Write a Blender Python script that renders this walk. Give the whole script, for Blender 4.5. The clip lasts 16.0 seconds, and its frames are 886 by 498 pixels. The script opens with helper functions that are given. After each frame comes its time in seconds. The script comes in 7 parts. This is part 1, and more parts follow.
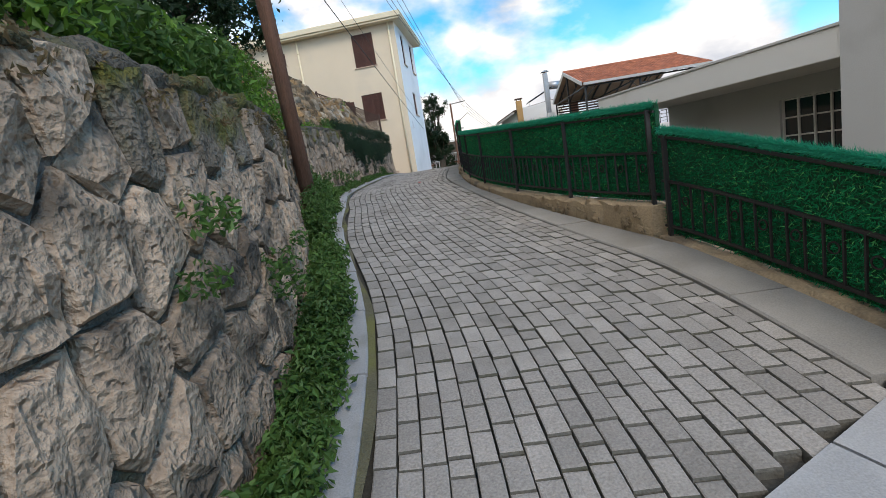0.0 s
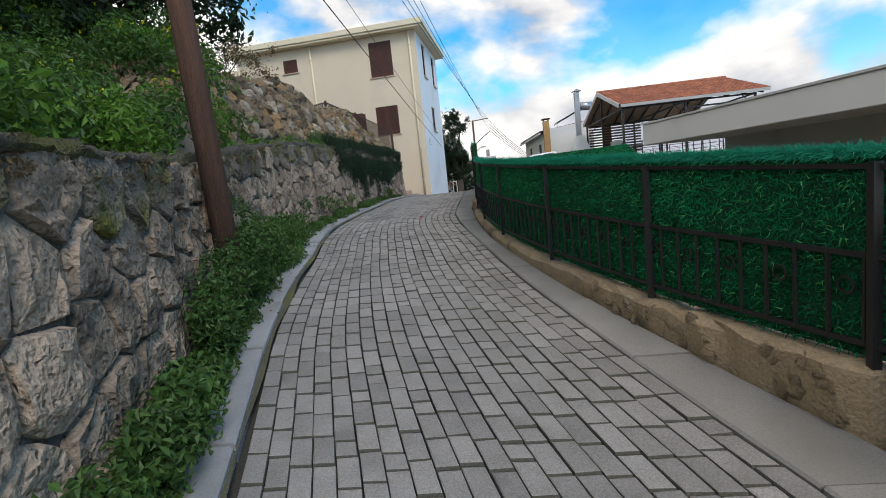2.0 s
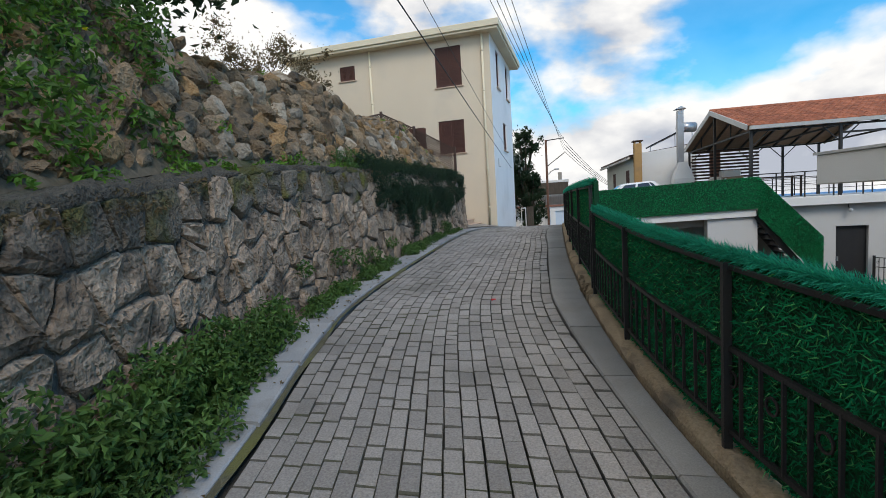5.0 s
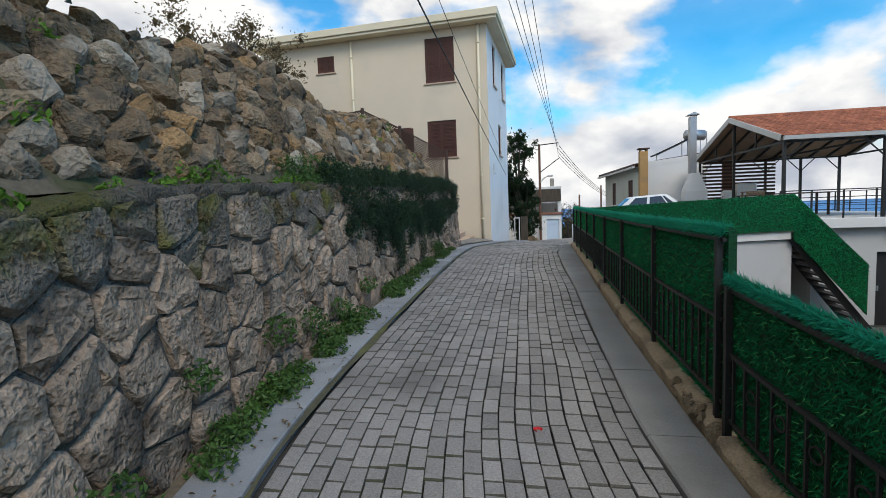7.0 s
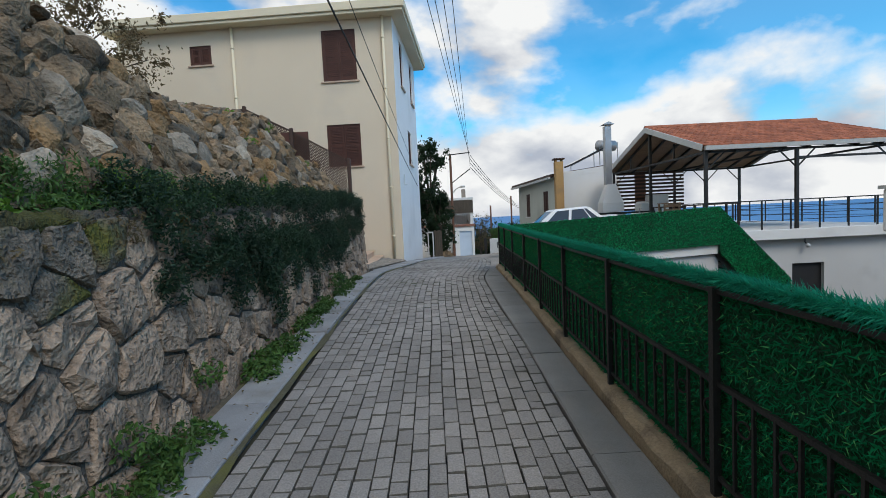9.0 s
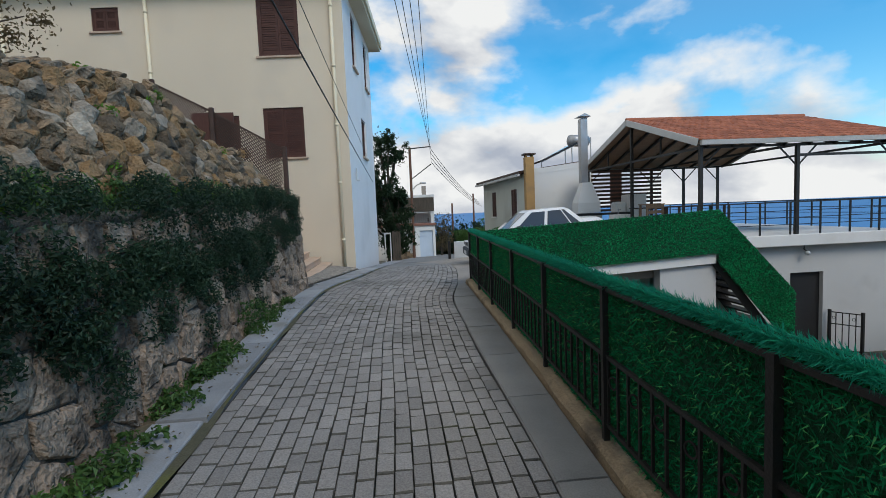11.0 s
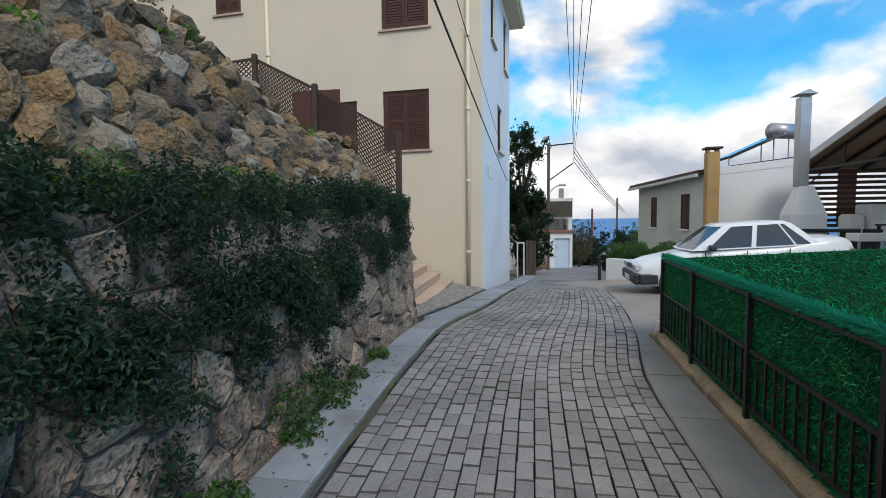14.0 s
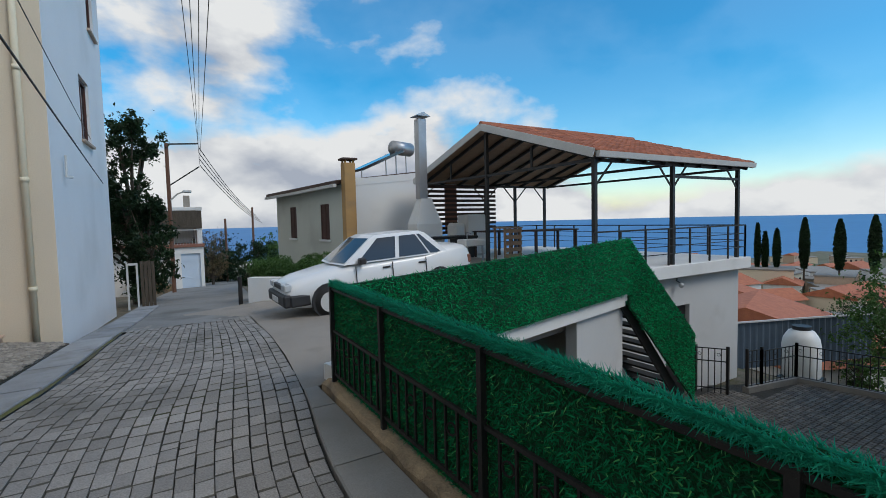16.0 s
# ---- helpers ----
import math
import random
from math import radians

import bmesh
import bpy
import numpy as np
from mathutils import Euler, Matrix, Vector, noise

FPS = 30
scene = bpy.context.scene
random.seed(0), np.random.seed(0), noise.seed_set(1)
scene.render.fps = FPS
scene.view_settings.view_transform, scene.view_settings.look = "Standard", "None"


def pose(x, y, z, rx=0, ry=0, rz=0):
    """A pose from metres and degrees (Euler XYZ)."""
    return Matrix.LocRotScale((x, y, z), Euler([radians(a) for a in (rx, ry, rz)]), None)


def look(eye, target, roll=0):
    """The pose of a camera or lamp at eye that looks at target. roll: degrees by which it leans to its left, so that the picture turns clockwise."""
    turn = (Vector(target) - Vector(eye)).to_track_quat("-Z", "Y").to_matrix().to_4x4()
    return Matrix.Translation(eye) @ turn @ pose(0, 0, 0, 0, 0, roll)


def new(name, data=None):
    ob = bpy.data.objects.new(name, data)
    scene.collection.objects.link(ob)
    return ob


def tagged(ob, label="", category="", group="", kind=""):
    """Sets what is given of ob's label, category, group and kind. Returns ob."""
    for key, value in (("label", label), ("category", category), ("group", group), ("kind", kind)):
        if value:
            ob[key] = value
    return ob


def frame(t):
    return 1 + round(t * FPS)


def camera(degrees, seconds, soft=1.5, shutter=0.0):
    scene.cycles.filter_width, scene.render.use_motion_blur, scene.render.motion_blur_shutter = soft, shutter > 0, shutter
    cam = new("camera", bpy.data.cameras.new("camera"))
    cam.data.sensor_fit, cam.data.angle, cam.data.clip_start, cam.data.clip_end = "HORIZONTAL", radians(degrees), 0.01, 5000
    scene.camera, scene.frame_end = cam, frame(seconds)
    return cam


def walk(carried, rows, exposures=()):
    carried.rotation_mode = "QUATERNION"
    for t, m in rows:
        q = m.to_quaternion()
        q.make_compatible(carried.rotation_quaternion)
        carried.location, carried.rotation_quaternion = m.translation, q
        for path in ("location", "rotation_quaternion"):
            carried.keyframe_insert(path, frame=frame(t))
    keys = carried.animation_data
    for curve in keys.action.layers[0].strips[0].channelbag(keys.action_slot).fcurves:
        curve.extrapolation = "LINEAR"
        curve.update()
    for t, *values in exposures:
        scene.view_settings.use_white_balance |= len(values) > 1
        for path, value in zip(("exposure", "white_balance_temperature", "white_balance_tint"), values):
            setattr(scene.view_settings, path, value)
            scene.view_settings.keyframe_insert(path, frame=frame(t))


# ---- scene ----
cam = camera(85.0, 16.0, 0.8)
# seconds, eye (x, y, z), tilt, lean and heading in degrees
ROWS = [
    (0, -0.029, 0.042, 1.540, 80.76, 8.99, 2.25),
    (0.5, 0.028, 0.642, 1.671, 80.94, 8.08, 2.99),
    (1, 0.003, 1.242, 1.775, 81.46, 7.38, 3.63),
    (1.5, 0.114, 1.826, 1.824, 82.12, 6.72, 4.20),
    (2, 0.129, 2.429, 1.845, 82.80, 6.03, 4.70),
    (2.5, 0.118, 3.029, 1.898, 83.37, 5.45, 5.79),
    (3, 0.056, 3.596, 1.996, 83.78, 3.96, 6.75),
    (3.5, -0.124, 4.185, 2.115, 83.99, 3.78, 9.65),
    (4, -0.230, 4.812, 2.194, 85.06, 3.42, 12.04),
    (6.5, -0.925, 7.602, 2.635, 85.30, 2.42, 10.88),
    (7, -1.064, 8.166, 2.725, 85.34, 2.02, 9.90),
    (7.5, -1.098, 8.719, 2.796, 85.47, 1.43, 7.06),
    (8, -1.244, 9.296, 2.828, 85.69, 1.27, 3.51),
    (8.5, -1.260, 9.817, 2.835, 85.92, 2.03, 0.49),
    (9, -1.281, 10.273, 2.917, 86.07, 2.79, -0.77),
    (9.5, -1.249, 10.817, 2.980, 85.69, 2.68, -4.23),
    (12, -1.209, 13.373, 3.101, 85.44, 2.35, -5.65),
    (12.5, -1.203, 13.859, 3.150, 85.92, 1.91, -0.14),
    (13, -1.335, 14.377, 3.159, 86.02, 1.68, 5.84),
    (13.5, -1.376, 14.857, 3.169, 86.18, 1.12, 9.80),
    (14, -1.483, 15.334, 3.147, 86.14, 0.58, 9.52),
    (14.5, -1.492, 15.811, 3.166, 86.23, 0.19, 1.10),
    (15, -1.398, 16.281, 3.161, 86.89, 0.48, -10.70),
    (15.5, -1.358, 16.692, 3.221, 86.47, 1.09, -21.94),
    (16, -1.316, 17.067, 3.219, 86.49, 1.34, -31.91),
]
walk(cam, [(t, pose(x, y, z, rx, ry, rz)) for t, x, y, z, rx, ry, rz in ROWS], [(0.0, 0.38, 7100, 11), (3.0, 0.08, 6950, 10), (7.0, 0.05, 6800, 9), (9.5, -0.1, 6650, 8), (13.0, -0.15, 6650, 8), (13.8, 0.05, 6750, 9), (14.5, 0.18, 6800, 9), (15.2, 0.0, 6620, 8), (16.0, -0.3, 6560, 8)])

# ---------------- light ----------------
world = bpy.data.worlds.new("sky")
scene.world = world
world.use_nodes = True
wn, wl = world.node_tree.nodes, world.node_tree.links
wn.clear()


def wnode(kind, **kw):
    n = wn.new(kind)
    for key, value in kw.items():
        n.inputs[key].default_value = value
    return n


w_out = wn.new("ShaderNodeOutputWorld")
sky = wn.new("ShaderNodeTexSky")
sky.sky_type, sky.sun_disc = "NISHITA", False
SUN_EL, SUN_AZ = 46.0, 150.0
sky.sun_elevation, sky.sun_rotation = radians(SUN_EL), radians(SUN_AZ)
sky.air_density, sky.dust_density, sky.ozone_density = 1.0, 0.4, 2.5
bg_sky = wnode("ShaderNodeBackground", Strength=0.215)
bg_cloud = wnode("ShaderNodeBackground", Strength=1.0)
mix_sky = wn.new("ShaderNodeMixShader")
tc = wn.new("ShaderNodeTexCoord")
sep = wn.new("ShaderNodeSeparateXYZ")
wl.new(tc.outputs["Generated"], sep.inputs[0])


def wmath(op, a, b=None, clamp=False):
    n = wn.new("ShaderNodeMath")
    n.operation, n.use_clamp = op, clamp
    for i, v in enumerate((a, b)):
        if v is None:
            continue
        if isinstance(v, (int, float)):
            n.inputs[i].default_value = v
        else:
            wl.new(v, n.inputs[i])
    return n.outputs[0]


def cloud_noise(shift, scale, detail):
    m = wn.new("ShaderNodeMapping")
    m.inputs["Location"].default_value = (1.9 + shift[0], 0.35 + shift[1], 0.2 + shift[2])
    m.inputs["Scale"].default_value = (1.0, 1.0, 1.75)
    wl.new(tc.outputs["Generated"], m.inputs[0])
    n = wnode("ShaderNodeTexNoise", Scale=scale, Detail=detail, Roughness=0.5, Distortion=0.1)
    wl.new(m.outputs[0], n.inputs["Vector"])
    return n.outputs["Fac"]


# heaped clouds, more of them to the west over the hill and low over the sea
puff = cloud_noise((0, 0, 0), 3.1, 10.0)
lifted = cloud_noise((0.03, -0.03, 0.10), 3.1, 6.0)
cover = wmath("ADD", puff, wmath("MULTIPLY", sep.outputs[0], -0.27))
low = wmath("SUBTRACT", 1.0, wmath("MULTIPLY", sep.outputs[2], 5.5), True)
cover = wmath("ADD", cover, wmath("MULTIPLY", low, 0.40))
ramp = wn.new("ShaderNodeValToRGB")
ramp.color_ramp.elements[0].position, ramp.color_ramp.elements[1].position = 0.455, 0.56
ramp.color_ramp.elements[0].color = (0.13, 0.13, 0.13, 1)
wl.new(cover, ramp.inputs[0])
shade = wmath("ADD", wmath("MULTIPLY", wmath("SUBTRACT", puff, lifted), 3.2), 0.62, True)
ramp2 = wn.new("ShaderNodeValToRGB")
ramp2.color_ramp.elements[0].position, ramp2.color_ramp.elements[1].position = 0.2, 0.8
ramp2.color_ramp.elements[0].color = (0.46, 0.51, 0.62, 1)
ramp2.color_ramp.elements[1].color = (0.96, 0.975, 1.0, 1)
wl.new(shade, ramp2.inputs[0])
wl.new(ramp2.outputs[0], bg_cloud.inputs[0])
hue = wnode("ShaderNodeHueSaturation", Saturation=1.62, Hue=0.490)
wl.new(sky.outputs[0], hue.inputs["Color"])
wl.new(hue.outputs[0], bg_sky.inputs[0])
wl.new(ramp.outputs[0], mix_sky.inputs[0])
wl.new(bg_sky.outputs[0], mix_sky.inputs[1])
wl.new(bg_cloud.outputs[0], mix_sky.inputs[2])
wl.new(mix_sky.outputs[0], w_out.inputs[0])

sun_data = bpy.data.lights.new("sun", "SUN")
sun_data.energy, sun_data.angle, sun_data.color = 1.6, radians(24), (1.0, 0.94, 0.86)
sun = new("sun", sun_data)
az = radians(SUN_AZ)
sun_way = Vector((math.sin(az) * math.cos(radians(SUN_EL)), math.cos(az) * math.cos(radians(SUN_EL)), math.sin(radians(SUN_EL))))
sun.matrix_world = look(sun_way * 60, (0, 0, 0))


# ---------------- materials ----------------
def material(name, base, rough=0.8, dark=None, scale=6.0, amount=0.5, fine=60.0, fine_amount=0.25, bump=0.15, metal=0.0, random_amount=0.0,
             stain=None, stain_scale=1.2, stain_at=(0.55, 0.7), spec=0.4, island=False, stretch=(1, 1, 1), bump_distance=0.02, pits=0.0):
    """A weathered surface: two scales of noise in colour, a stain colour in patches, fine relief, and a shift of value piece by piece."""
    m = bpy.data.materials.new(name)
    m.use_nodes = True
    nt = m.node_tree
    b = nt.nodes["Principled BSDF"]
    b.inputs["Roughness"].default_value, b.inputs["Metallic"].default_value = rough, metal
    b.inputs["Specular IOR Level"].default_value = spec
    co = nt.nodes.new("ShaderNodeTexCoord")
    mp = nt.nodes.new("ShaderNodeMapping")
    mp.inputs["Scale"].default_value = stretch
    nt.links.new(co.outputs["Object"], mp.inputs[0])
    vec = mp.outputs[0]
    if random_amount and not island:
        info = nt.nodes.new("ShaderNodeObjectInfo")
        rnd = info.outputs["Random"]
        off = nt.nodes.new("ShaderNodeVectorMath")
        off.operation = "ADD"
        sc_ = nt.nodes.new("ShaderNodeMath")
        sc_.operation = "MULTIPLY"
        sc_.inputs[1].default_value = 37.0
        nt.links.new(rnd, sc_.inputs[0])
        nt.links.new(vec, off.inputs[0])
        nt.links.new(sc_.outputs[0], off.inputs[1])
        vec = off.outputs[0]
    elif random_amount:
        geo = nt.nodes.new("ShaderNodeNewGeometry")
        rnd = geo.outputs["Random Per Island"]

    def noise_of(s, detail=4.0):
        n = nt.nodes.new("ShaderNodeTexNoise")
        n.inputs["Scale"].default_value, n.inputs["Detail"].default_value = s, detail
        nt.links.new(vec, n.inputs["Vector"])
        return n.outputs["Fac"]

    def ramp_of(fac, a, c):
        r = nt.nodes.new("ShaderNodeMapRange")
        r.inputs["From Min"].default_value, r.inputs["From Max"].default_value = a, c
        nt.links.new(fac, r.inputs["Value"])
        return r.outputs[0]

    def blend(fac, ca, cb, mode="MIX"):
        n = nt.nodes.new("ShaderNodeMix")
        n.data_type, n.blend_type = "RGBA", mode
        for i, v in ((0, fac), (6, ca), (7, cb)):
            if isinstance(v, (int, float)):
                n.inputs[i].default_value = v
            elif isinstance(v, tuple):
                n.inputs[i].default_value = (*v, 1)
            else:
                nt.links.new(v, n.inputs[i])
        return n.outputs[2]

    dark = dark or tuple(c * 0.6 for c in base)
    big = ramp_of(noise_of(scale), 0.35, 0.65)
    f = nt.nodes.new("ShaderNodeMath")
    f.operation = "MULTIPLY"
    f.inputs[1].default_value = amount
    nt.links.new(big, f.inputs[0])
    col = blend(f.outputs[0], base, dark)
    fn = noise_of(fine, 3.0)
    col = blend(fine_amount, col, blend(ramp_of(fn, 0.3, 0.7), tuple(c * 0.55 for c in base), tuple(min(1, c * 1.35) for c in base)))
    if stain:
        col = blend(ramp_of(noise_of(stain_scale, 6.0), *stain_at), col, stain)
    if random_amount:
        hv = nt.nodes.new("ShaderNodeHueSaturation")
        v = nt.nodes.new("ShaderNodeMapRange")
        v.inputs["To Min"].default_value, v.inputs["To Max"].default_value = 1 - random_amount, 1 + random_amount
        nt.links.new(rnd, v.inputs["Value"])
        nt.links.new(v.outputs[0], hv.inputs["Value"])
        nt.links.new(col, hv.inputs["Color"])
        col = hv.outputs[0]
    nt.links.new(col, b.inputs["Base Color"])
    if bump:
        bp = nt.nodes.new("ShaderNodeBump")
        bp.inputs["Strength"].default_value, bp.inputs["Distance"].default_value = bump, bump_distance
        mixh = nt.nodes.new("ShaderNodeMath")
        mixh.operation = "ADD"
        nt.links.new(noise_of(scale * 2.5, 6.0), mixh.inputs[0])
        nt.links.new(fn, mixh.inputs[1])
        height = mixh.outputs[0]
        if pits:
            vo = nt.nodes.new("ShaderNodeTexVoronoi")
            vo.inputs["Scale"].default_value = pits
            warp = nt.nodes.new("ShaderNodeVectorMath")
            warp.operation = "ADD"
            wn_ = nt.nodes.new("ShaderNodeTexNoise")
            wn_.inputs["Scale"].default_value = pits * 0.6
            nt.links.new(vec, wn_.inputs["Vector"])
            sc2 = nt.nodes.new("ShaderNodeVectorMath")
            sc2.operation = "SCALE"
            sc2.inputs["Scale"].default_value = 1.6 / pits
            nt.links.new(wn_.outputs["Color"], sc2.inputs[0])
            nt.links.new(vec, warp.inputs[0])
            nt.links.new(sc2.outputs[0], warp.inputs[1])
            nt.links.new(warp.outputs[0], vo.inputs["Vector"])
            pit = ramp_of(vo.outputs["Distance"], 0.10, 0.38)
            ad = nt.nodes.new("ShaderNodeMath")
            ad.operation = "MULTIPLY_ADD"
            ad.inputs[1].default_value = 0.55
            nt.links.new(pit, ad.inputs[0])
            nt.links.new(height, ad.inputs[2])
            height = ad.outputs[0]
        nt.links.new(height, bp.inputs["Height"])
        nt.links.new(bp.outputs[0], b.inputs["Normal"])
    return m


def glass_material(name, tint=(0.02, 0.025, 0.03)):
    m = bpy.data.materials.new(name)
    m.use_nodes = True
    b = m.node_tree.nodes["Principled BSDF"]
    b.inputs["Base Color"].default_value = (*tint, 1)
    b.inputs["Roughness"].default_value, b.inputs["Specular IOR Level"].default_value = 0.06, 0.7
    return m


def leaf_material(name, base, dark, translucent=0.25, vary=0.35, spec=0.3):
    m = material(name, base, 0.55, dark, 0.9, 0.85, 25.0, 0.2, 0.0, random_amount=vary, island=True, spec=spec)
    b = m.node_tree.nodes["Principled BSDF"]
    b.inputs["Subsurface Weight"].default_value = 0.0
    tr = m.node_tree.nodes.new("ShaderNodeBsdfTranslucent")
    tr.inputs[0].default_value = (*[min(1, c * 1.3) for c in base], 1)
    mx = m.node_tree.nodes.new("ShaderNodeMixShader")
    mx.inputs[0].default_value = translucent
    out = m.node_tree.nodes["Material Output"]
    m.node_tree.links.new(b.outputs[0], mx.inputs[1])
    m.node_tree.links.new(tr.outputs[0], mx.inputs[2])
    m.node_tree.links.new(mx.outputs[0], out.inputs[0])
    return m


M_PAVER = material("paver_concrete", (0.29, 0.27, 0.247), 0.75, (0.17, 0.157, 0.14), 5.0, 0.8, 120.0, 0.5, 0.45, random_amount=0.17, stain=(0.11, 0.103, 0.088), stain_scale=2.0, stain_at=(0.58, 0.85))
M_PAVER_FAR = material("paver_concrete_far", (0.29, 0.27, 0.247), 0.75, (0.17, 0.157, 0.14), 1.1, 0.8, 90.0, 0.5, 0.45, random_amount=0.17, island=True, stain=(0.11, 0.103, 0.088), stain_scale=0.7, stain_at=(0.56, 0.8))
M_JOINT = material("joint_soil", (0.055, 0.052, 0.045), 0.95, (0.03, 0.03, 0.024), 3.0, 0.8, 60.0, 0.4, 0.5, stain=(0.06, 0.068, 0.03), stain_scale=1.1)
M_MOSS = material("moss_strip", (0.105, 0.098, 0.06), 0.95, (0.06, 0.06, 0.035), 8.0, 0.8, 90.0, 0.4, 0.7, stain=(0.12, 0.12, 0.04), stain_scale=2.0, stain_at=(0.5, 0.62))
M_KERB = material("kerb_stone", (0.31, 0.315, 0.32), 0.75, (0.21, 0.215, 0.22), 3.0, 0.7, 110.0, 0.25, 0.25, random_amount=0.12, stain=(0.17, 0.16, 0.13), stain_scale=2.2, stain_at=(0.56, 0.8))
# Dark worn blocks, with the yard's shade also put into the colour.
M_YARD_SHADED = material("shaded_yard_block", (0.15, 0.135, 0.115), 0.8, (0.09, 0.08, 0.07), 2.0, 0.8, 90.0, 0.35, 0.25, random_amount=0.3, island=True, stain=(0.06, 0.055, 0.045), stain_scale=0.8)
M_EDGE = material("dirt_on_paver_edge", (0.12, 0.115, 0.10), 0.95, (0.07, 0.068, 0.055), 3.0, 0.8, 70.0, 0.4, 0.4, stain=(0.06, 0.066, 0.03), stain_scale=0.8)
M_SLAB = material("gutter_concrete", (0.28, 0.265, 0.24), 0.8, (0.20, 0.19, 0.175), 2.5, 0.7, 120.0, 0.3, 0.25, random_amount=0.1, stain=(0.20, 0.185, 0.16), stain_scale=1.3, stain_at=(0.54, 0.78))
M_CONCRETE = material("forecourt_concrete", (0.32, 0.285, 0.245), 0.85, (0.22, 0.195, 0.165), 0.8, 0.7, 80.0, 0.3, 0.3, stain=(0.17, 0.155, 0.135), stain_scale=0.9, stain_at=(0.55, 0.75))
M_ROAD2 = material("worn_concrete_road", (0.24, 0.235, 0.225), 0.85, (0.16, 0.16, 0.15), 0.9, 0.7, 70.0, 0.35, 0.3, stain=(0.13, 0.125, 0.11), stain_scale=0.6)
M_STONE = material("wall_stone", (0.36, 0.272, 0.198), 0.9, (0.17, 0.124, 0.087), 4.5, 0.9, 34.0, 0.6, 1.0, random_amount=0.28, stain=(0.085, 0.068, 0.052), stain_scale=3.4, stain_at=(0.51, 0.66), bump_distance=0.03, pits=22.0)
M_STONE_FAR = material("wall_stone_rest", (0.36, 0.272, 0.198), 0.9, (0.17, 0.124, 0.087), 4.5, 0.9, 34.0, 0.6, 1.0, random_amount=0.28, island=True, stain=(0.085, 0.068, 0.052), stain_scale=3.4, stain_at=(0.51, 0.66), bump_distance=0.03, pits=22.0)
M_STONE_MOSSY = material("mossy_wall_stone", (0.19, 0.16, 0.125), 0.95, (0.075, 0.066, 0.05), 6.0, 0.9, 50.0, 0.55, 1.0, pits=24.0, random_amount=0.25, stain=(0.11, 0.105, 0.02), stain_scale=2.4, stain_at=(0.48, 0.64), bump_distance=0.035)
M_LATTICE = material("brown_lattice_wood", (0.075, 0.045, 0.035), 0.8, (0.045, 0.03, 0.024), 5.0, 0.7, 60.0, 0.3, 0.2)
M_MORTAR = material("wall_mortar", (0.13, 0.12, 0.105), 0.95, (0.065, 0.06, 0.05), 5.0, 0.9, 50.0, 0.5, 0.9, stain=(0.05, 0.055, 0.03), stain_scale=1.8)
M_CAP = material("mossy_wall_cap", (0.13, 0.115, 0.09), 0.95, (0.05, 0.046, 0.038), 9.0, 0.9, 70.0, 0.55, 1.0, pits=20.0, bump_distance=0.04, stain=(0.09, 0.09, 0.02), stain_scale=1.3, stain_at=(0.5, 0.66))
M_ROCK = material("rubble_rock", (0.30, 0.212, 0.128), 0.92, (0.09, 0.064, 0.04), 5.0, 0.95, 38.0, 0.55, 0.9, random_amount=0.38, stain=(0.085, 0.075, 0.058), stain_scale=3.4, stain_at=(0.5, 0.68), bump_distance=0.045)
M_ROCK_PALE = material("pale_rubble_rock", (0.47, 0.395, 0.30), 0.9, (0.24, 0.19, 0.135), 5.0, 0.9, 38.0, 0.45, 0.8, random_amount=0.25, stain=(0.16, 0.135, 0.10), stain_scale=3.0, stain_at=(0.52, 0.7), bump_distance=0.04)
M_ROCK_OCHRE = material("ochre_rubble_rock", (0.35, 0.215, 0.10), 0.92, (0.13, 0.082, 0.043), 5.0, 0.9, 38.0, 0.5, 0.9, random_amount=0.3, stain=(0.10, 0.085, 0.06), stain_scale=3.0, stain_at=(0.5, 0.68), bump_distance=0.045)
M_ROCK_FAR = material("rubble_rock_rest", (0.29, 0.206, 0.125), 0.92, (0.10, 0.07, 0.044), 5.0, 0.95, 38.0, 0.55, 0.9, random_amount=0.45, island=True, stain=(0.09, 0.078, 0.06), stain_scale=3.2, stain_at=(0.5, 0.68), bump_distance=0.045)
M_EARTH = material("hillside_earth", (0.16, 0.125, 0.085), 0.95, (0.08, 0.07, 0.045), 1.3, 0.9, 25.0, 0.4, 0.7, stain=(0.075, 0.075, 0.03), stain_scale=2.2, stain_at=(0.52, 0.66))
M_LAND = material("far_land", (0.16, 0.15, 0.10), 0.95, (0.07, 0.085, 0.045), 0.02, 0.9, 0.3, 0.4, 0.0, stain=(0.22, 0.19, 0.14), stain_scale=0.05)
M_CREAM = material("cream_render", (0.71, 0.61, 0.465), 0.85, (0.64, 0.55, 0.42), 0.5, 0.6, 60.0, 0.10, 0.12, stain=(0.56, 0.50, 0.41), stain_scale=0.35, stain_at=(0.55, 0.8))
M_PALEBLUE = material("white_render", (0.80, 0.80, 0.79), 0.85, (0.72, 0.72, 0.71), 0.5, 0.6, 60.0, 0.10, 0.1, stain=(0.66, 0.66, 0.64), stain_scale=0.5, stain_at=(0.55, 0.8))
M_WHITE = material("white_wall_paint", (0.78, 0.77, 0.74), 0.8, (0.68, 0.67, 0.64), 0.6, 0.6, 60.0, 0.1, 0.1, stain=(0.58, 0.56, 0.52), stain_scale=0.6, stain_at=(0.58, 0.8))
# White wall paint greyed: the shade under eaves and slabs is in the colour.
M_WHITE_SHADED = material("shaded_white_wall_paint", (0.56, 0.56, 0.55), 0.85, (0.49, 0.49, 0.48), 0.6, 0.6, 60.0, 0.1, 0.1, stain=(0.33, 0.325, 0.31), stain_scale=0.5, stain_at=(0.56, 0.8))
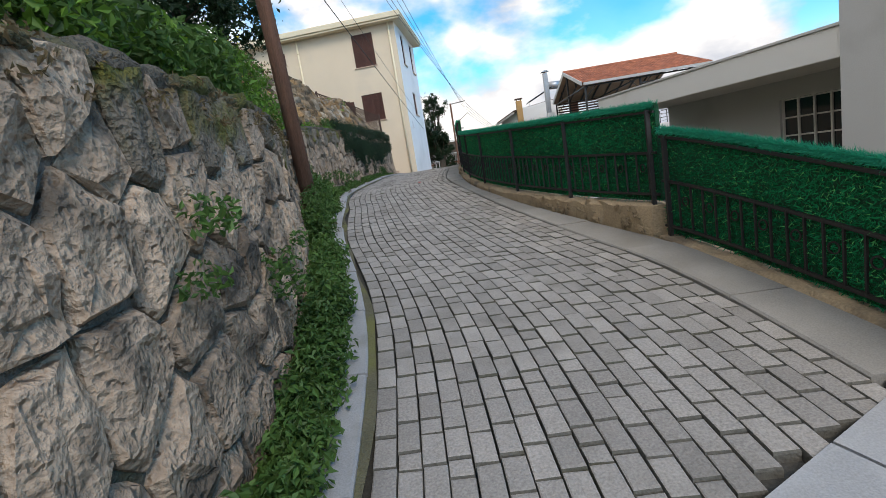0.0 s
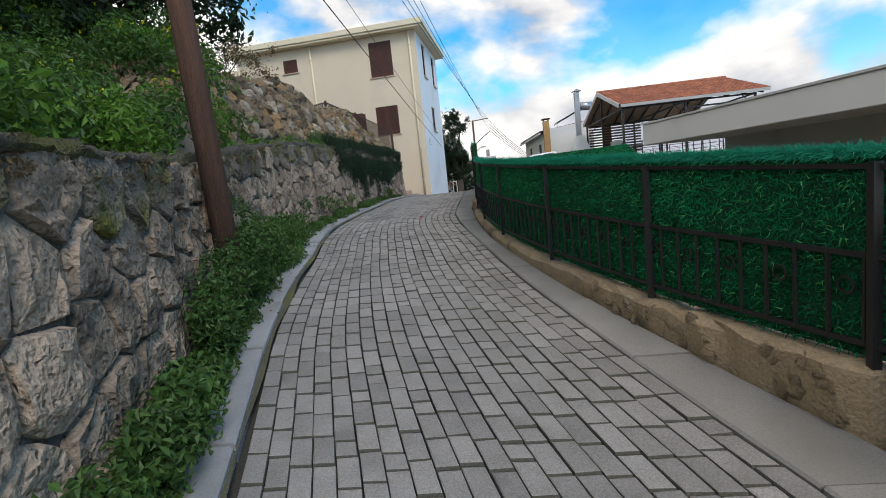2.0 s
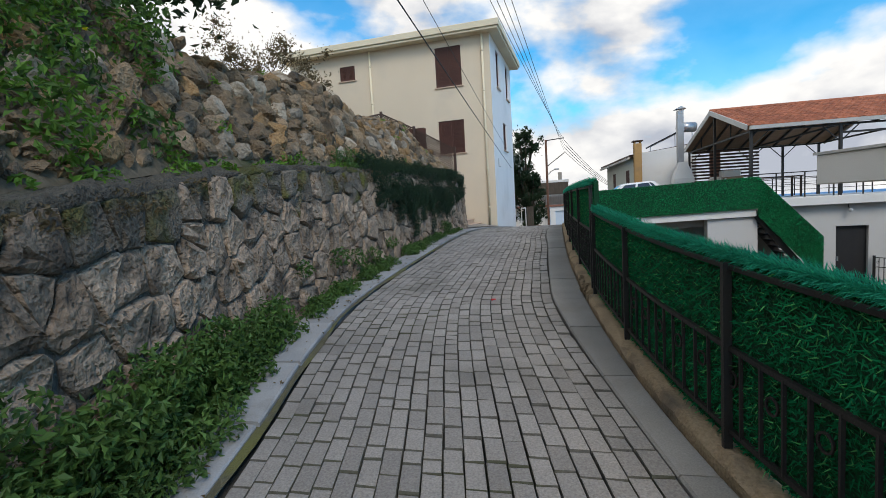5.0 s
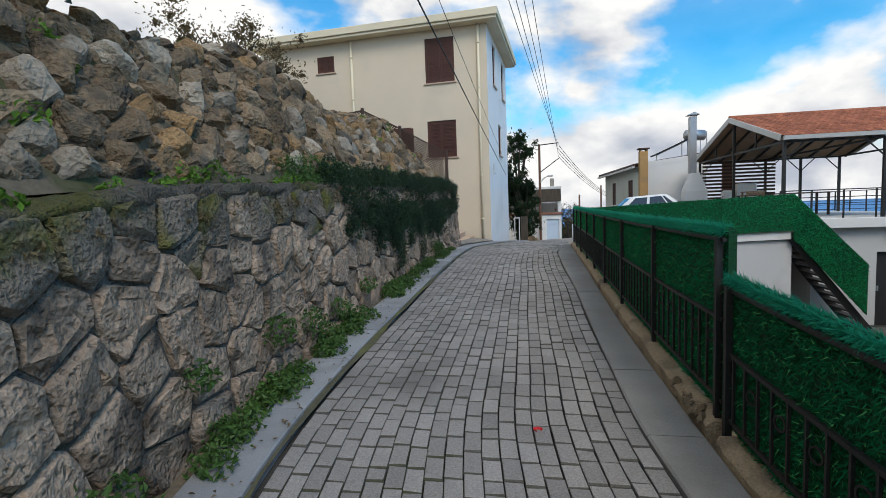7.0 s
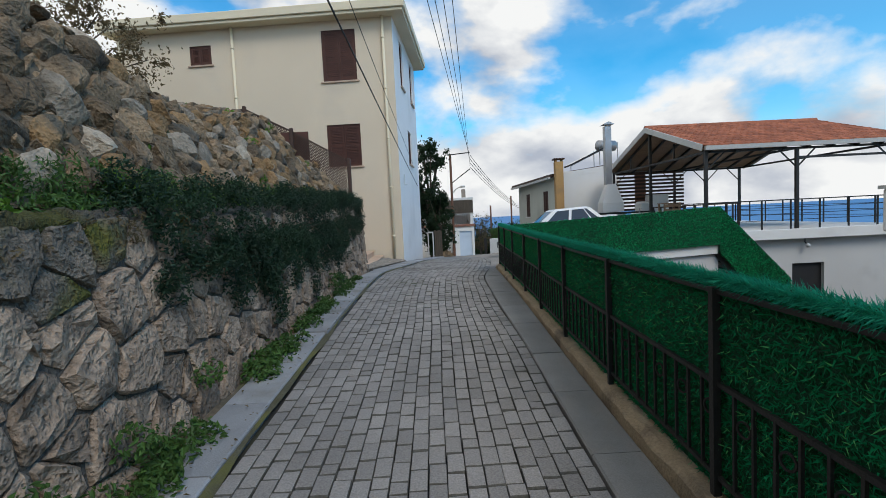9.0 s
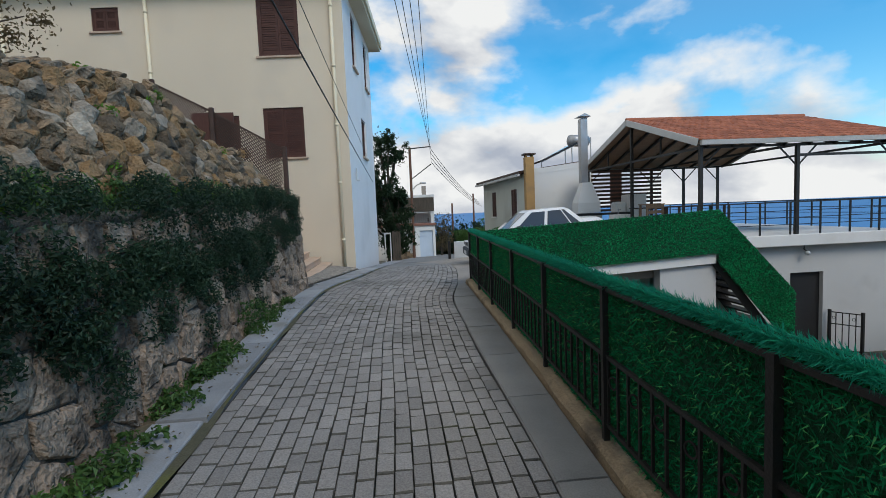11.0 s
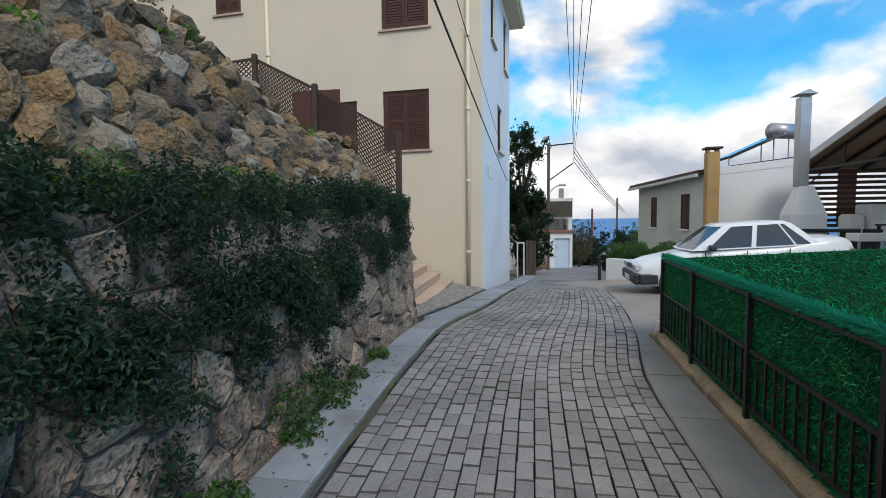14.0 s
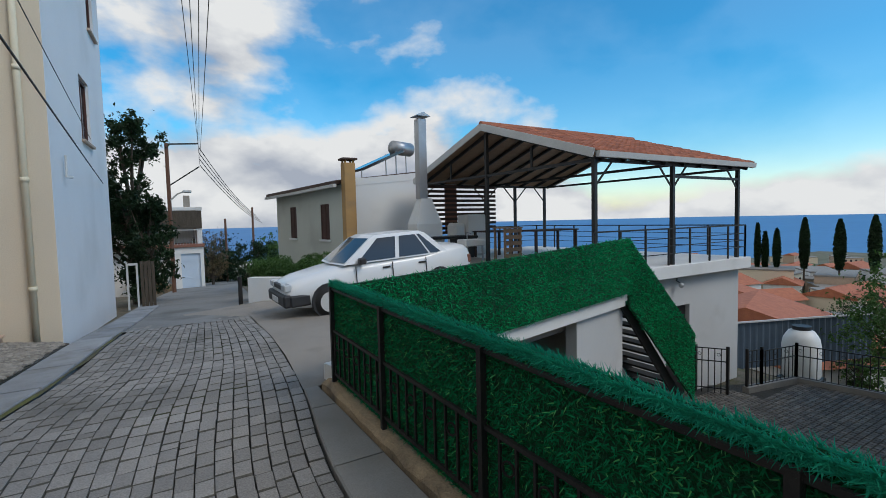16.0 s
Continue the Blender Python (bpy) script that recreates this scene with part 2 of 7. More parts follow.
M_GREENISH = material("pale_green_render", (0.60, 0.61, 0.53), 0.85, (0.52, 0.53, 0.46), 0.7, 0.6, 60.0, 0.1, 0.1, stain=(0.45, 0.45, 0.39), stain_scale=0.6, stain_at=(0.56, 0.8))
M_FASCIA = material("cream_fascia", (0.76, 0.68, 0.50), 0.8, (0.68, 0.60, 0.44), 1.0, 0.5, 60.0, 0.1, 0.1)
M_SHUTTER = material("brown_shutter_wood", (0.085, 0.032, 0.022), 0.55, (0.05, 0.02, 0.014), 3.0, 0.7, 60.0, 0.3, 0.2, stretch=(1, 1, 0.15), random_amount=0.1)
M_SILL = material("sill_stone", (0.50, 0.38, 0.29), 0.8, (0.4, 0.3, 0.22), 3.0, 0.6, 60.0, 0.2, 0.15)
M_STEP = material("salmon_step_stone", (0.62, 0.44, 0.31), 0.75, (0.50, 0.35, 0.25), 2.5, 0.7, 90.0, 0.25, 0.15, stain=(0.36, 0.28, 0.21), stain_scale=1.5)
M_PEBBLE = material("mosaic_pebble", (0.29, 0.255, 0.21), 0.7, (0.15, 0.13, 0.105), 6.0, 0.6, 80.0, 0.3, 0.2, random_amount=0.3, island=True)
M_BLACK = material("black_painted_iron", (0.018, 0.018, 0.018), 0.5, (0.035, 0.028, 0.022), 5.0, 0.6, 80.0, 0.3, 0.15)
M_LOWWALL = material("ochre_low_wall", (0.42, 0.31, 0.19), 0.9, (0.26, 0.19, 0.12), 4.0, 0.8, 60.0, 0.4, 0.8, stain=(0.14, 0.11, 0.08), stain_scale=2.2, stain_at=(0.54, 0.7))
M_GRASSMAT = material("green_mat_backing", (0.003, 0.085, 0.034), 0.85, (0.001, 0.035, 0.014), 40.0, 0.9, 160.0, 0.4, 0.9)
M_BLADE = leaf_material("green_plastic_blade", (0.008, 0.25, 0.095), (0.003, 0.085, 0.034), 0.2, 0.65, 0.12)
M_BLADE_MID = leaf_material("mid_green_plastic_blade", (0.012, 0.40, 0.15), (0.005, 0.19, 0.075), 0.2, 0.5, 0.12)
M_BLADE_PALE = leaf_material("pale_green_plastic_blade", (0.10, 0.46, 0.14), (0.05, 0.30, 0.09), 0.2, 0.4, 0.2)
M_FRINGE = leaf_material("teal_plastic_fringe", (0.025, 0.38, 0.235), (0.010, 0.19, 0.11), 0.3, 0.5, 0.15)
M_POLE = material("weathered_pole_wood", (0.19, 0.095, 0.062), 0.85, (0.09, 0.05, 0.035), 3.0, 0.9, 40.0, 0.5, 0.8, stretch=(6, 6, 0.4))
M_TILE = material("terracotta_tile", (0.38, 0.135, 0.07), 0.8, (0.25, 0.085, 0.05), 2.0, 0.8, 50.0, 0.3, 0.2, random_amount=0.25, island=True)
M_METALGREY = material("grey_steel", (0.45, 0.46, 0.47), 0.4, (0.33, 0.34, 0.35), 3.0, 0.6, 60.0, 0.2, 0.1, metal=0.7)
M_GREYPAINT = material("grey_white_metal_paint", (0.60, 0.60, 0.58), 0.5, (0.50, 0.50, 0.48), 3.0, 0.5, 60.0, 0.2, 0.1)
M_WOODPANEL = material("brown_ceiling_boards", (0.32, 0.20, 0.12), 0.7, (0.22, 0.135, 0.085), 2.0, 0.7, 50.0, 0.3, 0.2, stretch=(1, 4, 1))
M_SLAT = material("dark_wood_slat", (0.075, 0.042, 0.03), 0.65, (0.045, 0.026, 0.02), 3.0, 0.7, 60.0, 0.3, 0.2, random_amount=0.15)
M_ORANGE = material("ochre_chimney_paint", (0.50, 0.30, 0.12), 0.85, (0.40, 0.24, 0.10), 2.0, 0.7, 60.0, 0.2, 0.2, stain=(0.34, 0.22, 0.12), stain_scale=1.5)
M_CARWHITE = material("white_car_paint", (0.76, 0.77, 0.77), 0.22, (0.72, 0.73, 0.73), 2.0, 0.4, 60.0, 0.03, 0.0, spec=0.6)
M_PLASTIC = material("dark_plastic", (0.03, 0.03, 0.032), 0.55, (0.045, 0.045, 0.045), 6.0, 0.5, 80.0, 0.2, 0.1)
M_RUBBER = material("tyre_rubber", (0.025, 0.025, 0.025), 0.85, (0.04, 0.038, 0.035), 8.0, 0.6, 80.0, 0.3, 0.2)
M_RED = material("red_plastic", (0.6, 0.02, 0.03), 0.4, (0.45, 0.02, 0.02), 20.0, 0.5, 90.0, 0.1, 0.0)
M_GLASS = glass_material("window_glass")
M_CARGLASS = glass_material("car_glass", (0.03, 0.035, 0.04))
M_LAMPGLASS = material("headlamp_glass", (0.55, 0.57, 0.58), 0.15, (0.4, 0.42, 0.43), 20.0, 0.5, 80.0, 0.2, 0.0, spec=0.7)
M_TANK = material("white_tank_plastic", (0.75, 0.75, 0.72), 0.4, (0.62, 0.61, 0.57), 2.0, 0.6, 60.0, 0.1, 0.05)
M_BLUEDOOR = material("pale_blue_garage_paint", (0.55, 0.64, 0.74), 0.6, (0.48, 0.57, 0.67), 2.0, 0.5, 60.0, 0.1, 0.1)
M_DARKVOID = material("dark_door_paint", (0.02, 0.02, 0.022), 0.5, (0.03, 0.03, 0.03), 4.0, 0.5, 60.0, 0.2, 0.1)
M_BRICKRED = material("brown_brick_band", (0.28, 0.13, 0.09), 0.85, (0.2, 0.09, 0.065), 3.0, 0.7, 40.0, 0.3, 0.2)
M_LEAF_WEED = leaf_material("weed_leaf", (0.075, 0.15, 0.035), (0.03, 0.07, 0.018))
M_LEAF_BRIGHT = leaf_material("bright_weed_leaf", (0.12, 0.24, 0.03), (0.05, 0.12, 0.02))
M_LEAF_DARK = leaf_material("dark_bush_leaf", (0.028, 0.062, 0.030), (0.010, 0.024, 0.015))
M_LEAF_TREE = leaf_material("dark_tree_leaf", (0.022, 0.050, 0.018), (0.008, 0.02, 0.008))
M_LEAF_DRY = leaf_material("dry_twig_leaf", (0.16, 0.12, 0.06), (0.08, 0.06, 0.035))
M_FLOWER = leaf_material("yellow_petal", (0.75, 0.68, 0.03), (0.65, 0.55, 0.02), 0.3)
M_BARK = material("grey_bark", (0.10, 0.08, 0.06), 0.9, (0.05, 0.04, 0.03), 4.0, 0.8, 40.0, 0.4, 0.6, stretch=(3, 3, 0.6))
M_SEA = material("sea_water", (0.09, 0.24, 0.46), 0.6, (0.075, 0.21, 0.42), 0.002, 0.6, 0.05, 0.1, 0.0, spec=0.1)
M_CABLE = material("black_cable", (0.02, 0.02, 0.02), 0.6, (0.03, 0.03, 0.03), 5.0, 0.4, 60.0, 0.1, 0.0)
M_BLUETARP = material("blue_grey_sheet_metal", (0.085, 0.12, 0.16), 0.5, (0.06, 0.085, 0.115), 2.0, 0.6, 60.0, 0.2, 0.1)


# ---------------- building helpers ----------------
def smooth(pts):
    """A smooth line through a few points of the plan: y -> value."""
    xs, ys = np.array([p[0] for p in pts], float), np.array([p[1] for p in pts], float)
    tan = np.gradient(ys, xs)

    def f(v):
        v = np.asarray(v, float)
        i = np.clip(np.searchsorted(xs, v) - 1, 0, len(xs) - 2)
        h = xs[i + 1] - xs[i]
        s = (v - xs[i]) / h
        s2 = np.clip(s, 0, 1)
        r = (2 * s2**3 - 3 * s2**2 + 1) * ys[i] + (s2**3 - 2 * s2**2 + s2) * h * tan[i] + (-2 * s2**3 + 3 * s2**2) * ys[i + 1] + (s2**3 - s2**2) * h * tan[i + 1]
        return r + np.where(s > 1, (s - 1) * h * tan[i + 1], 0) + np.where(s < 0, s * h * tan[i], 0)
    return f


def world_place(ob):
    p = Vector((0, 0, 0))
    while ob:
        p = p + ob.location
        ob = ob.parent
    return p


def mesh_of(bm, mat, name="mesh", flat=True):
    me = bpy.data.meshes.new(name)
    bmesh.ops.recalc_face_normals(bm, faces=bm.faces[:])
    bm.to_mesh(me)
    bm.free()
    if mat:
        me.materials.append(mat)
    if not flat:
        for p in me.polygons:
            p.use_smooth = True
    return me


def thing(name, at, label, category, group="", kind="", turn=0.0):
    ob = new(name)
    ob.empty_display_size = 0.1
    ob.location = at
    ob.rotation_euler = (0, 0, radians(turn))
    return tagged(ob, label, category, group, kind)


def part(name, bm, mat, parent, label="", local=False, flat=True):
    """One bmesh as one mesh under its thing or part. The bmesh is in world metres, or in the thing's own if local."""
    if not local:
        bmesh.ops.translate(bm, vec=-world_place(parent), verts=bm.verts[:])
    ob = new(name, mesh_of(bm, mat, name, flat))
    ob.parent = parent
    if label:
        ob["label"] = label
    return ob


def solid(name, bm, mat, label="", category="", group="", kind="", flat=True):
    return tagged(new(name, mesh_of(bm, mat, name, flat)), label, category, group, kind)


def box(bm, x0, x1, y0, y1, z0, z1, bevel=0.0, m=None):
    r = bmesh.ops.create_cube(bm, size=1.0, matrix=Matrix.Translation(((x0 + x1) / 2, (y0 + y1) / 2, (z0 + z1) / 2)) @ Matrix.Diagonal((x1 - x0, y1 - y0, z1 - z0, 1)))
    vs = r["verts"]
    if bevel:
        es = list({e for v in vs for e in v.link_edges})
        vs = list({v for f in bmesh.ops.bevel(bm, geom=es, offset=bevel, segments=1, affect="EDGES")["faces"] for v in f.verts} | {v for v in vs if v.is_valid})
    if m is not None:
        bmesh.ops.transform(bm, matrix=m, verts=[v for v in vs if v.is_valid])
    return bm


def boxes(*lots, bevel=0.0):
    bm = bmesh.new()
    for b in lots:
        box(bm, *b, bevel=bevel)
    return bm


def rod(bm, a, b, r, seg=8, r2=None):
    a, b = Vector(a), Vector(b)
    d = b - a
    m = Matrix.Translation((a + b) / 2) @ d.to_track_quat("Z", "Y").to_matrix().to_4x4()
    bmesh.ops.create_cone(bm, cap_ends=True, segments=seg, radius1=r, radius2=r if r2 is None else r2, depth=d.length, matrix=m)
    return bm


def bar(bm, a, b, w, h):
    """A square bar from a to b, w across and h deep."""
    a, b = Vector(a), Vector(b)
    d = b - a
    m = Matrix.Translation((a + b) / 2) @ d.to_track_quat("Z", "Y").to_matrix().to_4x4() @ Matrix.Diagonal((w, h, d.length, 1))
    bmesh.ops.create_cube(bm, size=1.0, matrix=m)
    return bm


def prism(bm, outline, way):
    """A flat outline of points pushed along way."""
    vs = [bm.verts.new(p) for p in outline]
    f = bm.faces.new(vs)
    r = bmesh.ops.extrude_face_region(bm, geom=[f])
    bmesh.ops.translate(bm, vec=way, verts=[v for v in r["geom"] if isinstance(v, bmesh.types.BMVert)])
    return bm


def sweep(bm, pts, w, h):
    """One square bar along a line of points."""
    pts = [Vector(p) for p in pts]
    rings = []
    for i, p in enumerate(pts):
        d = (pts[min(i + 1, len(pts) - 1)] - pts[max(i - 1, 0)]).normalized()
        s = d.cross(Vector((0, 0, 1))).normalized()
        u = s.cross(d)
        rings.append([bm.verts.new(p + s * a * w / 2 + u * b * h / 2) for a, b in ((-1, -1), (1, -1), (1, 1), (-1, 1))])
    for p, q in zip(rings, rings[1:]):
        for k in range(4):
            bm.faces.new((p[k], p[(k + 1) % 4], q[(k + 1) % 4], q[k]))
    bm.faces.new(rings[0])
    bm.faces.new(rings[-1][::-1])
    return bm


def strip(bm, lines):
    """A sheet through several lines of equally many points."""
    rows = [[bm.verts.new(p) for p in line] for line in lines]
    for a, b in zip(rows, rows[1:]):
        for i in range(len(a) - 1):
            bm.faces.new((a[i], a[i + 1], b[i + 1], b[i]))
    return bm


def flock(name, verts, faces, mat, label, category, parent=None, kind="stuff"):
    me = bpy.data.meshes.new(name)
    me.from_pydata(verts.tolist() if hasattr(verts, "tolist") else verts, [], faces.tolist() if hasattr(faces, "tolist") else faces)
    me.materials.append(mat)
    ob = new(name, me)
    if parent:
        ob.parent = parent
        ob.location = -world_place(parent)
    return tagged(ob, label, "" if parent else category, "", kind)


rng = np.random.default_rng(7)


def leaf_mesh(centres, normals, size, spread=0.9, width=0.5, fold=0.25):
    """Small folded leaves, four corners each, at centres, facing roughly along normals."""
    n = len(centres)
    size = np.broadcast_to(size, n) * rng.uniform(0.6, 1.35, n)
    d = rng.normal(size=(n, 3))
    nn = normals + spread * rng.normal(size=(n, 3))
    nn /= np.linalg.norm(nn, axis=1)[:, None] + 1e-9
    t = np.cross(nn, d)
    t /= np.linalg.norm(t, axis=1)[:, None] + 1e-9
    s = np.cross(nn, t)
    L, W = size[:, None], size[:, None] * width
    v = np.stack([centres - t * L * 0.5, centres + s * W * 0.5 + nn * L * fold * 0.3, centres + t * L * 0.5 - nn * L * fold, centres - s * W * 0.5 + nn * L * fold * 0.3], 1).reshape(-1, 3)
    f = np.arange(4 * n).reshape(n, 4)
    return v, f


# ---------------- plan of the lane ----------------
g = smooth([(-14, -1.6), (-6, -0.75), (0, 0.05), (2, 0.33), (4, 0.62), (6, 0.88), (8, 1.1), (11, 1.34), (14, 1.5), (17, 1.62), (20, 1.65), (23, 1.6), (26, 1.46), (32, 1.05), (41, 0.3), (60, -1.2)])
x_left = smooth([(-14, -0.8), (-6, -0.6), (0, -0.6), (2, -0.67), (3, -0.8), (4, -1.03), (5, -1.33), (5.7, -1.55), (7, -1.87), (8.5, -2.15), (9.5, -2.38), (11, -2.6), (12, -2.63), (15, -2.64), (18, -2.66), (20.2, -2.66), (21.7, -2.6), (23.5, -2.2), (26, -1.85), (28.3, -1.48), (32, -1.05), (41, -0.05), (60, 3.0)])
x_right = smooth([(-14, 1.7), (-6, 1.7), (0, 1.7), (2, 1.62), (3.75, 1.34), (4.8, 0.98), (5.8, 0.66), (7.05, 0.32), (8.4, 0.02), (10.4, -0.33), (11.2, -0.42), (12.2, -0.44), (15, -0.44), (18, -0.45), (20, -0.37), (21.5, -0.12), (23.6, 0.15), (27, 0.40), (32, 0.95), (41, 2.0), (60, 5.0)])
x_wall = smooth([(-14, -1.2), (-6, -1.0), (0, -1.0), (2, -1.12), (4, -1.46), (5, -1.77), (6, -2.08), (8, -2.58), (9, -2.8), (10, -2.97), (11, -3.05), (12, -3.08), (16, -3.1), (20.5, -3.08), (22, -3.03)])
z_top = smooth([(-14, 0.6), (-6, 1.4), (0, 2.1), (3, 2.26), (6, 2.36), (8, 2.62), (10, 2.9), (12.5, 3.08), (16, 3.2), (20.5, 3.3), (22, 3.36)])
x_fence = smooth([(-4, 2.6), (0.5, 2.28), (2.2, 2.12), (3.2, 1.96), (4.2, 1.73), (4.8, 1.47), (5.6, 1.14), (7.3, 0.59), (8.7, 0.27), (10.4, 0.08), (12, 0.01), (15, 0.0), (17.4, 0.05), (19.5, 0.1), (21.4, 0.16)])
YARD = -0.95


def hill(x, y):
    """Height of the ground west of the wall."""
    d = np.maximum(0, x_wall(np.minimum(y, 22.0)) - 0.25 - x)
    y = np.asarray(y, float)
    weedy = np.minimum(d, 2.6) * 0.62 + np.clip(d - 2.6, 0, 30) * 0.34
    stony = np.minimum(d, 0.85) * 1.6 * (1 - 0.28 * np.clip((y - 19.5) / 2.5, 0, 1)) + np.clip(d - 0.85, 0, 30) * 0.28
    k = np.clip((y - 6.8) / 2.4, 0, 1)
    first = weedy * (1 - k) + stony * k
    return z_top(np.minimum(y, 22.0)) - 0.12 + first + 0.18 * np.sin(0.9 * x + 1.3 * y) * np.minimum(d, 1)


def yard_side(x):
    """The ground east of the lane: the yard, a drop behind its railing, gardens falling away."""
    return YARD - 0.1 - 1.7 * min(1.0, max(0.0, (x - 12.5) / 0.7)) - 0.2 * min(26.0, max(0.0, x - 14))


# ---------------- ground, sea ----------------
def build_ground():
    xs = np.concatenate([[-4800, -2500, -1200, -600, -300, -150, -80, -45, -25, -16, -11, -8.0, -6.5, -5, -4, -3.5, -3.1, -2.8], np.linspace(-2.4, 2.6, 12), [3.2, 4, 6, 8, 10, 12.4, 13.2, 16, 20, 25, 30, 45, 70, 110, 170, 260, 400, 620, 1000, 4800]])
    ys = np.concatenate([[-4800, -1500, -500, -150, -60, -30], np.arange(-18, 46, 1.6), [50, 58, 70, 90, 120, 170, 240, 340, 480, 650, 900, 1400, 4800]])
    verts = []
    for y in ys:
        yy = float(np.clip(y, -20, 60))
        road = float(g(yy)) - 0.12
        for x in xs:
            xf = float(x_fence(np.clip(yy, -4, 21.4)))
            xw = float(x_wall(np.clip(yy, -14, 22.0)))
            if x < xw - 4.0 and yy < 24:
                z = float(hill(x, yy)) - 0.5
            elif x < xw and yy < 22.2:
                z = road - 0.3
            elif x < -2.5:
                z = road + min(6.0, (-2.5 - x) * 0.15)
            elif x > xf + 0.15 and (yy < 21.5 or (x > 1.0 and yy < 25.5)):
                z = yard_side(x)
            elif x > 3.4 and yy >= 21.5:
                z = yard_side(x) if x > 5.5 and yy < 32 else yard_side(x) if x > 16 else road - 0.1 - 0.05 * max(0, x - 3.4)
            else:
                z = road
            far = max(0.0, math.hypot(max(0, abs(x - 5) - 28), max(0, abs(y - 12) - 34)))
            if far > 0:
                drop = min(1.0, far / 420.0)
                side = 1.0 if (x > -20) else 0.0
                z = z * (1 - drop) + (-34 if side else 60 * min(1, far / 500)) * drop
            verts.append((float(x), float(y), z))
    n = len(xs)
    faces = [(j * n + i, j * n + i + 1, (j + 1) * n + i + 1, (j + 1) * n + i) for j in range(len(ys) - 1) for i in range(n - 1)]
    ob = flock("ground", verts, faces, M_EARTH, "earth ground of the hillside falling away to the coast", "ground", None, "structure")
    ob.data.materials.append(M_LAND)
    for p in ob.data.polygons:
        c = p.center
        if math.hypot(c.x - 5, c.y - 15) > 55:
            p.material_index = 1


build_ground()
sea_bm = bmesh.new()
strip(sea_bm, [[(x, y, -33.0) for x in (-4900, -2500, -600, 0, 900, 2500, 4900)] for y in (-4900, -2000, 0, 700, 2000, 4900)])
solid("water", sea_bm, M_SEA, "blue open sea to the horizon under low clouds", "sea", "", "structure")


# ---------------- lane bed, kerb, gutter ----------------
def lane_rows(y0, y1, step):
    return np.arange(y0, y1 + step * 0.5, step)


bed = bmesh.new()
ys_ = lane_rows(-8, 27, 0.5)
strip(bed, [[(float(x_left(y)) - 0.45, y, float(g(y)) - 0.055), ((float(x_left(y)) + float(x_right(y))) / 2, y, float(g(y)) - 0.05), (float(x_right(y)) + 0.08, y, float(g(y)) - 0.05)] for y in ys_])
road = solid("road", bed, M_JOINT, "narrow lane of grey concrete pavers in running courses, mossy joints", "lane", "", "structure")

far_bm = bmesh.new()
ys_ = lane_rows(27, 60, 1.0)
strip(far_bm, [[(float(x_left(y)) - 0.6, y, float(g(y)) - 0.012), ((float(x_left(y)) + float(x_right(y))) / 2, y, float(g(y)) + 0.01), (float(x_right(y)) + 0.5, y, float(g(y)) - 0.012)] for y in ys_])
solid("road_far", far_bm, M_ROAD2, "worn grey concrete road running on downhill", "road", "", "structure")

LENGTH = 0.205


def lane_point(u, y, z=0.0):
    a, b = float(x_left(y)) + 0.06, float(x_right(y))
    return (a + (b - a) * u, y, float(g(y)) + z)


def cut_off(x, y):
    """South-east of the slanting row of end slabs there are no pavers."""
    return y < 1.57 + (x - 0.81) * 0.56


def build_pavers():
    near, rest_v, rest_f = 0, [], []
    n_c = 20
    for c in range(n_c):
        y = -2.0 + (c % 2) * 0.1 + rng.uniform(-0.03, 0.03)
        while y < 27.4:
            ln = LENGTH * rng.choice([1.0, 1.0, 1.0, 1.0, 1.0, 1.02, 0.97, 0.55])
            yc = y + ln / 2
            u0, u1 = c / n_c, (c + 1) / n_c
            du, dv = 0.024, 0.0055
            wob = 0.0035 * math.sin(1.9 * yc + 0.22 * c) + rng.uniform(-0.001, 0.001)
            w0, w1 = u0 + (u1 - u0) * du + wob, u1 - (u1 - u0) * du + wob
            p = [Vector(lane_point(u, v)) for u, v in ((w0, y + dv), (w1, y + dv), (w1, y + ln - dv), (w0, y + ln - dv))]
            cen = sum(p, Vector()) / 4
            y += ln
            if cut_off(cen.x, cen.y):
                continue
            dz = rng.uniform(-0.004, 0.004)
            tilt = rng.uniform(-0.003, 0.003, 4)
            low = [q + Vector((0, 0, -0.05)) for q in p]
            mid = [q + Vector((0, 0, dz - 0.014 + k)) for q, k in zip(p, tilt)]
            arris = [q + (cen - q).normalized() * 0.005 + Vector((0, 0, dz - 0.003 + k)) for q, k in zip(p, tilt)]
            top = [q + (cen - q).normalized() * 0.018 + Vector((0, 0, dz + k)) for q, k in zip(p, tilt)]
            vs = low + mid + arris + top
            fs = [(0, 1, 5, 4), (1, 2, 6, 5), (2, 3, 7, 6), (3, 0, 4, 7), (4, 5, 9, 8), (5, 6, 10, 9), (6, 7, 11, 10), (7, 4, 8, 11), (8, 9, 13, 12), (9, 10, 14, 13), (10, 11, 15, 14), (11, 8, 12, 15), (12, 13, 14, 15)]
            if near < 300 and 2.6 < yc < 5.4:
                me = bpy.data.meshes.new("paver")
                me.from_pydata([v - cen for v in vs], [], fs)
                me.materials.append(M_PAVER)
                me.materials.append(M_EDGE)
                for q in range(8):
                    me.polygons[q].material_index = 1
                ob = new("paver", me)
                ob.location = cen
                ob.parent = road
                near += 1
            else:
                k = len(rest_v)
                rest_v += [tuple(v) for v in vs]
                rest_f += [tuple(i + k for i in f) for f in fs]
    flock("paver_field", rest_v, rest_f, M_PAVER_FAR, "grey concrete pavers laid in courses along the lane", "pavers", road)
    me = bpy.data.meshes["paver_field"]
    me.materials.append(M_EDGE)
    edge = np.zeros(len(me.polygons), np.int32)
    edge.reshape(-1, 13)[:, :8] = 1
    me.polygons.foreach_set("material_index", edge)


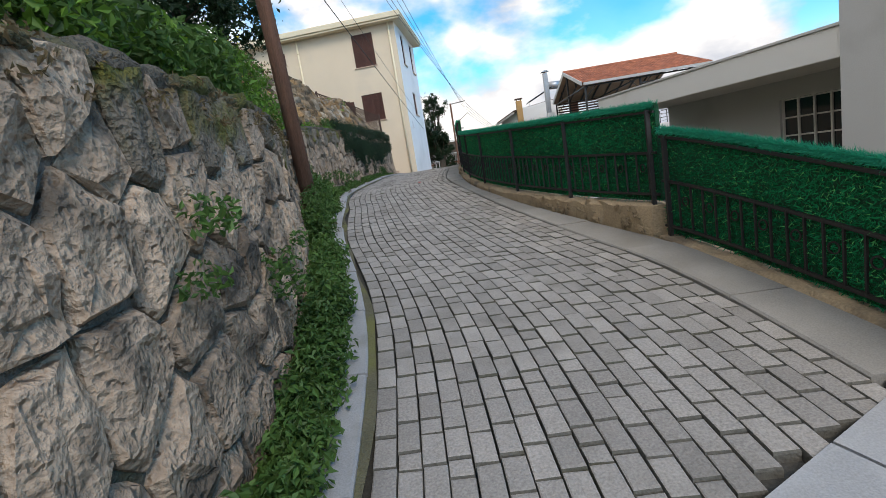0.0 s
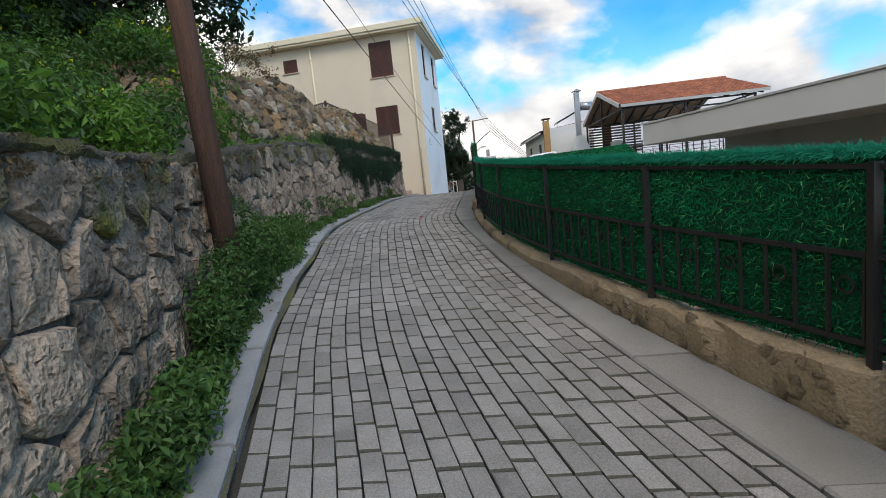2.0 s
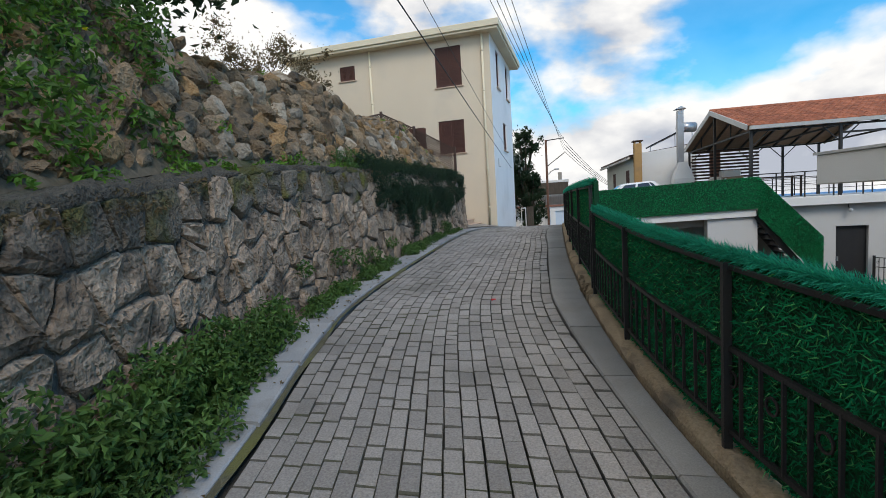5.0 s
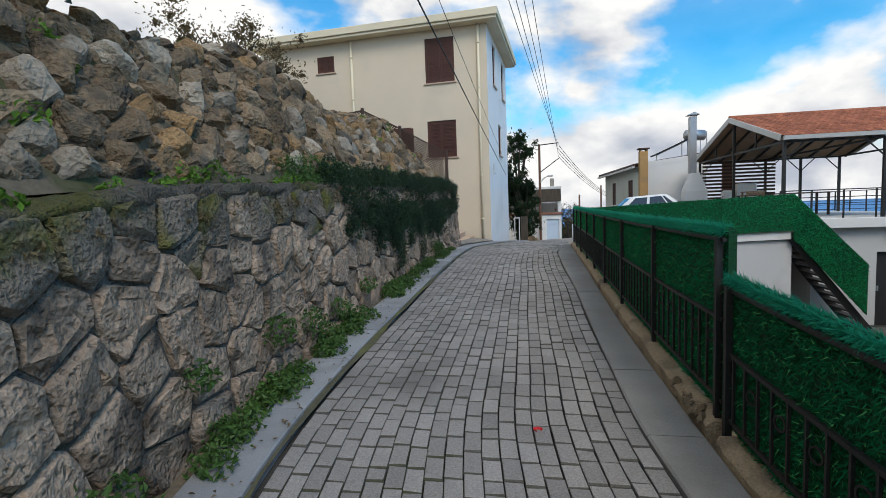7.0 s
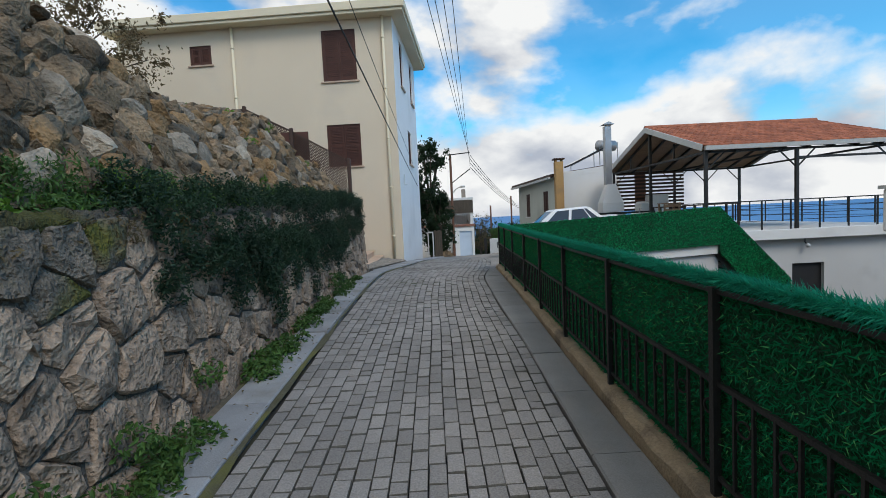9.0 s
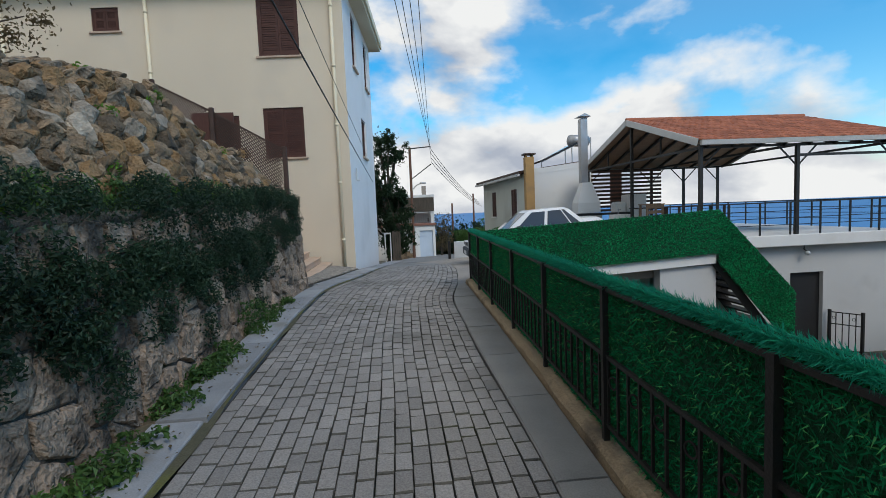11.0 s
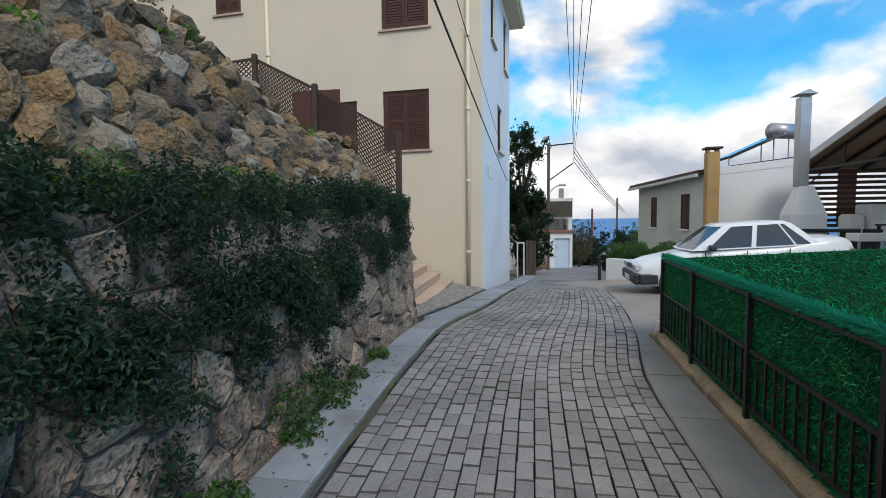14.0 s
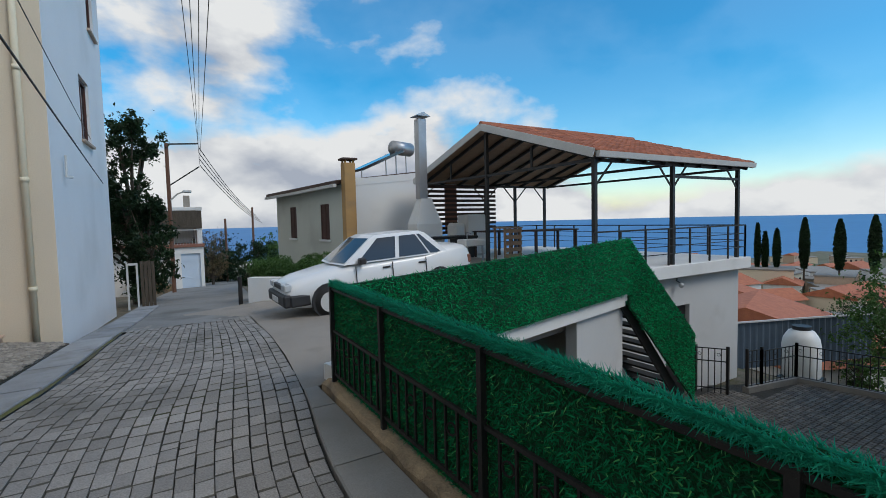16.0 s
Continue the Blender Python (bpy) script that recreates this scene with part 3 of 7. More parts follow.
# moss strip beside the kerb
moss = bmesh.new()
ys_ = lane_rows(-2, 27, 0.25)
strip(moss, [[(float(x_left(y)) - 0.03 + 0.01 * math.sin(5 * y), y, float(g(y)) + 0.012), (float(x_left(y)) + 0.045 + 0.03 * math.sin(3.1 * y) * math.sin(1.1 * y), y, float(g(y)) + 0.006)] for y in ys_])
part("moss_strip", moss, M_MOSS, road, "moss and sand along the kerb")

kerb = thing("kerb", (float(x_left(2)), 2, float(g(2))), "raised kerb of grey stone lengths beside the wall", "kerb", "", "structure")
gutter = thing("gutter", (float(x_right(4)) + 0.2, 4, float(g(4))), "flat gutter strip of cast concrete slabs beside the fence", "gutter", "", "structure")


def ribbon(xa, xb, y0, y1, z0, z1, taper=0.012, n=5):
    """A slab between two lines of the plan, from y0 to y1."""
    bm = bmesh.new()
    lines = []
    for i in range(n):
        y = y0 + (y1 - y0) * i / (n - 1)
        a, b, z = xa(y), xb(y), float(g(y))
        lines.append([(a, y, z + z0), (a, y, z + z1 - taper), (a + taper, y, z + z1), (b - taper, y, z + z1), (b, y, z + z1 - taper), (b, y, z + z0)])
    strip(bm, lines)
    for line in (lines[0], lines[-1]):
        bm.faces.new([bm.verts.new(p) for p in line])
    return bm


y = -3.0
while y < 31.5:
    ln = rng.uniform(0.85, 1.05)
    off = rng.uniform(-0.016, 0.016)
    wide = 0.36 if y < 21.6 else 0.48
    part("kerb_stone", ribbon(lambda v: float(x_left(v)) - wide + off, lambda v: float(x_left(v)) + off, y + 0.008, y + ln - 0.008, -0.2, 0.042 + off * 0.7), M_KERB, kerb)
    y += ln
y = 2.12
while y < 21.6:
    ln = rng.uniform(0.9, 1.1)
    off = rng.uniform(-0.004, 0.004)
    part("gutter_slab", ribbon(lambda v: float(x_right(v)) + 0.012, lambda v: float(x_fence(v)) - 0.115, y + 0.006, min(21.6, y + ln - 0.006), -0.15, 0.012 + off), M_SLAB, gutter)
    y += ln
# slanting row of end slabs and the plain concrete beyond it
for i in range(5):
    b = bmesh.new()
    quad = []
    for a, o in ((0.008, 0.01), (0.562, 0.01), (0.562, 0.37), (0.008, 0.37)):
        x, y = -0.3 + (i * 0.57 + a) * 0.873 + o * 0.489, 0.95 + (i * 0.57 + a) * 0.489 - o * 0.873
        quad.append((x, y, float(g(y)) + 0.012))
    prism(b, quad, Vector((0, 0, -0.12)))
    part("end_slab", b, M_KERB, gutter)
pad = bmesh.new()
strip(pad, [[(0.3, -8, float(g(-8)) - 0.03), (9.0, -8, float(g(-8)) - 0.2)], [(0.3, -2, float(g(-2)) - 0.03), (9, -2, float(g(-2)) - 0.1)], [(0.1, 0.75, float(g(0.75)) - 0.015), (2.2, 0.75, float(g(0.75)) - 0.015)], [(1.5, 1.7, float(g(1.7)) - 0.01), (2.3, 1.7, float(g(1.7)) - 0.01)], [(1.75, 2.3, float(g(2.3)) - 0.02), (2.3, 2.3, float(g(2.3)) - 0.02)]])
solid("pavement", pad, M_CONCRETE, "pale rough concrete at the foot of the lane", "concrete", "", "structure")
# forecourt where the car stands
court = bmesh.new()
strip(court, [[(float(x_right(y)) + 0.01, y, float(g(y)) + 0.004), (max(0.32, float(x_right(y)) + 0.3), y, float(g(y)) + 0.012), (5.6, y + max(0.0, 1.25 - 0.25 * (y - 21.62)), float(g(y)) + 0.14)] for y in (21.62, 23, 24.5, 26, 27.5, 29, 31)])
solid("forecourt", court, M_CONCRETE, "stained concrete forecourt where a car is parked", "forecourt", "", "structure")


bank_bm = bmesh.new()
strip(bank_bm, [[(float(x_wall(min(y, 22.0))) - d, y, float(hill(float(x_wall(min(y, 22.0))) - d, y)) - (0.0 if y < 22.5 or d > 1.7 else 0.9)) for d in (0.30, 0.6, 1.0, 1.5, 2.0, 2.6, 3.5, 5.0, 8.0, 14.0, 25.0)] for y in np.arange(-8, 23.7, 0.4)])
solid("bank", bank_bm, M_EARTH, "earth bank of rubble and weeds above the wall", "bank", "", "structure", False)


# ---------------- retaining wall of stones ----------------
wall = thing("retaining_wall", (-1.0, 0, 0), "rubble stone retaining wall with recessed mortar and mossy cap", "stone wall", "", "structure")


def wall_point(s, z01, out=0.0):
    """A place on the wall's face: s is y, z01 from foot to top."""
    x, z0, z1 = float(x_wall(s)), float(g(s)) - 0.1, float(z_top(s)) - 0.1
    dx = (float(x_wall(s + 0.05)) - float(x_wall(s - 0.05))) / 0.1
    n = Vector((1, -dx, 0)).normalized()
    return Vector((x - 0.10 * z01, s, z0 + (z1 - z0) * z01)) + n * out


core = bmesh.new()
ys_ = lane_rows(-8, 22.0, 0.3)
strip(core, [[wall_point(y, 0, -0.4), wall_point(y, 1.0, -0.4), wall_point(y, 1.0, 0), wall_point(y, 0.66, 0), wall_point(y, 0.33, 0), wall_point(y, 0, 0.0)] for y in ys_])
for yy in (ys_[0], ys_[-1]):
    core.faces.new([core.verts.new(wall_point(yy, a, b)) for a, b in ((0, -0.4), (1, -0.4), (1, 0), (0, 0))])
part("mortar", core, M_MORTAR, wall, "grey lime mortar core")


def clip_cell(poly, mx, my, nx, ny):
    out = []
    for i in range(len(poly)):
        a, b = poly[i], poly[(i + 1) % len(poly)]
        da, db = (a[0] - mx) * nx + (a[1] - my) * ny, (b[0] - mx) * nx + (b[1] - my) * ny
        if da <= 0:
            out.append(a)
        if da * db < 0:
            t = da / (da - db)
            out.append((a[0] + (b[0] - a[0]) * t, a[1] + (b[1] - a[1]) * t))
    return out


def cells(width, height, size, seed, squash=0.85):
    """Uneven stone outlines that fill a width by height."""
    r = np.random.default_rng(seed)
    pts = []
    rows = int(round(height / (size * squash)))
    for j in range(rows):
        x = r.uniform(-size, 0)
        while x < width + size:
            step = size * r.uniform(0.6, 1.45)
            pts.append((x + step / 2, (j + 0.5 + r.uniform(-0.3, 0.3)) * height / rows))
            x += step
    extra = [(r.uniform(0, width), r.uniform(0, height)) for _ in range(int(len(pts) * 0.16))]
    pts = np.array(pts + extra)
    out = []
    for i, p in enumerate(pts):
        poly = [(max(-0.1, p[0] - 1), 0), (min(width + 0.1, p[0] + 1), 0), (min(width + 0.1, p[0] + 1), height), (max(-0.1, p[0] - 1), height)]
        d = np.hypot(pts[:, 0] - p[0], pts[:, 1] - p[1])
        for k in np.argsort(d)[1:18]:
            q = pts[k]
            nx, ny = q[0] - p[0], q[1] - p[1]
            poly = clip_cell(poly, (p[0] + q[0]) / 2, (p[1] + q[1]) / 2, nx, ny)
            if len(poly) < 3:
                break
        if len(poly) >= 3:
            out.append(poly)
    return out


def stone_shape(poly, inset, depth, r):
    """Rounded stone over an outline: rings of points (u, v, out)."""
    c = np.mean(poly, axis=0)
    pts = []
    for i in range(len(poly)):
        a, b = np.array(poly[i]), np.array(poly[(i + 1) % len(poly)])
        k = 2 if np.linalg.norm(b - a) > 0.14 else 1
        for t in range(k):
            pts.append(a + (b - a) * (t + 0.12) / k)
    pts = np.array(pts)
    rad = np.linalg.norm(pts - c, axis=1).mean()
    rings = []
    for grow, d in ((1 - inset / rad, -0.05), (1 - inset / rad, depth * 0.3), (0.86, depth * 0.85), (0.5, depth)):
        ring = c + (pts - c) * grow
        jit = r.normal(0, 0.006, (len(pts), 3)) if d > 0 else np.zeros((len(pts), 3))
        rings.append([(q[0] + j[0], q[1] + j[1], d + j[2] * (2.0 if grow < 0.9 else 0.6)) for q, j in zip(ring, jit)])
    n = len(pts)
    faces = []
    for k in range(len(rings) - 1):
        for i in range(n):
            faces.append((k * n + i, k * n + (i + 1) % n, (k + 1) * n + (i + 1) % n, (k + 1) * n + i))
    faces.append(tuple(range((len(rings) - 1) * n, len(rings) * n)))
    return [p for ring in rings for p in ring], faces


def build_wall_stones():
    r = np.random.default_rng(21)
    made, rv, rf = 0, [], []
    Y0, LEN = -2.5, 24.45
    for poly in cells(LEN, 1.55, 0.34, 5, 0.86):
        poly = [(p[0], p[1] / 1.55) for p in poly]
        s_mid = Y0 + np.mean([p[0] for p in poly])
        h = float(z_top(s_mid)) - float(g(s_mid))
        poly = [(p[0], p[1] * h) for p in poly]
        area = abs(sum(poly[i][0] * poly[(i + 1) % len(poly)][1] - poly[(i + 1) % len(poly)][0] * poly[i][1] for i in range(len(poly)))) / 2
        if area < 0.004:
            continue
        vs, fs = stone_shape(poly, 0.009, min(0.055, 0.022 + area * 0.22) * r.uniform(0.6, 1.3), r)
        w = [wall_point(Y0 + u, min(1.02, v / h), o) for u, v, o in vs]
        if made < 300 and 1.0 < s_mid < 15.5:
            c = sum(w, Vector()) / len(w)
            me = bpy.data.meshes.new("stone")
            me.from_pydata([q - c for q in w], [], fs)
            top_row = np.mean([p[1] for p in poly]) / h > 0.76
            me.materials.append(M_STONE_MOSSY if top_row and r.uniform() < 0.75 else M_STONE)
            ob = new("stone", me)
            ob.parent = wall
            ob.location = c - world_place(wall)
            made += 1
        else:
            k = len(rv)
            rv += [tuple(q) for q in w]
            rf += [tuple(i + k for i in f) for f in fs]
    flock("stone_field", rv, rf, M_STONE_FAR, "grey-brown rubble stones of the wall", "stones", wall)


# mossy cap of mortar along the top
cap = bmesh.new()
ys_ = lane_rows(-3, 22.0, 0.05)
lines = []
for y in ys_:
    line = []
    for a, b, up_z in ((0.955, 0.0, 0), (0.968, 0.02, 0), (0.982, 0.035, 0), (1.0, 0.03, 0.0), (1.0, 0.005, 0.03), (1.0, -0.06, 0.045), (1.0, -0.14, 0.05), (1.0, -0.24, 0.045), (1.0, -0.42, 0.0)):
        q = Vector((3.0 * y, 9.0 * b, 9.0 * a + up_z * 9))
        lump = 0.05 * noise.noise(q) + 0.035 * noise.noise(q * 3.1) + 0.02 * noise.noise(q * 7.7)
        line.append(wall_point(y, a, b + lump) + Vector((0, 0, up_z + lump * 0.8)))
    lines.append(line)
strip(cap, lines)
part("cap", cap, M_CAP, wall, "dark mossy mortar cap", flat=False)


# ---------------- cream house ----------------
house = thing("house", (-2.42, 26.3, 1.3), "three-storey cream rendered house with brown shutters and pale side wall", "house", turn=-4.5)
H0, H1 = -1.6, 8.10  # foot and eaves, from the house's own origin
W_MAIN, D_MAIN = 9.3, 5.6


def holed_wall(x0, x1, z0, z1, thick, holes, along="x", at=0.0, outward=-1):
    """A wall with real openings: holes are (a0, a1, b0, b1) along the wall and up."""
    bm = bmesh.new()
    xs = sorted({x0, x1, *[h[0] for h in holes], *[h[1] for h in holes]})
    zs = sorted({z0, z1, *[h[2] for h in holes], *[h[3] for h in holes]})
    back = at - outward * thick

    def q(a, d, z):
        return (a, d, z) if along == "x" else (d, a, z)

    for i in range(len(xs) - 1):
        for j in range(len(zs) - 1):
            cx, cz = (xs[i] + xs[i + 1]) / 2, (zs[j] + zs[j + 1]) / 2
            if any(h[0] < cx < h[1] and h[2] < cz < h[3] for h in holes):
                continue
            for d in (at, back):
                bm.faces.new([bm.verts.new(q(*p)) for p in ((xs[i], d, zs[j]), (xs[i + 1], d, zs[j]), (xs[i + 1], d, zs[j + 1]), (xs[i], d, zs[j + 1]))])
    for h in [(x0, x1, z0, z1), *holes]:
        for a, b in (((h[0], h[2]), (h[1], h[2])), ((h[1], h[2]), (h[1], h[3])), ((h[1], h[3]), (h[0], h[3])), ((h[0], h[3]), (h[0], h[2]))):
            bm.faces.new([bm.verts.new(q(*p)) for p in ((a[0], at, a[1]), (b[0], at, b[1]), (b[0], back, b[1]), (a[0], back, a[1]))])
    bmesh.ops.remove_doubles(bm, verts=bm.verts[:], dist=0.0005)
    return bm


WB, WT = (-2.34, -1.22, 3.40, 4.77), (-2.34, -1.22, 6.17, 7.80)
WS, WD = (-6.80, -6.06, 6.98, 7.61), (-4.00, -3.00, 3.00, 4.60)
part("wall", holed_wall(-W_MAIN, 0, H0, H1, 0.3, [WB, WT, WS, WD]), M_CREAM, house, "cream rendered front wall", True)
S1, S2, S3 = (2.60, 3.60, 3.65, 4.92), (1.40, 2.15, 6.25, 7.85), (4.0, 4.8, 6.25, 7.85)
part("wall", holed_wall(0.004, D_MAIN, H0, H1, 0.3, [S1, S2, S3], "y", 0.004, 1), M_PALEBLUE, house, "white rendered side wall", True)
part("wall", boxes((-W_MAIN, -W_MAIN + 0.3, 0.31, D_MAIN, H0, H1)), M_CREAM, house, "", True)
part("wall", boxes((-W_MAIN + 0.31, -0.31, D_MAIN - 0.3, D_MAIN, H0, H1)), M_CREAM, house, "", True)
part("roof", boxes((-W_MAIN - 0.3, 0.42, -0.42, D_MAIN + 0.4, H1, H1 + 0.10), (-W_MAIN - 0.36, 0.48, -0.48, D_MAIN + 0.46, H1 + 0.102, H1 + 0.36), bevel=0.015), M_FASCIA, house, "flat roof slab with cream fascia", True)
part("wing_wall", boxes((-17, -W_MAIN - 0.004, 0.25, 6, H0, 7.2)), M_CREAM, house, "lower wing of the house", True)
part("wing_roof", boxes((-17, -W_MAIN - 0.01, -0.2, 6.2, 7.2, 7.48), bevel=0.015), M_FASCIA, house, "", True)


def shutter_window(hole, name="window"):
    a, b, c, d = hole
    w = part(name, boxes((a, a + 0.05, 0.03, 0.12, c, d), (b - 0.05, b, 0.03, 0.12, c, d), (a + 0.05, b - 0.05, 0.03, 0.12, c, c + 0.05), (a + 0.05, b - 0.05, 0.03, 0.12, d - 0.05, d)), M_SHUTTER, house, "closed brown wooden shutters", True)
    mid = (a + b) / 2
    for lo, hi in ((a + 0.052, mid - 0.003), (mid + 0.003, b - 0.052)):
        bm = bmesh.new()
        box(bm, lo, hi, 0.055, 0.085, c + 0.052, d - 0.052)
        for k, (s, e) in enumerate(((c + 0.10, (c + d) / 2 - 0.03), ((c + d) / 2 + 0.03, d - 0.10))):
            n = 11
            for i in range(n):
                z = s + (e - s) * (i + 0.5) / n
                part("slat", boxes((lo + 0.062, hi - 0.062, 0.043, 0.053, z - (e - s) / n * 0.36, z + (e - s) / n * 0.30)), M_SHUTTER, w, "", True)
        for x in (lo, hi - 0.06):
            box(bm, x, x + 0.06, 0.035, 0.06, c + 0.052, d - 0.052)
        for z in (c + 0.052, (c + d) / 2 - 0.03, d - 0.112):
            box(bm, lo + 0.06, hi - 0.06, 0.037, 0.06, z, z + 0.06)
        part("shutter", bm, M_SHUTTER, w, "", True)
    part("sill", boxes((a - 0.07, b + 0.07, -0.05, 0.10, c - 0.055, c - 0.002), bevel=0.006), M_SILL, w, "pink stone sill", True)
    part("pane", boxes((a + 0.01, b - 0.01, 0.2, 0.21, c, d)), M_DARKVOID, w, "", True)
    return w


for hole in (WB, WT, WS, WD):
    shutter_window(hole)


def side_window(hole):
    a, b, c, d = hole
    w = part("window", boxes((-0.12, -0.05, a, a + 0.06, c, d), (-0.12, -0.05, b - 0.06, b, c, d), (-0.12, -0.05, a + 0.06, b - 0.06, c, c + 0.06), (-0.12, -0.05, a + 0.06, b - 0.06, d - 0.06, d), (-0.115, -0.055, (a + b) / 2 - 0.03, (a + b) / 2 + 0.03, c + 0.06, d - 0.06)), M_SHUTTER, house, "brown framed window", True)
    part("pane", boxes((-0.09, -0.08, a + 0.05, b - 0.05, c + 0.05, d - 0.05)), M_GLASS, w, "", True)
    part("sill", boxes((-0.05, 0.07, a - 0.07, b + 0.07, c - 0.055, c - 0.002), bevel=0.006), M_SILL, w, "", True)


for hole in (S1, S2, S3):
    side_window(hole)
for x, z1 in ((-0.30, H1), (-5.3, H1), (-W_MAIN + 0.12, 7.9)):
    bm = bmesh.new()
    rod(bm, (x, -0.06, 0.15), (x, -0.06, z1), 0.045, 10)
    for z in np.arange(1.0, z1, 1.6):
        rod(bm, (x, -0.06, z), (x, -0.06, z + 0.07), 0.055, 10)
    part("downpipe", bm, M_FASCIA, house, "cream plastic downpipe", True, False)
bm = bmesh.new()
rod(bm, (0.05, 0.75, 3.1), (0.05, 0.75, 2.75), 0.02, 6)
rod(bm, (0.05, 0.75, 2.75), (0.12, 0.8, 2.75), 0.02, 6)
part("wall_hook", bm, M_GREYPAINT, house, "", True)

# steps of salmon stone, rising west between the wall's end and the house front
steps = thing("steps", (-2.9, 24.6, 1.5), "flight of salmon stone steps with pale risers", "steps")
for i in range(6):
    x1 = -3.06 - 0.30 * i
    z = 1.56 + 0.165 * (i + 1)
    b = boxes((x1 - 0.32, x1, 22.65, 26.2, z - 0.04, z), bevel=0.008)
    st = part("tread", b, M_STEP, steps)
    part("riser", boxes((x1 - 0.30, x1 - 0.025, 22.68, 26.18, z - 0.165, z - 0.042)), M_STEP, st)
part("landing", boxes((-7.5, -4.89, 22.65, 26.2, 1.0, 2.55)), M_STEP, steps)
# apron of pebbles set in mortar beside the steps
apron = bmesh.new()
strip(apron, [[(float(x_left(y)) - 0.49, y, float(g(y)) + 0.05), (-3.02, y, float(g(y)) + 0.09 + 0.04 * (y - 21.9) / 4), (-3.1 - 0.3 * max(0, min(1, (23 - y))), y, float(g(y)) + 0.12 + 0.04 * (y - 21.9) / 4)] for y in (22.05, 22.5, 23.2, 24.2, 25.2, 26.1)])
apron_ob = solid("apron", apron, M_MORTAR, "apron of pebble mosaic set in mortar beside the steps", "pebble paving", "", "structure")
base_bm = bmesh.new()
strip(base_bm, [[(float(x_left(y)) - 0.492, y, float(g(y)) - 0.4), (float(x_left(y)) - 0.492, y, float(g(y)) + 0.045), (-3.5, y, float(g(y)) + 0.06)] for y in (22.02, 22.5, 23.2, 24.2, 25.2, 26.1)])
base_bm.faces.new([base_bm.verts.new(q) for q in ((float(x_left(22.02)) - 0.492, 22.02, 1.2), (float(x_left(22.02)) - 0.492, 22.02, float(g(22.02)) + 0.045), (-3.5, 22.02, float(g(22.02)) + 0.06), (-3.5, 22.02, 1.2))])
part("bed", base_bm, M_MORTAR, apron_ob)
pv, pf = [], []
rp = np.random.default_rng(12)
ico = bmesh.new()
bmesh.ops.create_icosphere(ico, subdivisions=1, radius=1.0)
ico_v, ico_f = np.array([v.co[:] for v in ico.verts]), [tuple(v.index for v in f.verts) for f in ico.faces]
ico.free()
for _ in range(2300):
    y = rp.uniform(22.05, 26.0)
    a, b = float(x_left(y)) - 0.51, -3.08 - 0.3 * max(0, min(1, (23 - y)))
    t = rp.uniform()
    if b > a - 0.03:
        continue
    x = a + (b - a) * t
    z = float(g(y)) + (0.055 if y < 21.5 else 0.07) + (0 if y < 21.5 else 0.05 + 0.04 * (y - 21.9) / 4) * min(1, t * 1.2)
    an, s = rp.uniform(0, math.pi), rp.uniform(0.022, 0.042)
    v = ico_v * (s * 1.35, s * 0.85, s * 0.6)
    v = np.stack([v[:, 0] * math.cos(an) - v[:, 1] * math.sin(an), v[:, 0] * math.sin(an) + v[:, 1] * math.cos(an), v[:, 2]], 1) + (x, y, z)
    pf += [tuple(i + len(pv) for i in f) for f in ico_f]
    pv += v.tolist()
flock("pebble_field", pv, pf, M_PEBBLE, "small rounded pebbles", "pebbles", apron_ob)


# ---------------- fence with green matting ----------------
def fence_top(y):
    if y < 4.37:
        return 1.61 + (y - 4.37) * 0.2
    if y < 11.1:
        return 1.82 + (y - 4.37) * 0.072
    return 2.57 + (y - 11.1) * 0.010


def low_top(y):
    """Top of the low wall under the fence."""
    if y < 4.37:
        return float(g(y)) + 0.02
    if y < 11.1:
        return 0.90 + (y - 4.37) * (1.42 - 0.90) / 6.73 + 0.06 * math.exp(-(y - 4.37) / 1.5)
    return float(np.interp(y, [11.1, 13, 17, 21.5], [1.46, 1.57, 1.70, 1.73]))


low = thing("low_wall", (1.6, 4.4, 0.6), "low ochre rendered footing wall under the fence, crumbling at its ends", "low wall", "", "structure")
for y0, y1 in ((0.6, 4.33), (4.37, 11.07), (11.1, 21.5)):
    bm = bmesh.new()
    rl = np.random.default_rng(int(y0 * 10))
    lines = []
    for y in np.arange(y0, y1 + 0.01, 0.12 if y1 < 12 else 0.2):
        y = min(float(y), y1)
        x, z = float(x_fence(y)), low_top(y)
        e = rl.normal(0, 0.008 + 0.012 * math.exp(-abs(y - y0) / 0.8), 4)
        lines.append([(x - 0.105, y, float(g(y)) - 0.2), (x - 0.105 + e[0], y, z - 0.03 + e[1]), (x - 0.07 + e[2], y, z + e[3]), (x + 0.08, y, z + e[3]), (x + 0.10, y, z - 0.03), (x + 0.10, y, YARD - 0.3)])
    strip(bm, lines)
    for line in (lines[0], lines[-1]):
        bm.faces.new([bm.verts.new(p) for p in line])
    part("footing", bm, M_LOWWALL, low)


def fence_point(y, z, out=0.0):
    dx = (float(x_fence(y + 0.05)) - float(x_fence(y - 0.05))) / 0.1
    n = Vector((1, -dx, 0)).normalized()
    return Vector((float(x_fence(y)), y, z)) + n * out


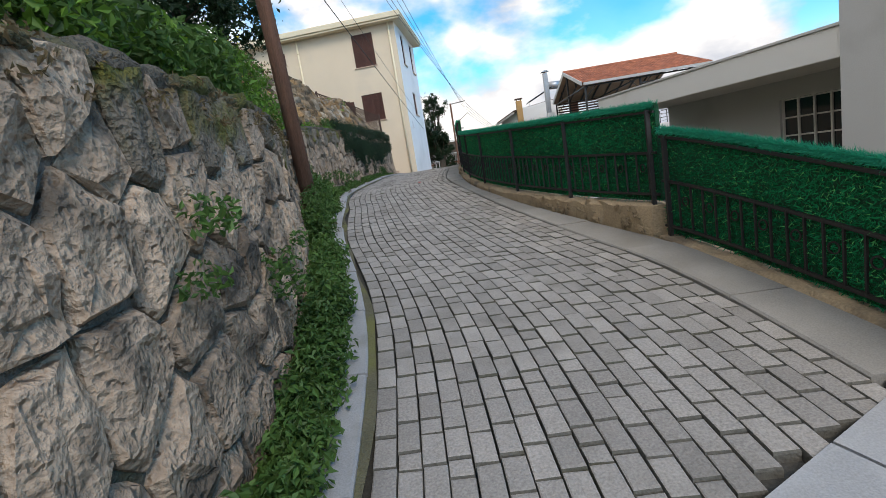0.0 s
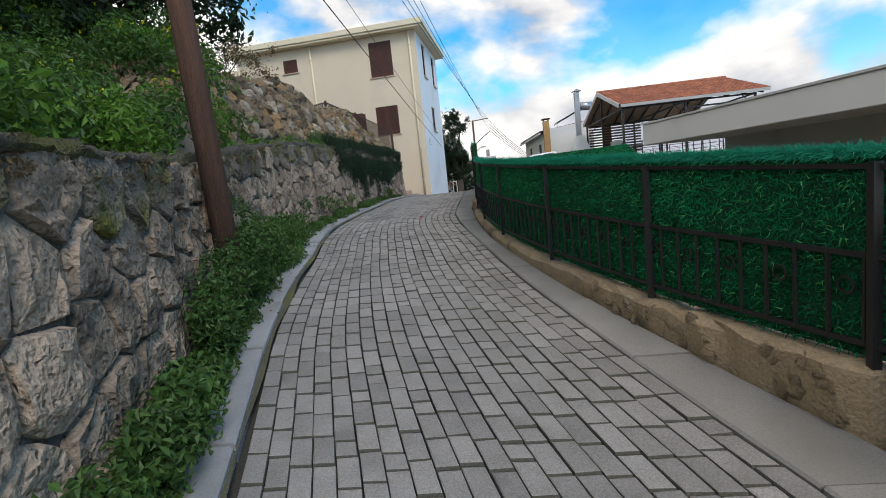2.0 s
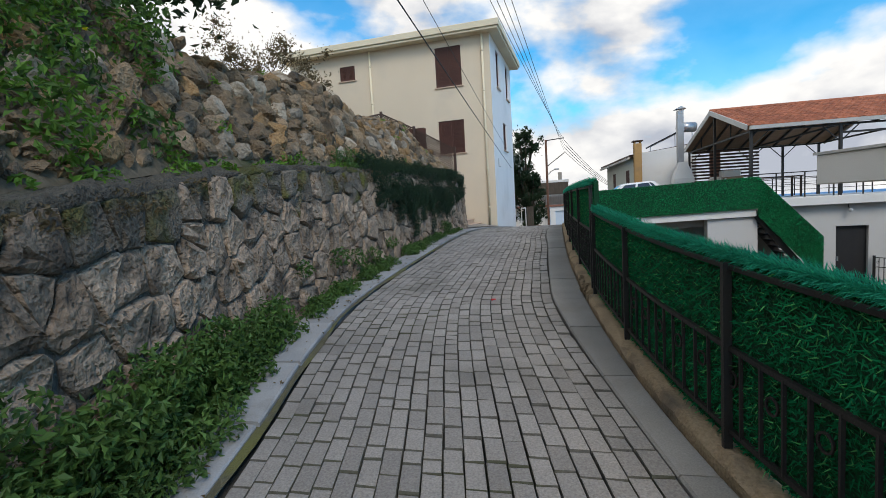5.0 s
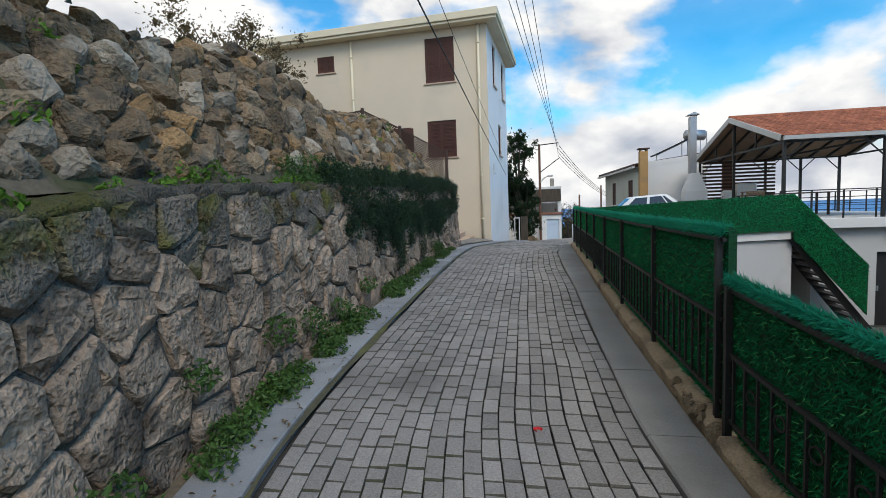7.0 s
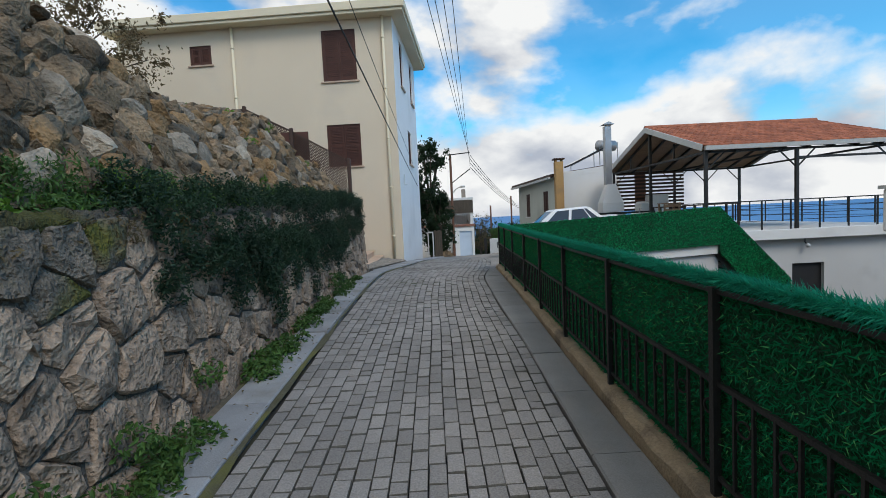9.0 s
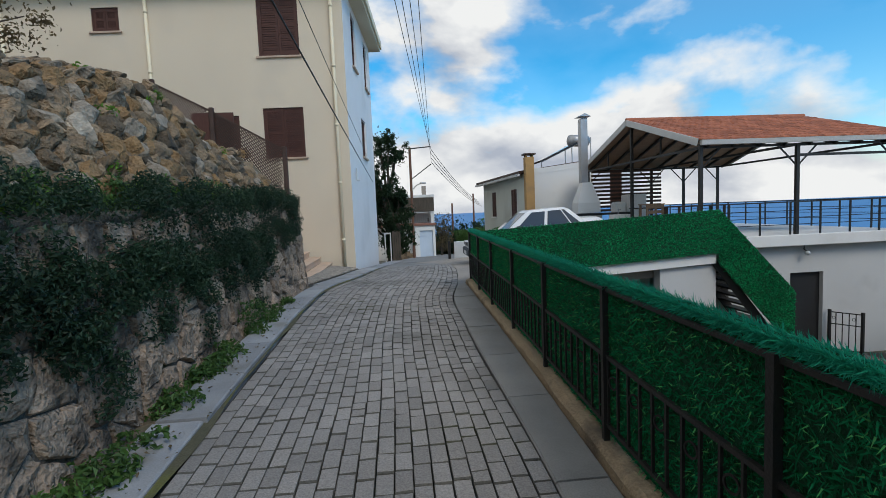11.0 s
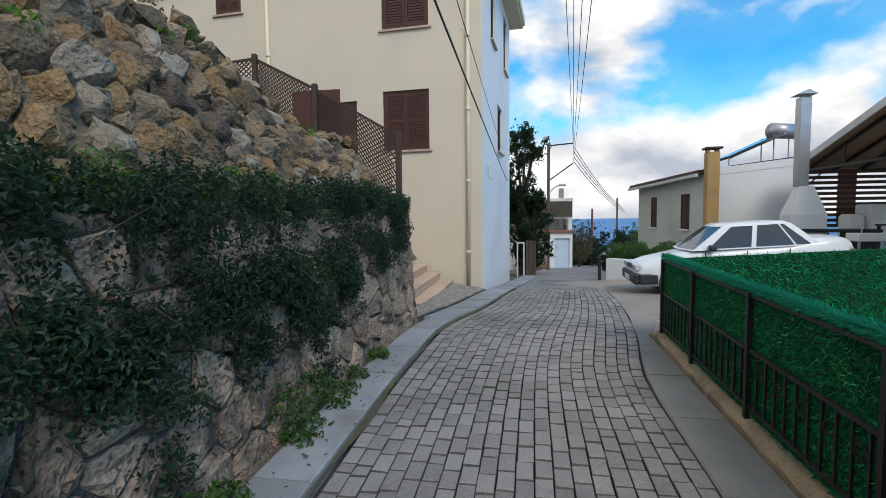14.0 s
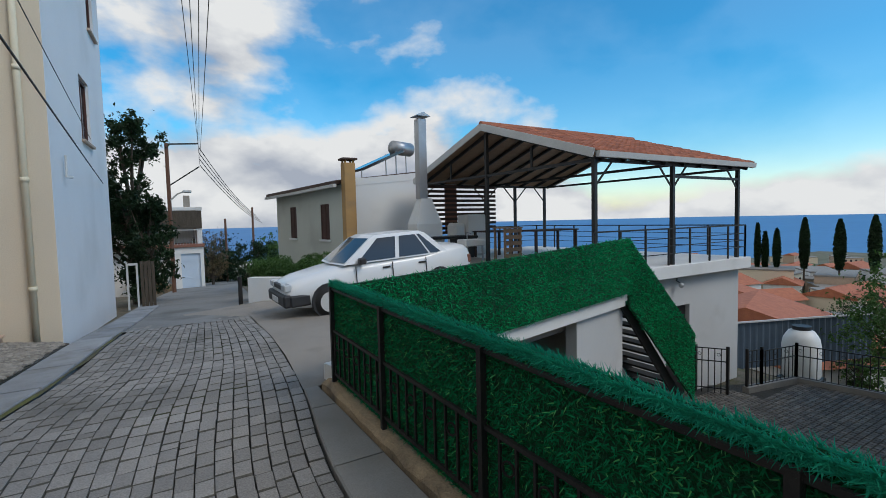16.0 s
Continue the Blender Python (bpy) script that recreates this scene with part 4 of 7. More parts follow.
def torus(bm, c, normal, r, t, seg=12):
    c, n = Vector(c), Vector(normal).normalized()
    a = n.orthogonal().normalized()
    b = n.cross(a)
    rings = []
    for i in range(seg):
        d = a * math.cos(2 * math.pi * i / seg) + b * math.sin(2 * math.pi * i / seg)
        rings.append([bm.verts.new(c + d * (r + t * math.cos(k)) + n * t * math.sin(k)) for k in (0.785, 2.356, 3.927, 5.498)])
    for i in range(seg):
        p, q = rings[i], rings[(i + 1) % seg]
        for k in range(4):
            bm.faces.new((p[k], p[(k + 1) % 4], q[(k + 1) % 4], q[k]))


ring_bm = bmesh.new()
torus(ring_bm, (0, 0, 0), (1, 0.2, 0), 0.035, 0.006)
RING = mesh_of(ring_bm, M_BLACK, "ring")


def build_fence(y0, y1, posts, first):
    top_in = 0.07
    f = thing("fence", (float(x_fence(y0)), y0, low_top(y0)), "black iron railing backed with green artificial grass matting", "fence", "fence sections along the lane")
    seg = np.linspace(y0, y1, int((y1 - y0) / 0.25) + 2)
    # rails
    for name, frac, w in (("top_rail", 1.0, 0.02), ("middle_rail", 0.56, 0.022), ("bottom_rail", 0.10, 0.022)):
        bm = bmesh.new()
        sweep(bm, [fence_point(v, low_top(v) + (fence_top(v) - top_in - low_top(v)) * frac, -0.02) for v in seg], w, w)
        part(name, bm, M_BLACK, f)
    for y in posts:
        bm = bmesh.new()
        p = fence_point(y, 0, -0.03)
        box(bm, p.x - 0.018, p.x + 0.018, y - 0.018, y + 0.018, low_top(y) - 0.05, fence_top(y) - 0.05)
        part("post", bm, M_BLACK, f)
    # bars of the lower half with a ring between each two
    ys = np.arange(y0 + 0.09, y1 - 0.03, 0.125)
    for k, y in enumerate(ys):
        zl, zh = low_top(y), fence_top(y) - top_in
        za, zb = zl + (zh - zl) * 0.10, zl + (zh - zl) * 0.56
        bm = bmesh.new()
        bar(bm, fence_point(y, za, -0.025), fence_point(y, zb, -0.025), 0.014, 0.014)
        part("bar", bm, M_BLACK, f)
        if k % 2 == 0 and y + 0.0625 < y1:
            ring = new("ring", RING)
            ring.parent = f
            ring.location = fence_point(y + 0.0625, zb - 0.13, -0.025) - world_place(f)
    # matting
    bm = bmesh.new()
    lines = []
    for y in seg:
        zb, zt = low_top(y) + 0.02, fence_top(y)
        lines.append([fence_point(y, zb, 0.0), fence_point(y, zt - 0.02, 0.0), fence_point(y, zt, 0.02), fence_point(y, zt - 0.02, 0.045), fence_point(y, zb, 0.045)])
    strip(bm, lines)
    for line in (lines[0], lines[-1]):
        bm.faces.new([bm.verts.new(p) for p in line])
    mat = part("matting", bm, M_GRASSMAT, f, "green artificial grass matting")
    # blades
    def blades(n, zlo, zhi, length, out, material_, name, up, wd=0.0042):
        y = rng.uniform(y0, y1, n)
        zl, zt = np.array([low_top(v) for v in y]), np.array([fence_top(v) for v in y])
        z = zl + (zt - zl) * rng.uniform(zlo, zhi, n)
        x = x_fence(y)
        dx = (x_fence(y + 0.05) - x_fence(y - 0.05)) / 0.1
        nrm = np.stack([-np.ones(n), dx, np.zeros(n)], 1)
        nrm /= np.linalg.norm(nrm, axis=1)[:, None]
        base = np.stack([x, y, z], 1) + nrm * out
        ang = rng.uniform(0, 2 * math.pi, n)
        tang = np.stack([dx, np.ones(n), np.zeros(n)], 1)
        tang /= np.linalg.norm(tang, axis=1)[:, None]
        d = tang * np.cos(ang)[:, None] + np.array([0, 0, 1.0]) * (np.sin(ang) + up)[:, None] + nrm * rng.uniform(0.2, 0.9, n)[:, None]
        d /= np.linalg.norm(d, axis=1)[:, None]
        L = length * rng.uniform(0.6, 1.4, n)[:, None]
        side = np.cross(d, nrm + 0.3 * rng.normal(size=(n, 3)))
        side /= np.linalg.norm(side, axis=1)[:, None] + 1e-9
        v = np.stack([base - side * wd, base + side * wd, base + d * L + nrm * 0.002], 1).reshape(-1, 3)
        flock(name, v, np.arange(3 * n).reshape(n, 3), material_, "bristles of plastic grass", "grass", f)

    span = y1 - y0
    blades(int(6200 * span), 0.02, 1.0, 0.032, 0.0, M_BLADE, "matting_nap", 0.0)
    blades(int(420 * span), 0.02, 0.95, 0.03, 0.012, M_BLADE_PALE, "pale_nap", 0.2, 0.0032)
    blades(int(2300 * span), 0.962, 1.0, 0.038, 0.022, M_FRINGE, "fringe", 0.55, 0.003)
    blades(int(1200 * span), 0.97, 1.0, 0.042, -0.03, M_FRINGE, "fringe", 0.9, 0.0032)
    return f


build_fence(0.7, 4.33, [0.75, 2.5, 4.27], True)
build_fence(4.37, 11.07, [4.42, 5.55, 6.85, 8.3, 9.7, 11.02], False)
build_fence(11.1, 21.4, [11.15, 12.45, 13.8, 15.1, 16.35, 17.6, 18.95, 20.2, 21.36], False)

# mat-covered parapet of the parking deck and its stair
deck = thing("parking_deck", (3, 22.1, 1.2), "white concrete deck edge over a dark undercroft", "deck", "", "structure")
A, B = Vector((0.24, 21.45, 0)), Vector((5.93, 22.62, 0))
along = (B - A).normalized()
away = Vector((-along.y, along.x, 0))


def deck_point(s, z, out=0.0):
    return A + along * s - away * out + Vector((0, 0, z))


LEN_D = (B - A).length
bm = bmesh.new()
prism(bm, [deck_point(0, 1.52), deck_point(LEN_D, 1.60), deck_point(LEN_D, 1.87), deck_point(0, 1.80)], away * 0.35)
part("deck_edge", bm, M_WHITE, deck, "white painted slab edge")
bm = bmesh.new()
prism(bm, [deck_point(0, 1.50, -0.36), deck_point(LEN_D, 1.56, -0.36), deck_point(LEN_D, 1.50, -7.4), deck_point(0.6, 1.30, -7.4)], Vector((0, 0, -0.2)))
part("deck_slab", bm, M_CONCRETE, deck)
bm = bmesh.new()
prism(bm, [deck_point(0.1, YARD - 0.2, -2.4), deck_point(LEN_D + 0.2, YARD - 0.2, -2.4), deck_point(LEN_D + 0.2, 1.3, -2.4), deck_point(0.1, 1.3, -2.4)], away * 0.2)
part("undercroft_wall", bm, M_WHITE_SHADED, deck)
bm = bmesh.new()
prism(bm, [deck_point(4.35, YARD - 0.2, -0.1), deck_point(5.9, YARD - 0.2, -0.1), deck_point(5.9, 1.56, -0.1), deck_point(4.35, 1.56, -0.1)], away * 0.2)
part("undercroft_pier", bm, M_WHITE_SHADED, deck, "white pier under the deck")


def mat_panel(name, corners, thick, blades_n, label):
    """A sheet of matting over four corners, with its bristles."""
    c = [Vector(p) for p in corners]
    n = (c[1] - c[0]).cross(c[3] - c[0]).normalized()
    t = thing(name, c[0], label, "grass matting")
    bm = bmesh.new()
    prism(bm, c, n * thick)
    part("backing", bm, M_GRASSMAT, t)
    u, v = rng.uniform(0, 1, blades_n)[:, None], rng.uniform(0, 1, blades_n)[:, None]
    P = [np.array(p) for p in c]
    base = P[0] * (1 - u) * (1 - v) + P[1] * u * (1 - v) + P[2] * u * v + P[3] * (1 - u) * v
    nn = np.array(n)
    for sgn, off in ((-1, 0.0), (1, thick)):
        k = blades_n // 2
        b = (base[:k] if sgn < 0 else base[k:]) + nn * off
        m = len(b)
        d = rng.normal(size=(m, 3)) * 0.7 + nn * sgn * 0.7
        d /= np.linalg.norm(d, axis=1)[:, None]
        s = np.cross(d, rng.normal(size=(m, 3)))
        s /= np.linalg.norm(s, axis=1)[:, None]
        vv = np.stack([b - s * 0.007, b + s * 0.007, b + d * 0.05 * rng.uniform(0.6, 1.4, m)[:, None]], 1).reshape(-1, 3)
        flock("matting_nap", vv, np.arange(3 * m).reshape(m, 3), M_BLADE_MID, "bristles of plastic grass", "grass", t)
    return t


mat_panel("parapet_matting", [deck_point(-0.05, 1.72, 0.03), deck_point(LEN_D + 0.02, 1.84, 0.03), deck_point(LEN_D + 0.02, 2.81, 0.03), deck_point(-0.05, 2.62, 0.03)], 0.05, 30000, "green artificial grass matting over the parapet of the parking deck")
SB = Vector((7.75, 22.35, -0.95))
S_top = deck_point(LEN_D, 0, 0.0)
mat_panel("stair_matting", [(S_top.x + 0.03, S_top.y - 0.02, 1.62), (7.62, 22.38, -0.42), (7.62, 22.38, 0.92), (S_top.x + 0.03, S_top.y - 0.02, 2.81)], 0.05, 15000, "green artificial grass matting down the stair rail")
stair = thing("outdoor_stair", (7.6, 22.8, YARD), "dark steel stair with open treads going down to the yard", "stair")
for yo in (0.06, 0.95):
    bm = bmesh.new()
    bar(bm, (5.95, 22.62 + yo, 1.62), (7.75, 22.42 + yo, -0.85), 0.04, 0.18)
    part("stringer", bm, M_BLACK, stair)
for i in range(13):
    t = (i + 0.5) / 13
    x, y, z = 5.95 + 1.8 * t, 22.64 - 0.2 * t, 1.66 - 2.5 * t
    part("tread", boxes((x - 0.12, x + 0.12, y + 0.08, y + 0.93, z - 0.02, z + 0.02)), M_BLACK, stair)

# lattice fence on the bank beside the steps
lattice = thing("lattice_fence", (-4.55, 23.1, 3.6), "brown diamond lattice fence panels between posts on the bank", "lattice fence")
LP = [((-7.2, 23.45), 5.25, 5.90), ((-6.35, 23.7), 5.2, 6.06), ((-4.98, 23.2), 4.2, 5.32), ((-3.5, 23.05), 3.4, 4.45)]
for (p, za, zb) in LP:
    part("post", boxes((p[0] - 0.045, p[0] + 0.045, p[1] - 0.045, p[1] + 0.045, za - 1.2, zb + 0.08), bevel=0.01), M_LATTICE, lattice)
for (p, za, zb), (q, zc, zd) in zip(LP, LP[1:]):
    a, b, c, d = Vector((*p, za)), Vector((*q, zc)), Vector((*q, zd)), Vector((*p, zb))
    for u, v, w_ in ((a, b, 0.03), (d, c, 0.04)):
        bm = bmesh.new()
        sweep(bm, [u, v], 0.03, w_)
        part("lattice_rail", bm, M_LATTICE, lattice)
    bm = bmesh.new()
    length, height = (q[0] - p[0]), ((zb - za) + (zd - zc)) / 2
    n = int((abs(length) + height) / 0.075)
    for i in range(n + 1):
        for sgn in (-1, 1):
            s0 = i * 0.075
            pts = []
            for k in range(9):
                h = k / 8 * height
                s_ = (s0 - h) if sgn > 0 else (s0 - height + h)
                if 0 <= s_ <= abs(length):
                    t = s_ / abs(length)
                    pts.append(a.lerp(b, t).lerp(d.lerp(c, t), k / 8) + Vector((0, -0.006 * sgn, 0)))
            if len(pts) > 1:
                sweep(bm, [pts[0], pts[-1]], 0.008, 0.022)
    part("lattice_slats", bm, M_LATTICE, lattice, "crossed thin slats")["kind"] = "stuff"
part("gate_panel", boxes((-5.4, -4.55, 23.22, 23.25, 4.35, 5.3)), M_SHUTTER, lattice, "red-brown boarded panel")


# ---------------- terrace house with the tiled pavilion ----------------
terrace = thing("terrace_house", (9, 27, YARD), "white flat-roofed house with a roof terrace and slab edge", "house")
part("wall", holed_wall(6.9, 11.6, YARD - 0.6, 1.82, 0.25, [(8.55, 9.45, YARD - 0.6, 1.12)], "x", 23.55, -1), M_WHITE_SHADED, terrace, "white painted wall")
part("wall", boxes((11.35, 11.6, 23.81, 31, YARD - 2.5, 1.82)), M_WHITE_SHADED, terrace)
part("wall", boxes((6.9, 7.1, 23.81, 31, YARD - 0.6, 1.82)), M_WHITE_SHADED, terrace)
part("terrace_slab", boxes((6.9, 11.7, 23.3, 31.2, 1.822, 2.10), bevel=0.012), M_WHITE, terrace, "white slab edge of the terrace")
d_ = part("door", boxes((8.55, 9.45, 23.66, 23.71, YARD - 0.6, 1.1)), M_DARKVOID, terrace, "dark metal door")
part("handle", boxes((8.62, 8.66, 23.62, 23.66, 0.0, 0.14)), M_METALGREY, d_)
bm = bmesh.new()
rod(bm, (8.87, 23.5, 1.72), (8.87, 23.5, 1.86), 0.012, 6)
rod(bm, (8.87, 23.52, 1.72), (8.87, 23.4, 1.66), 0.012, 6)
wl_ = thing("wall_lamp", (8.87, 23.5, 1.7), "small round bulkhead lamp on the white wall", "wall lamp")
part("arm", bm, M_BLACK, wl_)
bm = bmesh.new()
bmesh.ops.create_uvsphere(bm, u_segments=12, v_segments=8, radius=0.06, matrix=Matrix.Translation((8.87, 23.39, 1.62)))
part("bulb", bm, M_LAMPGLASS, wl_, "", flat=False)

part("terrace_floor", boxes((5.5, 6.89, 23.4, 31.0, 1.75, 2.095)), M_CONCRETE, terrace, "concrete floor of the barbecue corner")
pav = thing("pavilion", (9, 26.9, 2.1), "open pavilion with red clay tile roof on dark steel posts", "pavilion")
PX0, PX1, PY0, PYR, PY1, ZE, ZR = 5.98, 11.75, 23.35, 26.85, 30.35, 4.42, 5.50
for y0, y1, nm in ((PY0, PYR, "roof_slope"), (PY1, PYR, "roof_slope")):
    bm = bmesh.new()
    prism(bm, [(PX0, y0, ZE - 0.03), (PX1, y0, ZE - 0.03), (PX1, y1, ZR - 0.03), (PX0, y1, ZR - 0.03)], Vector((0, 0, -0.04)))
    part("soffit", bm, M_WOODPANEL, pav, "brown boarded underside")
    # clay tiles, each a curved pan
    tv, tf = [], []
    n_col, n_row = 32, 13
    cw = (PX1 - PX0 + 0.1) / n_col
    for i in range(n_col):
        for j in range(n_row):
            t0, t1 = j / n_row - 0.01, (j + 1) / n_row + 0.015
            xa = PX0 - 0.05 + i * cw
            k = len(tv)
            dz = rng.uniform(-0.006, 0.006)
            for t, lift in ((t0, 0.045), (t1, 0.02)):
                for m_ in range(5):
                    u = m_ / 4
                    tv.append((xa + cw * u, y0 + (y1 - y0) * t, ZE + (ZR - ZE) * t + lift + dz + 0.045 * math.sin(math.pi * u)))
            for m_ in range(4):
                tf.append((k + m_, k + m_ + 1, k + m_ + 6, k + m_ + 5))
            tf.append((k, k + 1, k + 2, k + 3, k + 4))
    flock("tile_field", tv, tf, M_TILE, "red clay roof tiles", "tiles", pav)
bm = bmesh.new()
for i in range(20):
    x = PX0 - 0.05 + i * 0.292
    rod(bm, (x, PYR, ZR + 0.04), (x + 0.33, PYR, ZR + 0.055), 0.085, 8, 0.075)
part("ridge_tiles", bm, M_TILE, pav, "row of clay ridge tiles")["kind"] = "stuff"
for a, b in (((PX0 - 0.05, PY0 - 0.03, ZE - 0.02), (PX0 - 0.05, PYR, ZR - 0.02)), ((PX0 - 0.05, PY1 + 0.03, ZE - 0.02), (PX0 - 0.05, PYR, ZR - 0.02)), ((PX1 + 0.05, PY0 - 0.03, ZE - 0.02), (PX1 + 0.05, PYR, ZR - 0.02)), ((PX1 + 0.05, PY1 + 0.03, ZE - 0.02), (PX1 + 0.05, PYR, ZR - 0.02))):
    bm = bmesh.new()
    bar(bm, a, b, 0.03, 0.17)
    part("barge_board", bm, M_GREYPAINT, pav, "grey barge board")
for y in (PY0 - 0.06, PY1 + 0.06):
    bm = bmesh.new()
    prism(bm, [(PX0 + 0.02, y - 0.06, ZE + 0.02), (PX0 + 0.02, y + 0.05, ZE + 0.02), (PX0 + 0.02, y + 0.04, ZE - 0.09), (PX0 + 0.02, y - 0.04, ZE - 0.09)], Vector((PX1 - PX0, 0, 0)))
    part("gutter", bm, M_GREYPAINT, pav, "pale rain gutter")
for x in np.linspace(PX0 + 0.25, PX1 - 0.2, 9):
    for y0 in (PY0, PY1):
        bm = bmesh.new()
        bar(bm, (x, y0, ZE - 0.12), (x, PYR, ZR - 0.12), 0.05, 0.08)
        part("rafter", bm, M_BLACK, pav)
POSTS = [(6.1, 23.45), (8.6, 23.45), (11.3, 23.45), (6.1, 26.85), (6.1, 30.25), (8.6, 30.25), (11.3, 30.25), (9.9, 30.25)]
for x, y in POSTS:
    top = ZR - 0.15 if y == 26.85 else ZE - 0.10
    part("post", boxes((x - 0.04, x + 0.04, y - 0.04, y + 0.04, 2.1, top)), M_BLACK, pav)
    if y != 26.85:
        for sx in (-1, 1):
            if PX0 < x + sx * 0.5 < PX1:
                bm = bmesh.new()
                bar(bm, (x, y, top - 0.55), (x + sx * 0.5, y, top - 0.05), 0.03, 0.03)
                part("brace", bm, M_BLACK, pav)
for a, b in (((6.1, 23.45, ZE - 0.13), (11.3, 23.45, ZE - 0.13)), ((6.1, 30.25, ZE - 0.13), (11.3, 30.25, ZE - 0.13)), ((6.1, 23.45, ZE - 0.13), (6.1, 30.25, ZE - 0.13)), ((8.6, 23.45, ZE - 0.13), (8.6, 30.25, ZE - 0.13)), ((11.3, 23.45, ZE - 0.13), (11.3, 30.25, ZE - 0.13)), ((8.6, 23.45, ZE - 0.38), (11.3, 23.45, ZE - 0.38))):
    bm = bmesh.new()
    bar(bm, a, b, 0.06, 0.06)
    part("tie_beam", bm, M_BLACK, pav)
for y in (25.2, 28.5):
    part("king_post", boxes((6.08, 6.12, y - 0.02, y + 0.02, ZE - 0.13, ZE + 0.35)), M_BLACK, pav)

screen = thing("slat_screen", (7.4, 30.1, 2.1), "screen of dark horizontal timber slats with a red panel", "slat screen")
for i in range(11):
    z = 2.75 + i * 0.145
    part("slat", boxes((6.15, 8.9, 30.08, 30.11, z, z + 0.085)), M_SLAT, screen)
part("panel", boxes((6.9, 7.35, 30.12, 30.14, 2.8, 4.3)), M_BRICKRED, screen, "red-brown panel")

rail = thing("terrace_railing", (9, 23.4, 2.1), "black iron railing round the roof terrace", "railing")
RAIL = [((6.0, 23.4), (11.6, 23.4), 8), ((11.6, 23.4), (11.6, 31.0), 9), ((8.9, 31.0), (11.6, 31.0), 4)]
for (xa, ya), (xb, yb), n in RAIL:
    for h in (0.25, 0.42, 0.59, 0.80):
        bm = bmesh.new()
        bar(bm, (xa, ya, 2.1 + h), (xb, yb, 2.1 + h), 0.03 if h > 0.7 else 0.016, 0.03 if h > 0.7 else 0.016)
        part("rail", bm, M_BLACK, rail)
    for i in range(n):
        t = i / (n - 1)
        x, y = xa + (xb - xa) * t, ya + (yb - ya) * t
        part("baluster", boxes((x - 0.017, x + 0.017, y - 0.017, y + 0.017, 2.1, 2.9)), M_BLACK, rail)

# barbecue with its metal flue
bbq = thing("barbecue", (5.4, 28.9, 1.7), "built-in barbecue with a pale hood and tall square metal flue", "barbecue")
bm = bmesh.new()
hood = [[(5.45 + sx * w, 28.9 + sy * w * 0.7, z) for sx, sy in ((-1, -1), (1, -1), (1, 1), (-1, 1))] for w, z in ((0.40, 2.75), (0.40, 3.10), (0.17, 3.80), (0.17, 3.82))]
rows_ = [[bm.verts.new(p) for p in r] for r in hood]
for a, b in zip(rows_, rows_[1:]):
    for k in range(4):
        bm.faces.new((a[k], a[(k + 1) % 4], b[(k + 1) % 4], b[k]))
bm.faces.new(rows_[0])
bm.faces.new(rows_[-1])
part("hood", bm, M_WHITE, bbq, "pale soot-marked hood")
part("flue", boxes((5.25, 5.50, 28.78, 29.03, 3.8, 6.0), bevel=0.01), M_METALGREY, bbq, "galvanised flue")
bm = bmesh.new()
prism(bm, [(5.16, 28.7, 6.06), (5.60, 28.7, 6.06), (5.38, 28.7, 6.17)], Vector((0, 0.42, 0)))
part("flue_cap", bm, M_METALGREY, bbq)
part("worktop", boxes((4.85, 7.0, 28.5, 29.3, 2.66, 2.73), bevel=0.01), M_DARKVOID, bbq, "dark stone worktop")
part("base", boxes((4.95, 5.9, 28.6, 29.25, 1.5, 2.658)), M_WHITE, bbq)
part("base", boxes((6.5, 6.95, 28.6, 29.25, 1.5, 2.658)), M_DARKVOID, bbq)
part("side_hood", boxes((7.2, 7.9, 29.3, 29.9, 2.1, 3.35), bevel=0.03), M_WHITE, bbq, "pale rendered oven block")
part("side_hood", boxes((6.75, 7.17, 29.35, 29.85, 2.1, 3.1), bevel=0.08), M_WHITE, bbq)

sink = thing("outdoor_sink", (6.1, 27.6, 1.7), "pale outdoor sink on thin legs with a steel tap", "sink")
part("basin", boxes((5.75, 6.35, 27.3, 27.75, 2.5, 2.68), bevel=0.02), M_WHITE, sink)
for x in (5.8, 6.3):
    part("leg", boxes((x - 0.02, x + 0.02, 27.33, 27.37, 1.55, 2.5)), M_METALGREY, sink)
bm = bmesh.new()
rod(bm, (6.05, 27.7, 2.68), (6.05, 27.7, 2.86), 0.015)
rod(bm, (6.05, 27.7, 2.86), (6.05, 27.52, 2.83), 0.012)
part("tap", bm, M_METALGREY, sink, "chrome tap")

cabinet = thing("slatted_crate", (6.7, 27.0, 2.1), "brown slatted wooden crate stand on the terrace", "crate")
for x in (6.45, 6.95):
    for y in (26.6, 27.0):
        part("leg", boxes((x - 0.025, x + 0.025, y - 0.025, y + 0.025, 2.1, 2.95)), M_WOODPANEL, cabinet)
for i in range(5):
    part("slat", boxes((6.42, 6.98, 26.56, 26.58, 2.2 + i * 0.16, 2.3 + i * 0.16)), M_WOODPANEL, cabinet)
part("top", boxes((6.40, 7.0, 26.55, 27.05, 2.95, 2.98)), M_WOODPANEL, cabinet)


def table(at, lx, ly, h):
    x, y, z = at
    t = thing("table", at, "dark wooden table on the roof terrace", "table")
    part("tabletop", boxes((x - lx, x + lx, y - ly, y + ly, z + h - 0.04, z + h), bevel=0.006), M_SLAT, t)
    for sx in (-1, 1):
        for sy in (-1, 1):
            part("leg", boxes((x + sx * (lx - 0.06) - 0.03, x + sx * (lx - 0.06) + 0.03, y + sy * (ly - 0.06) - 0.03, y + sy * (ly - 0.06) + 0.03, z, z + h - 0.04)), M_SLAT, t)


table((8.2, 26.9, 2.1), 0.8, 0.4, 0.78)
table((7.4, 28.3, 2.1), 0.5, 0.35, 0.76)

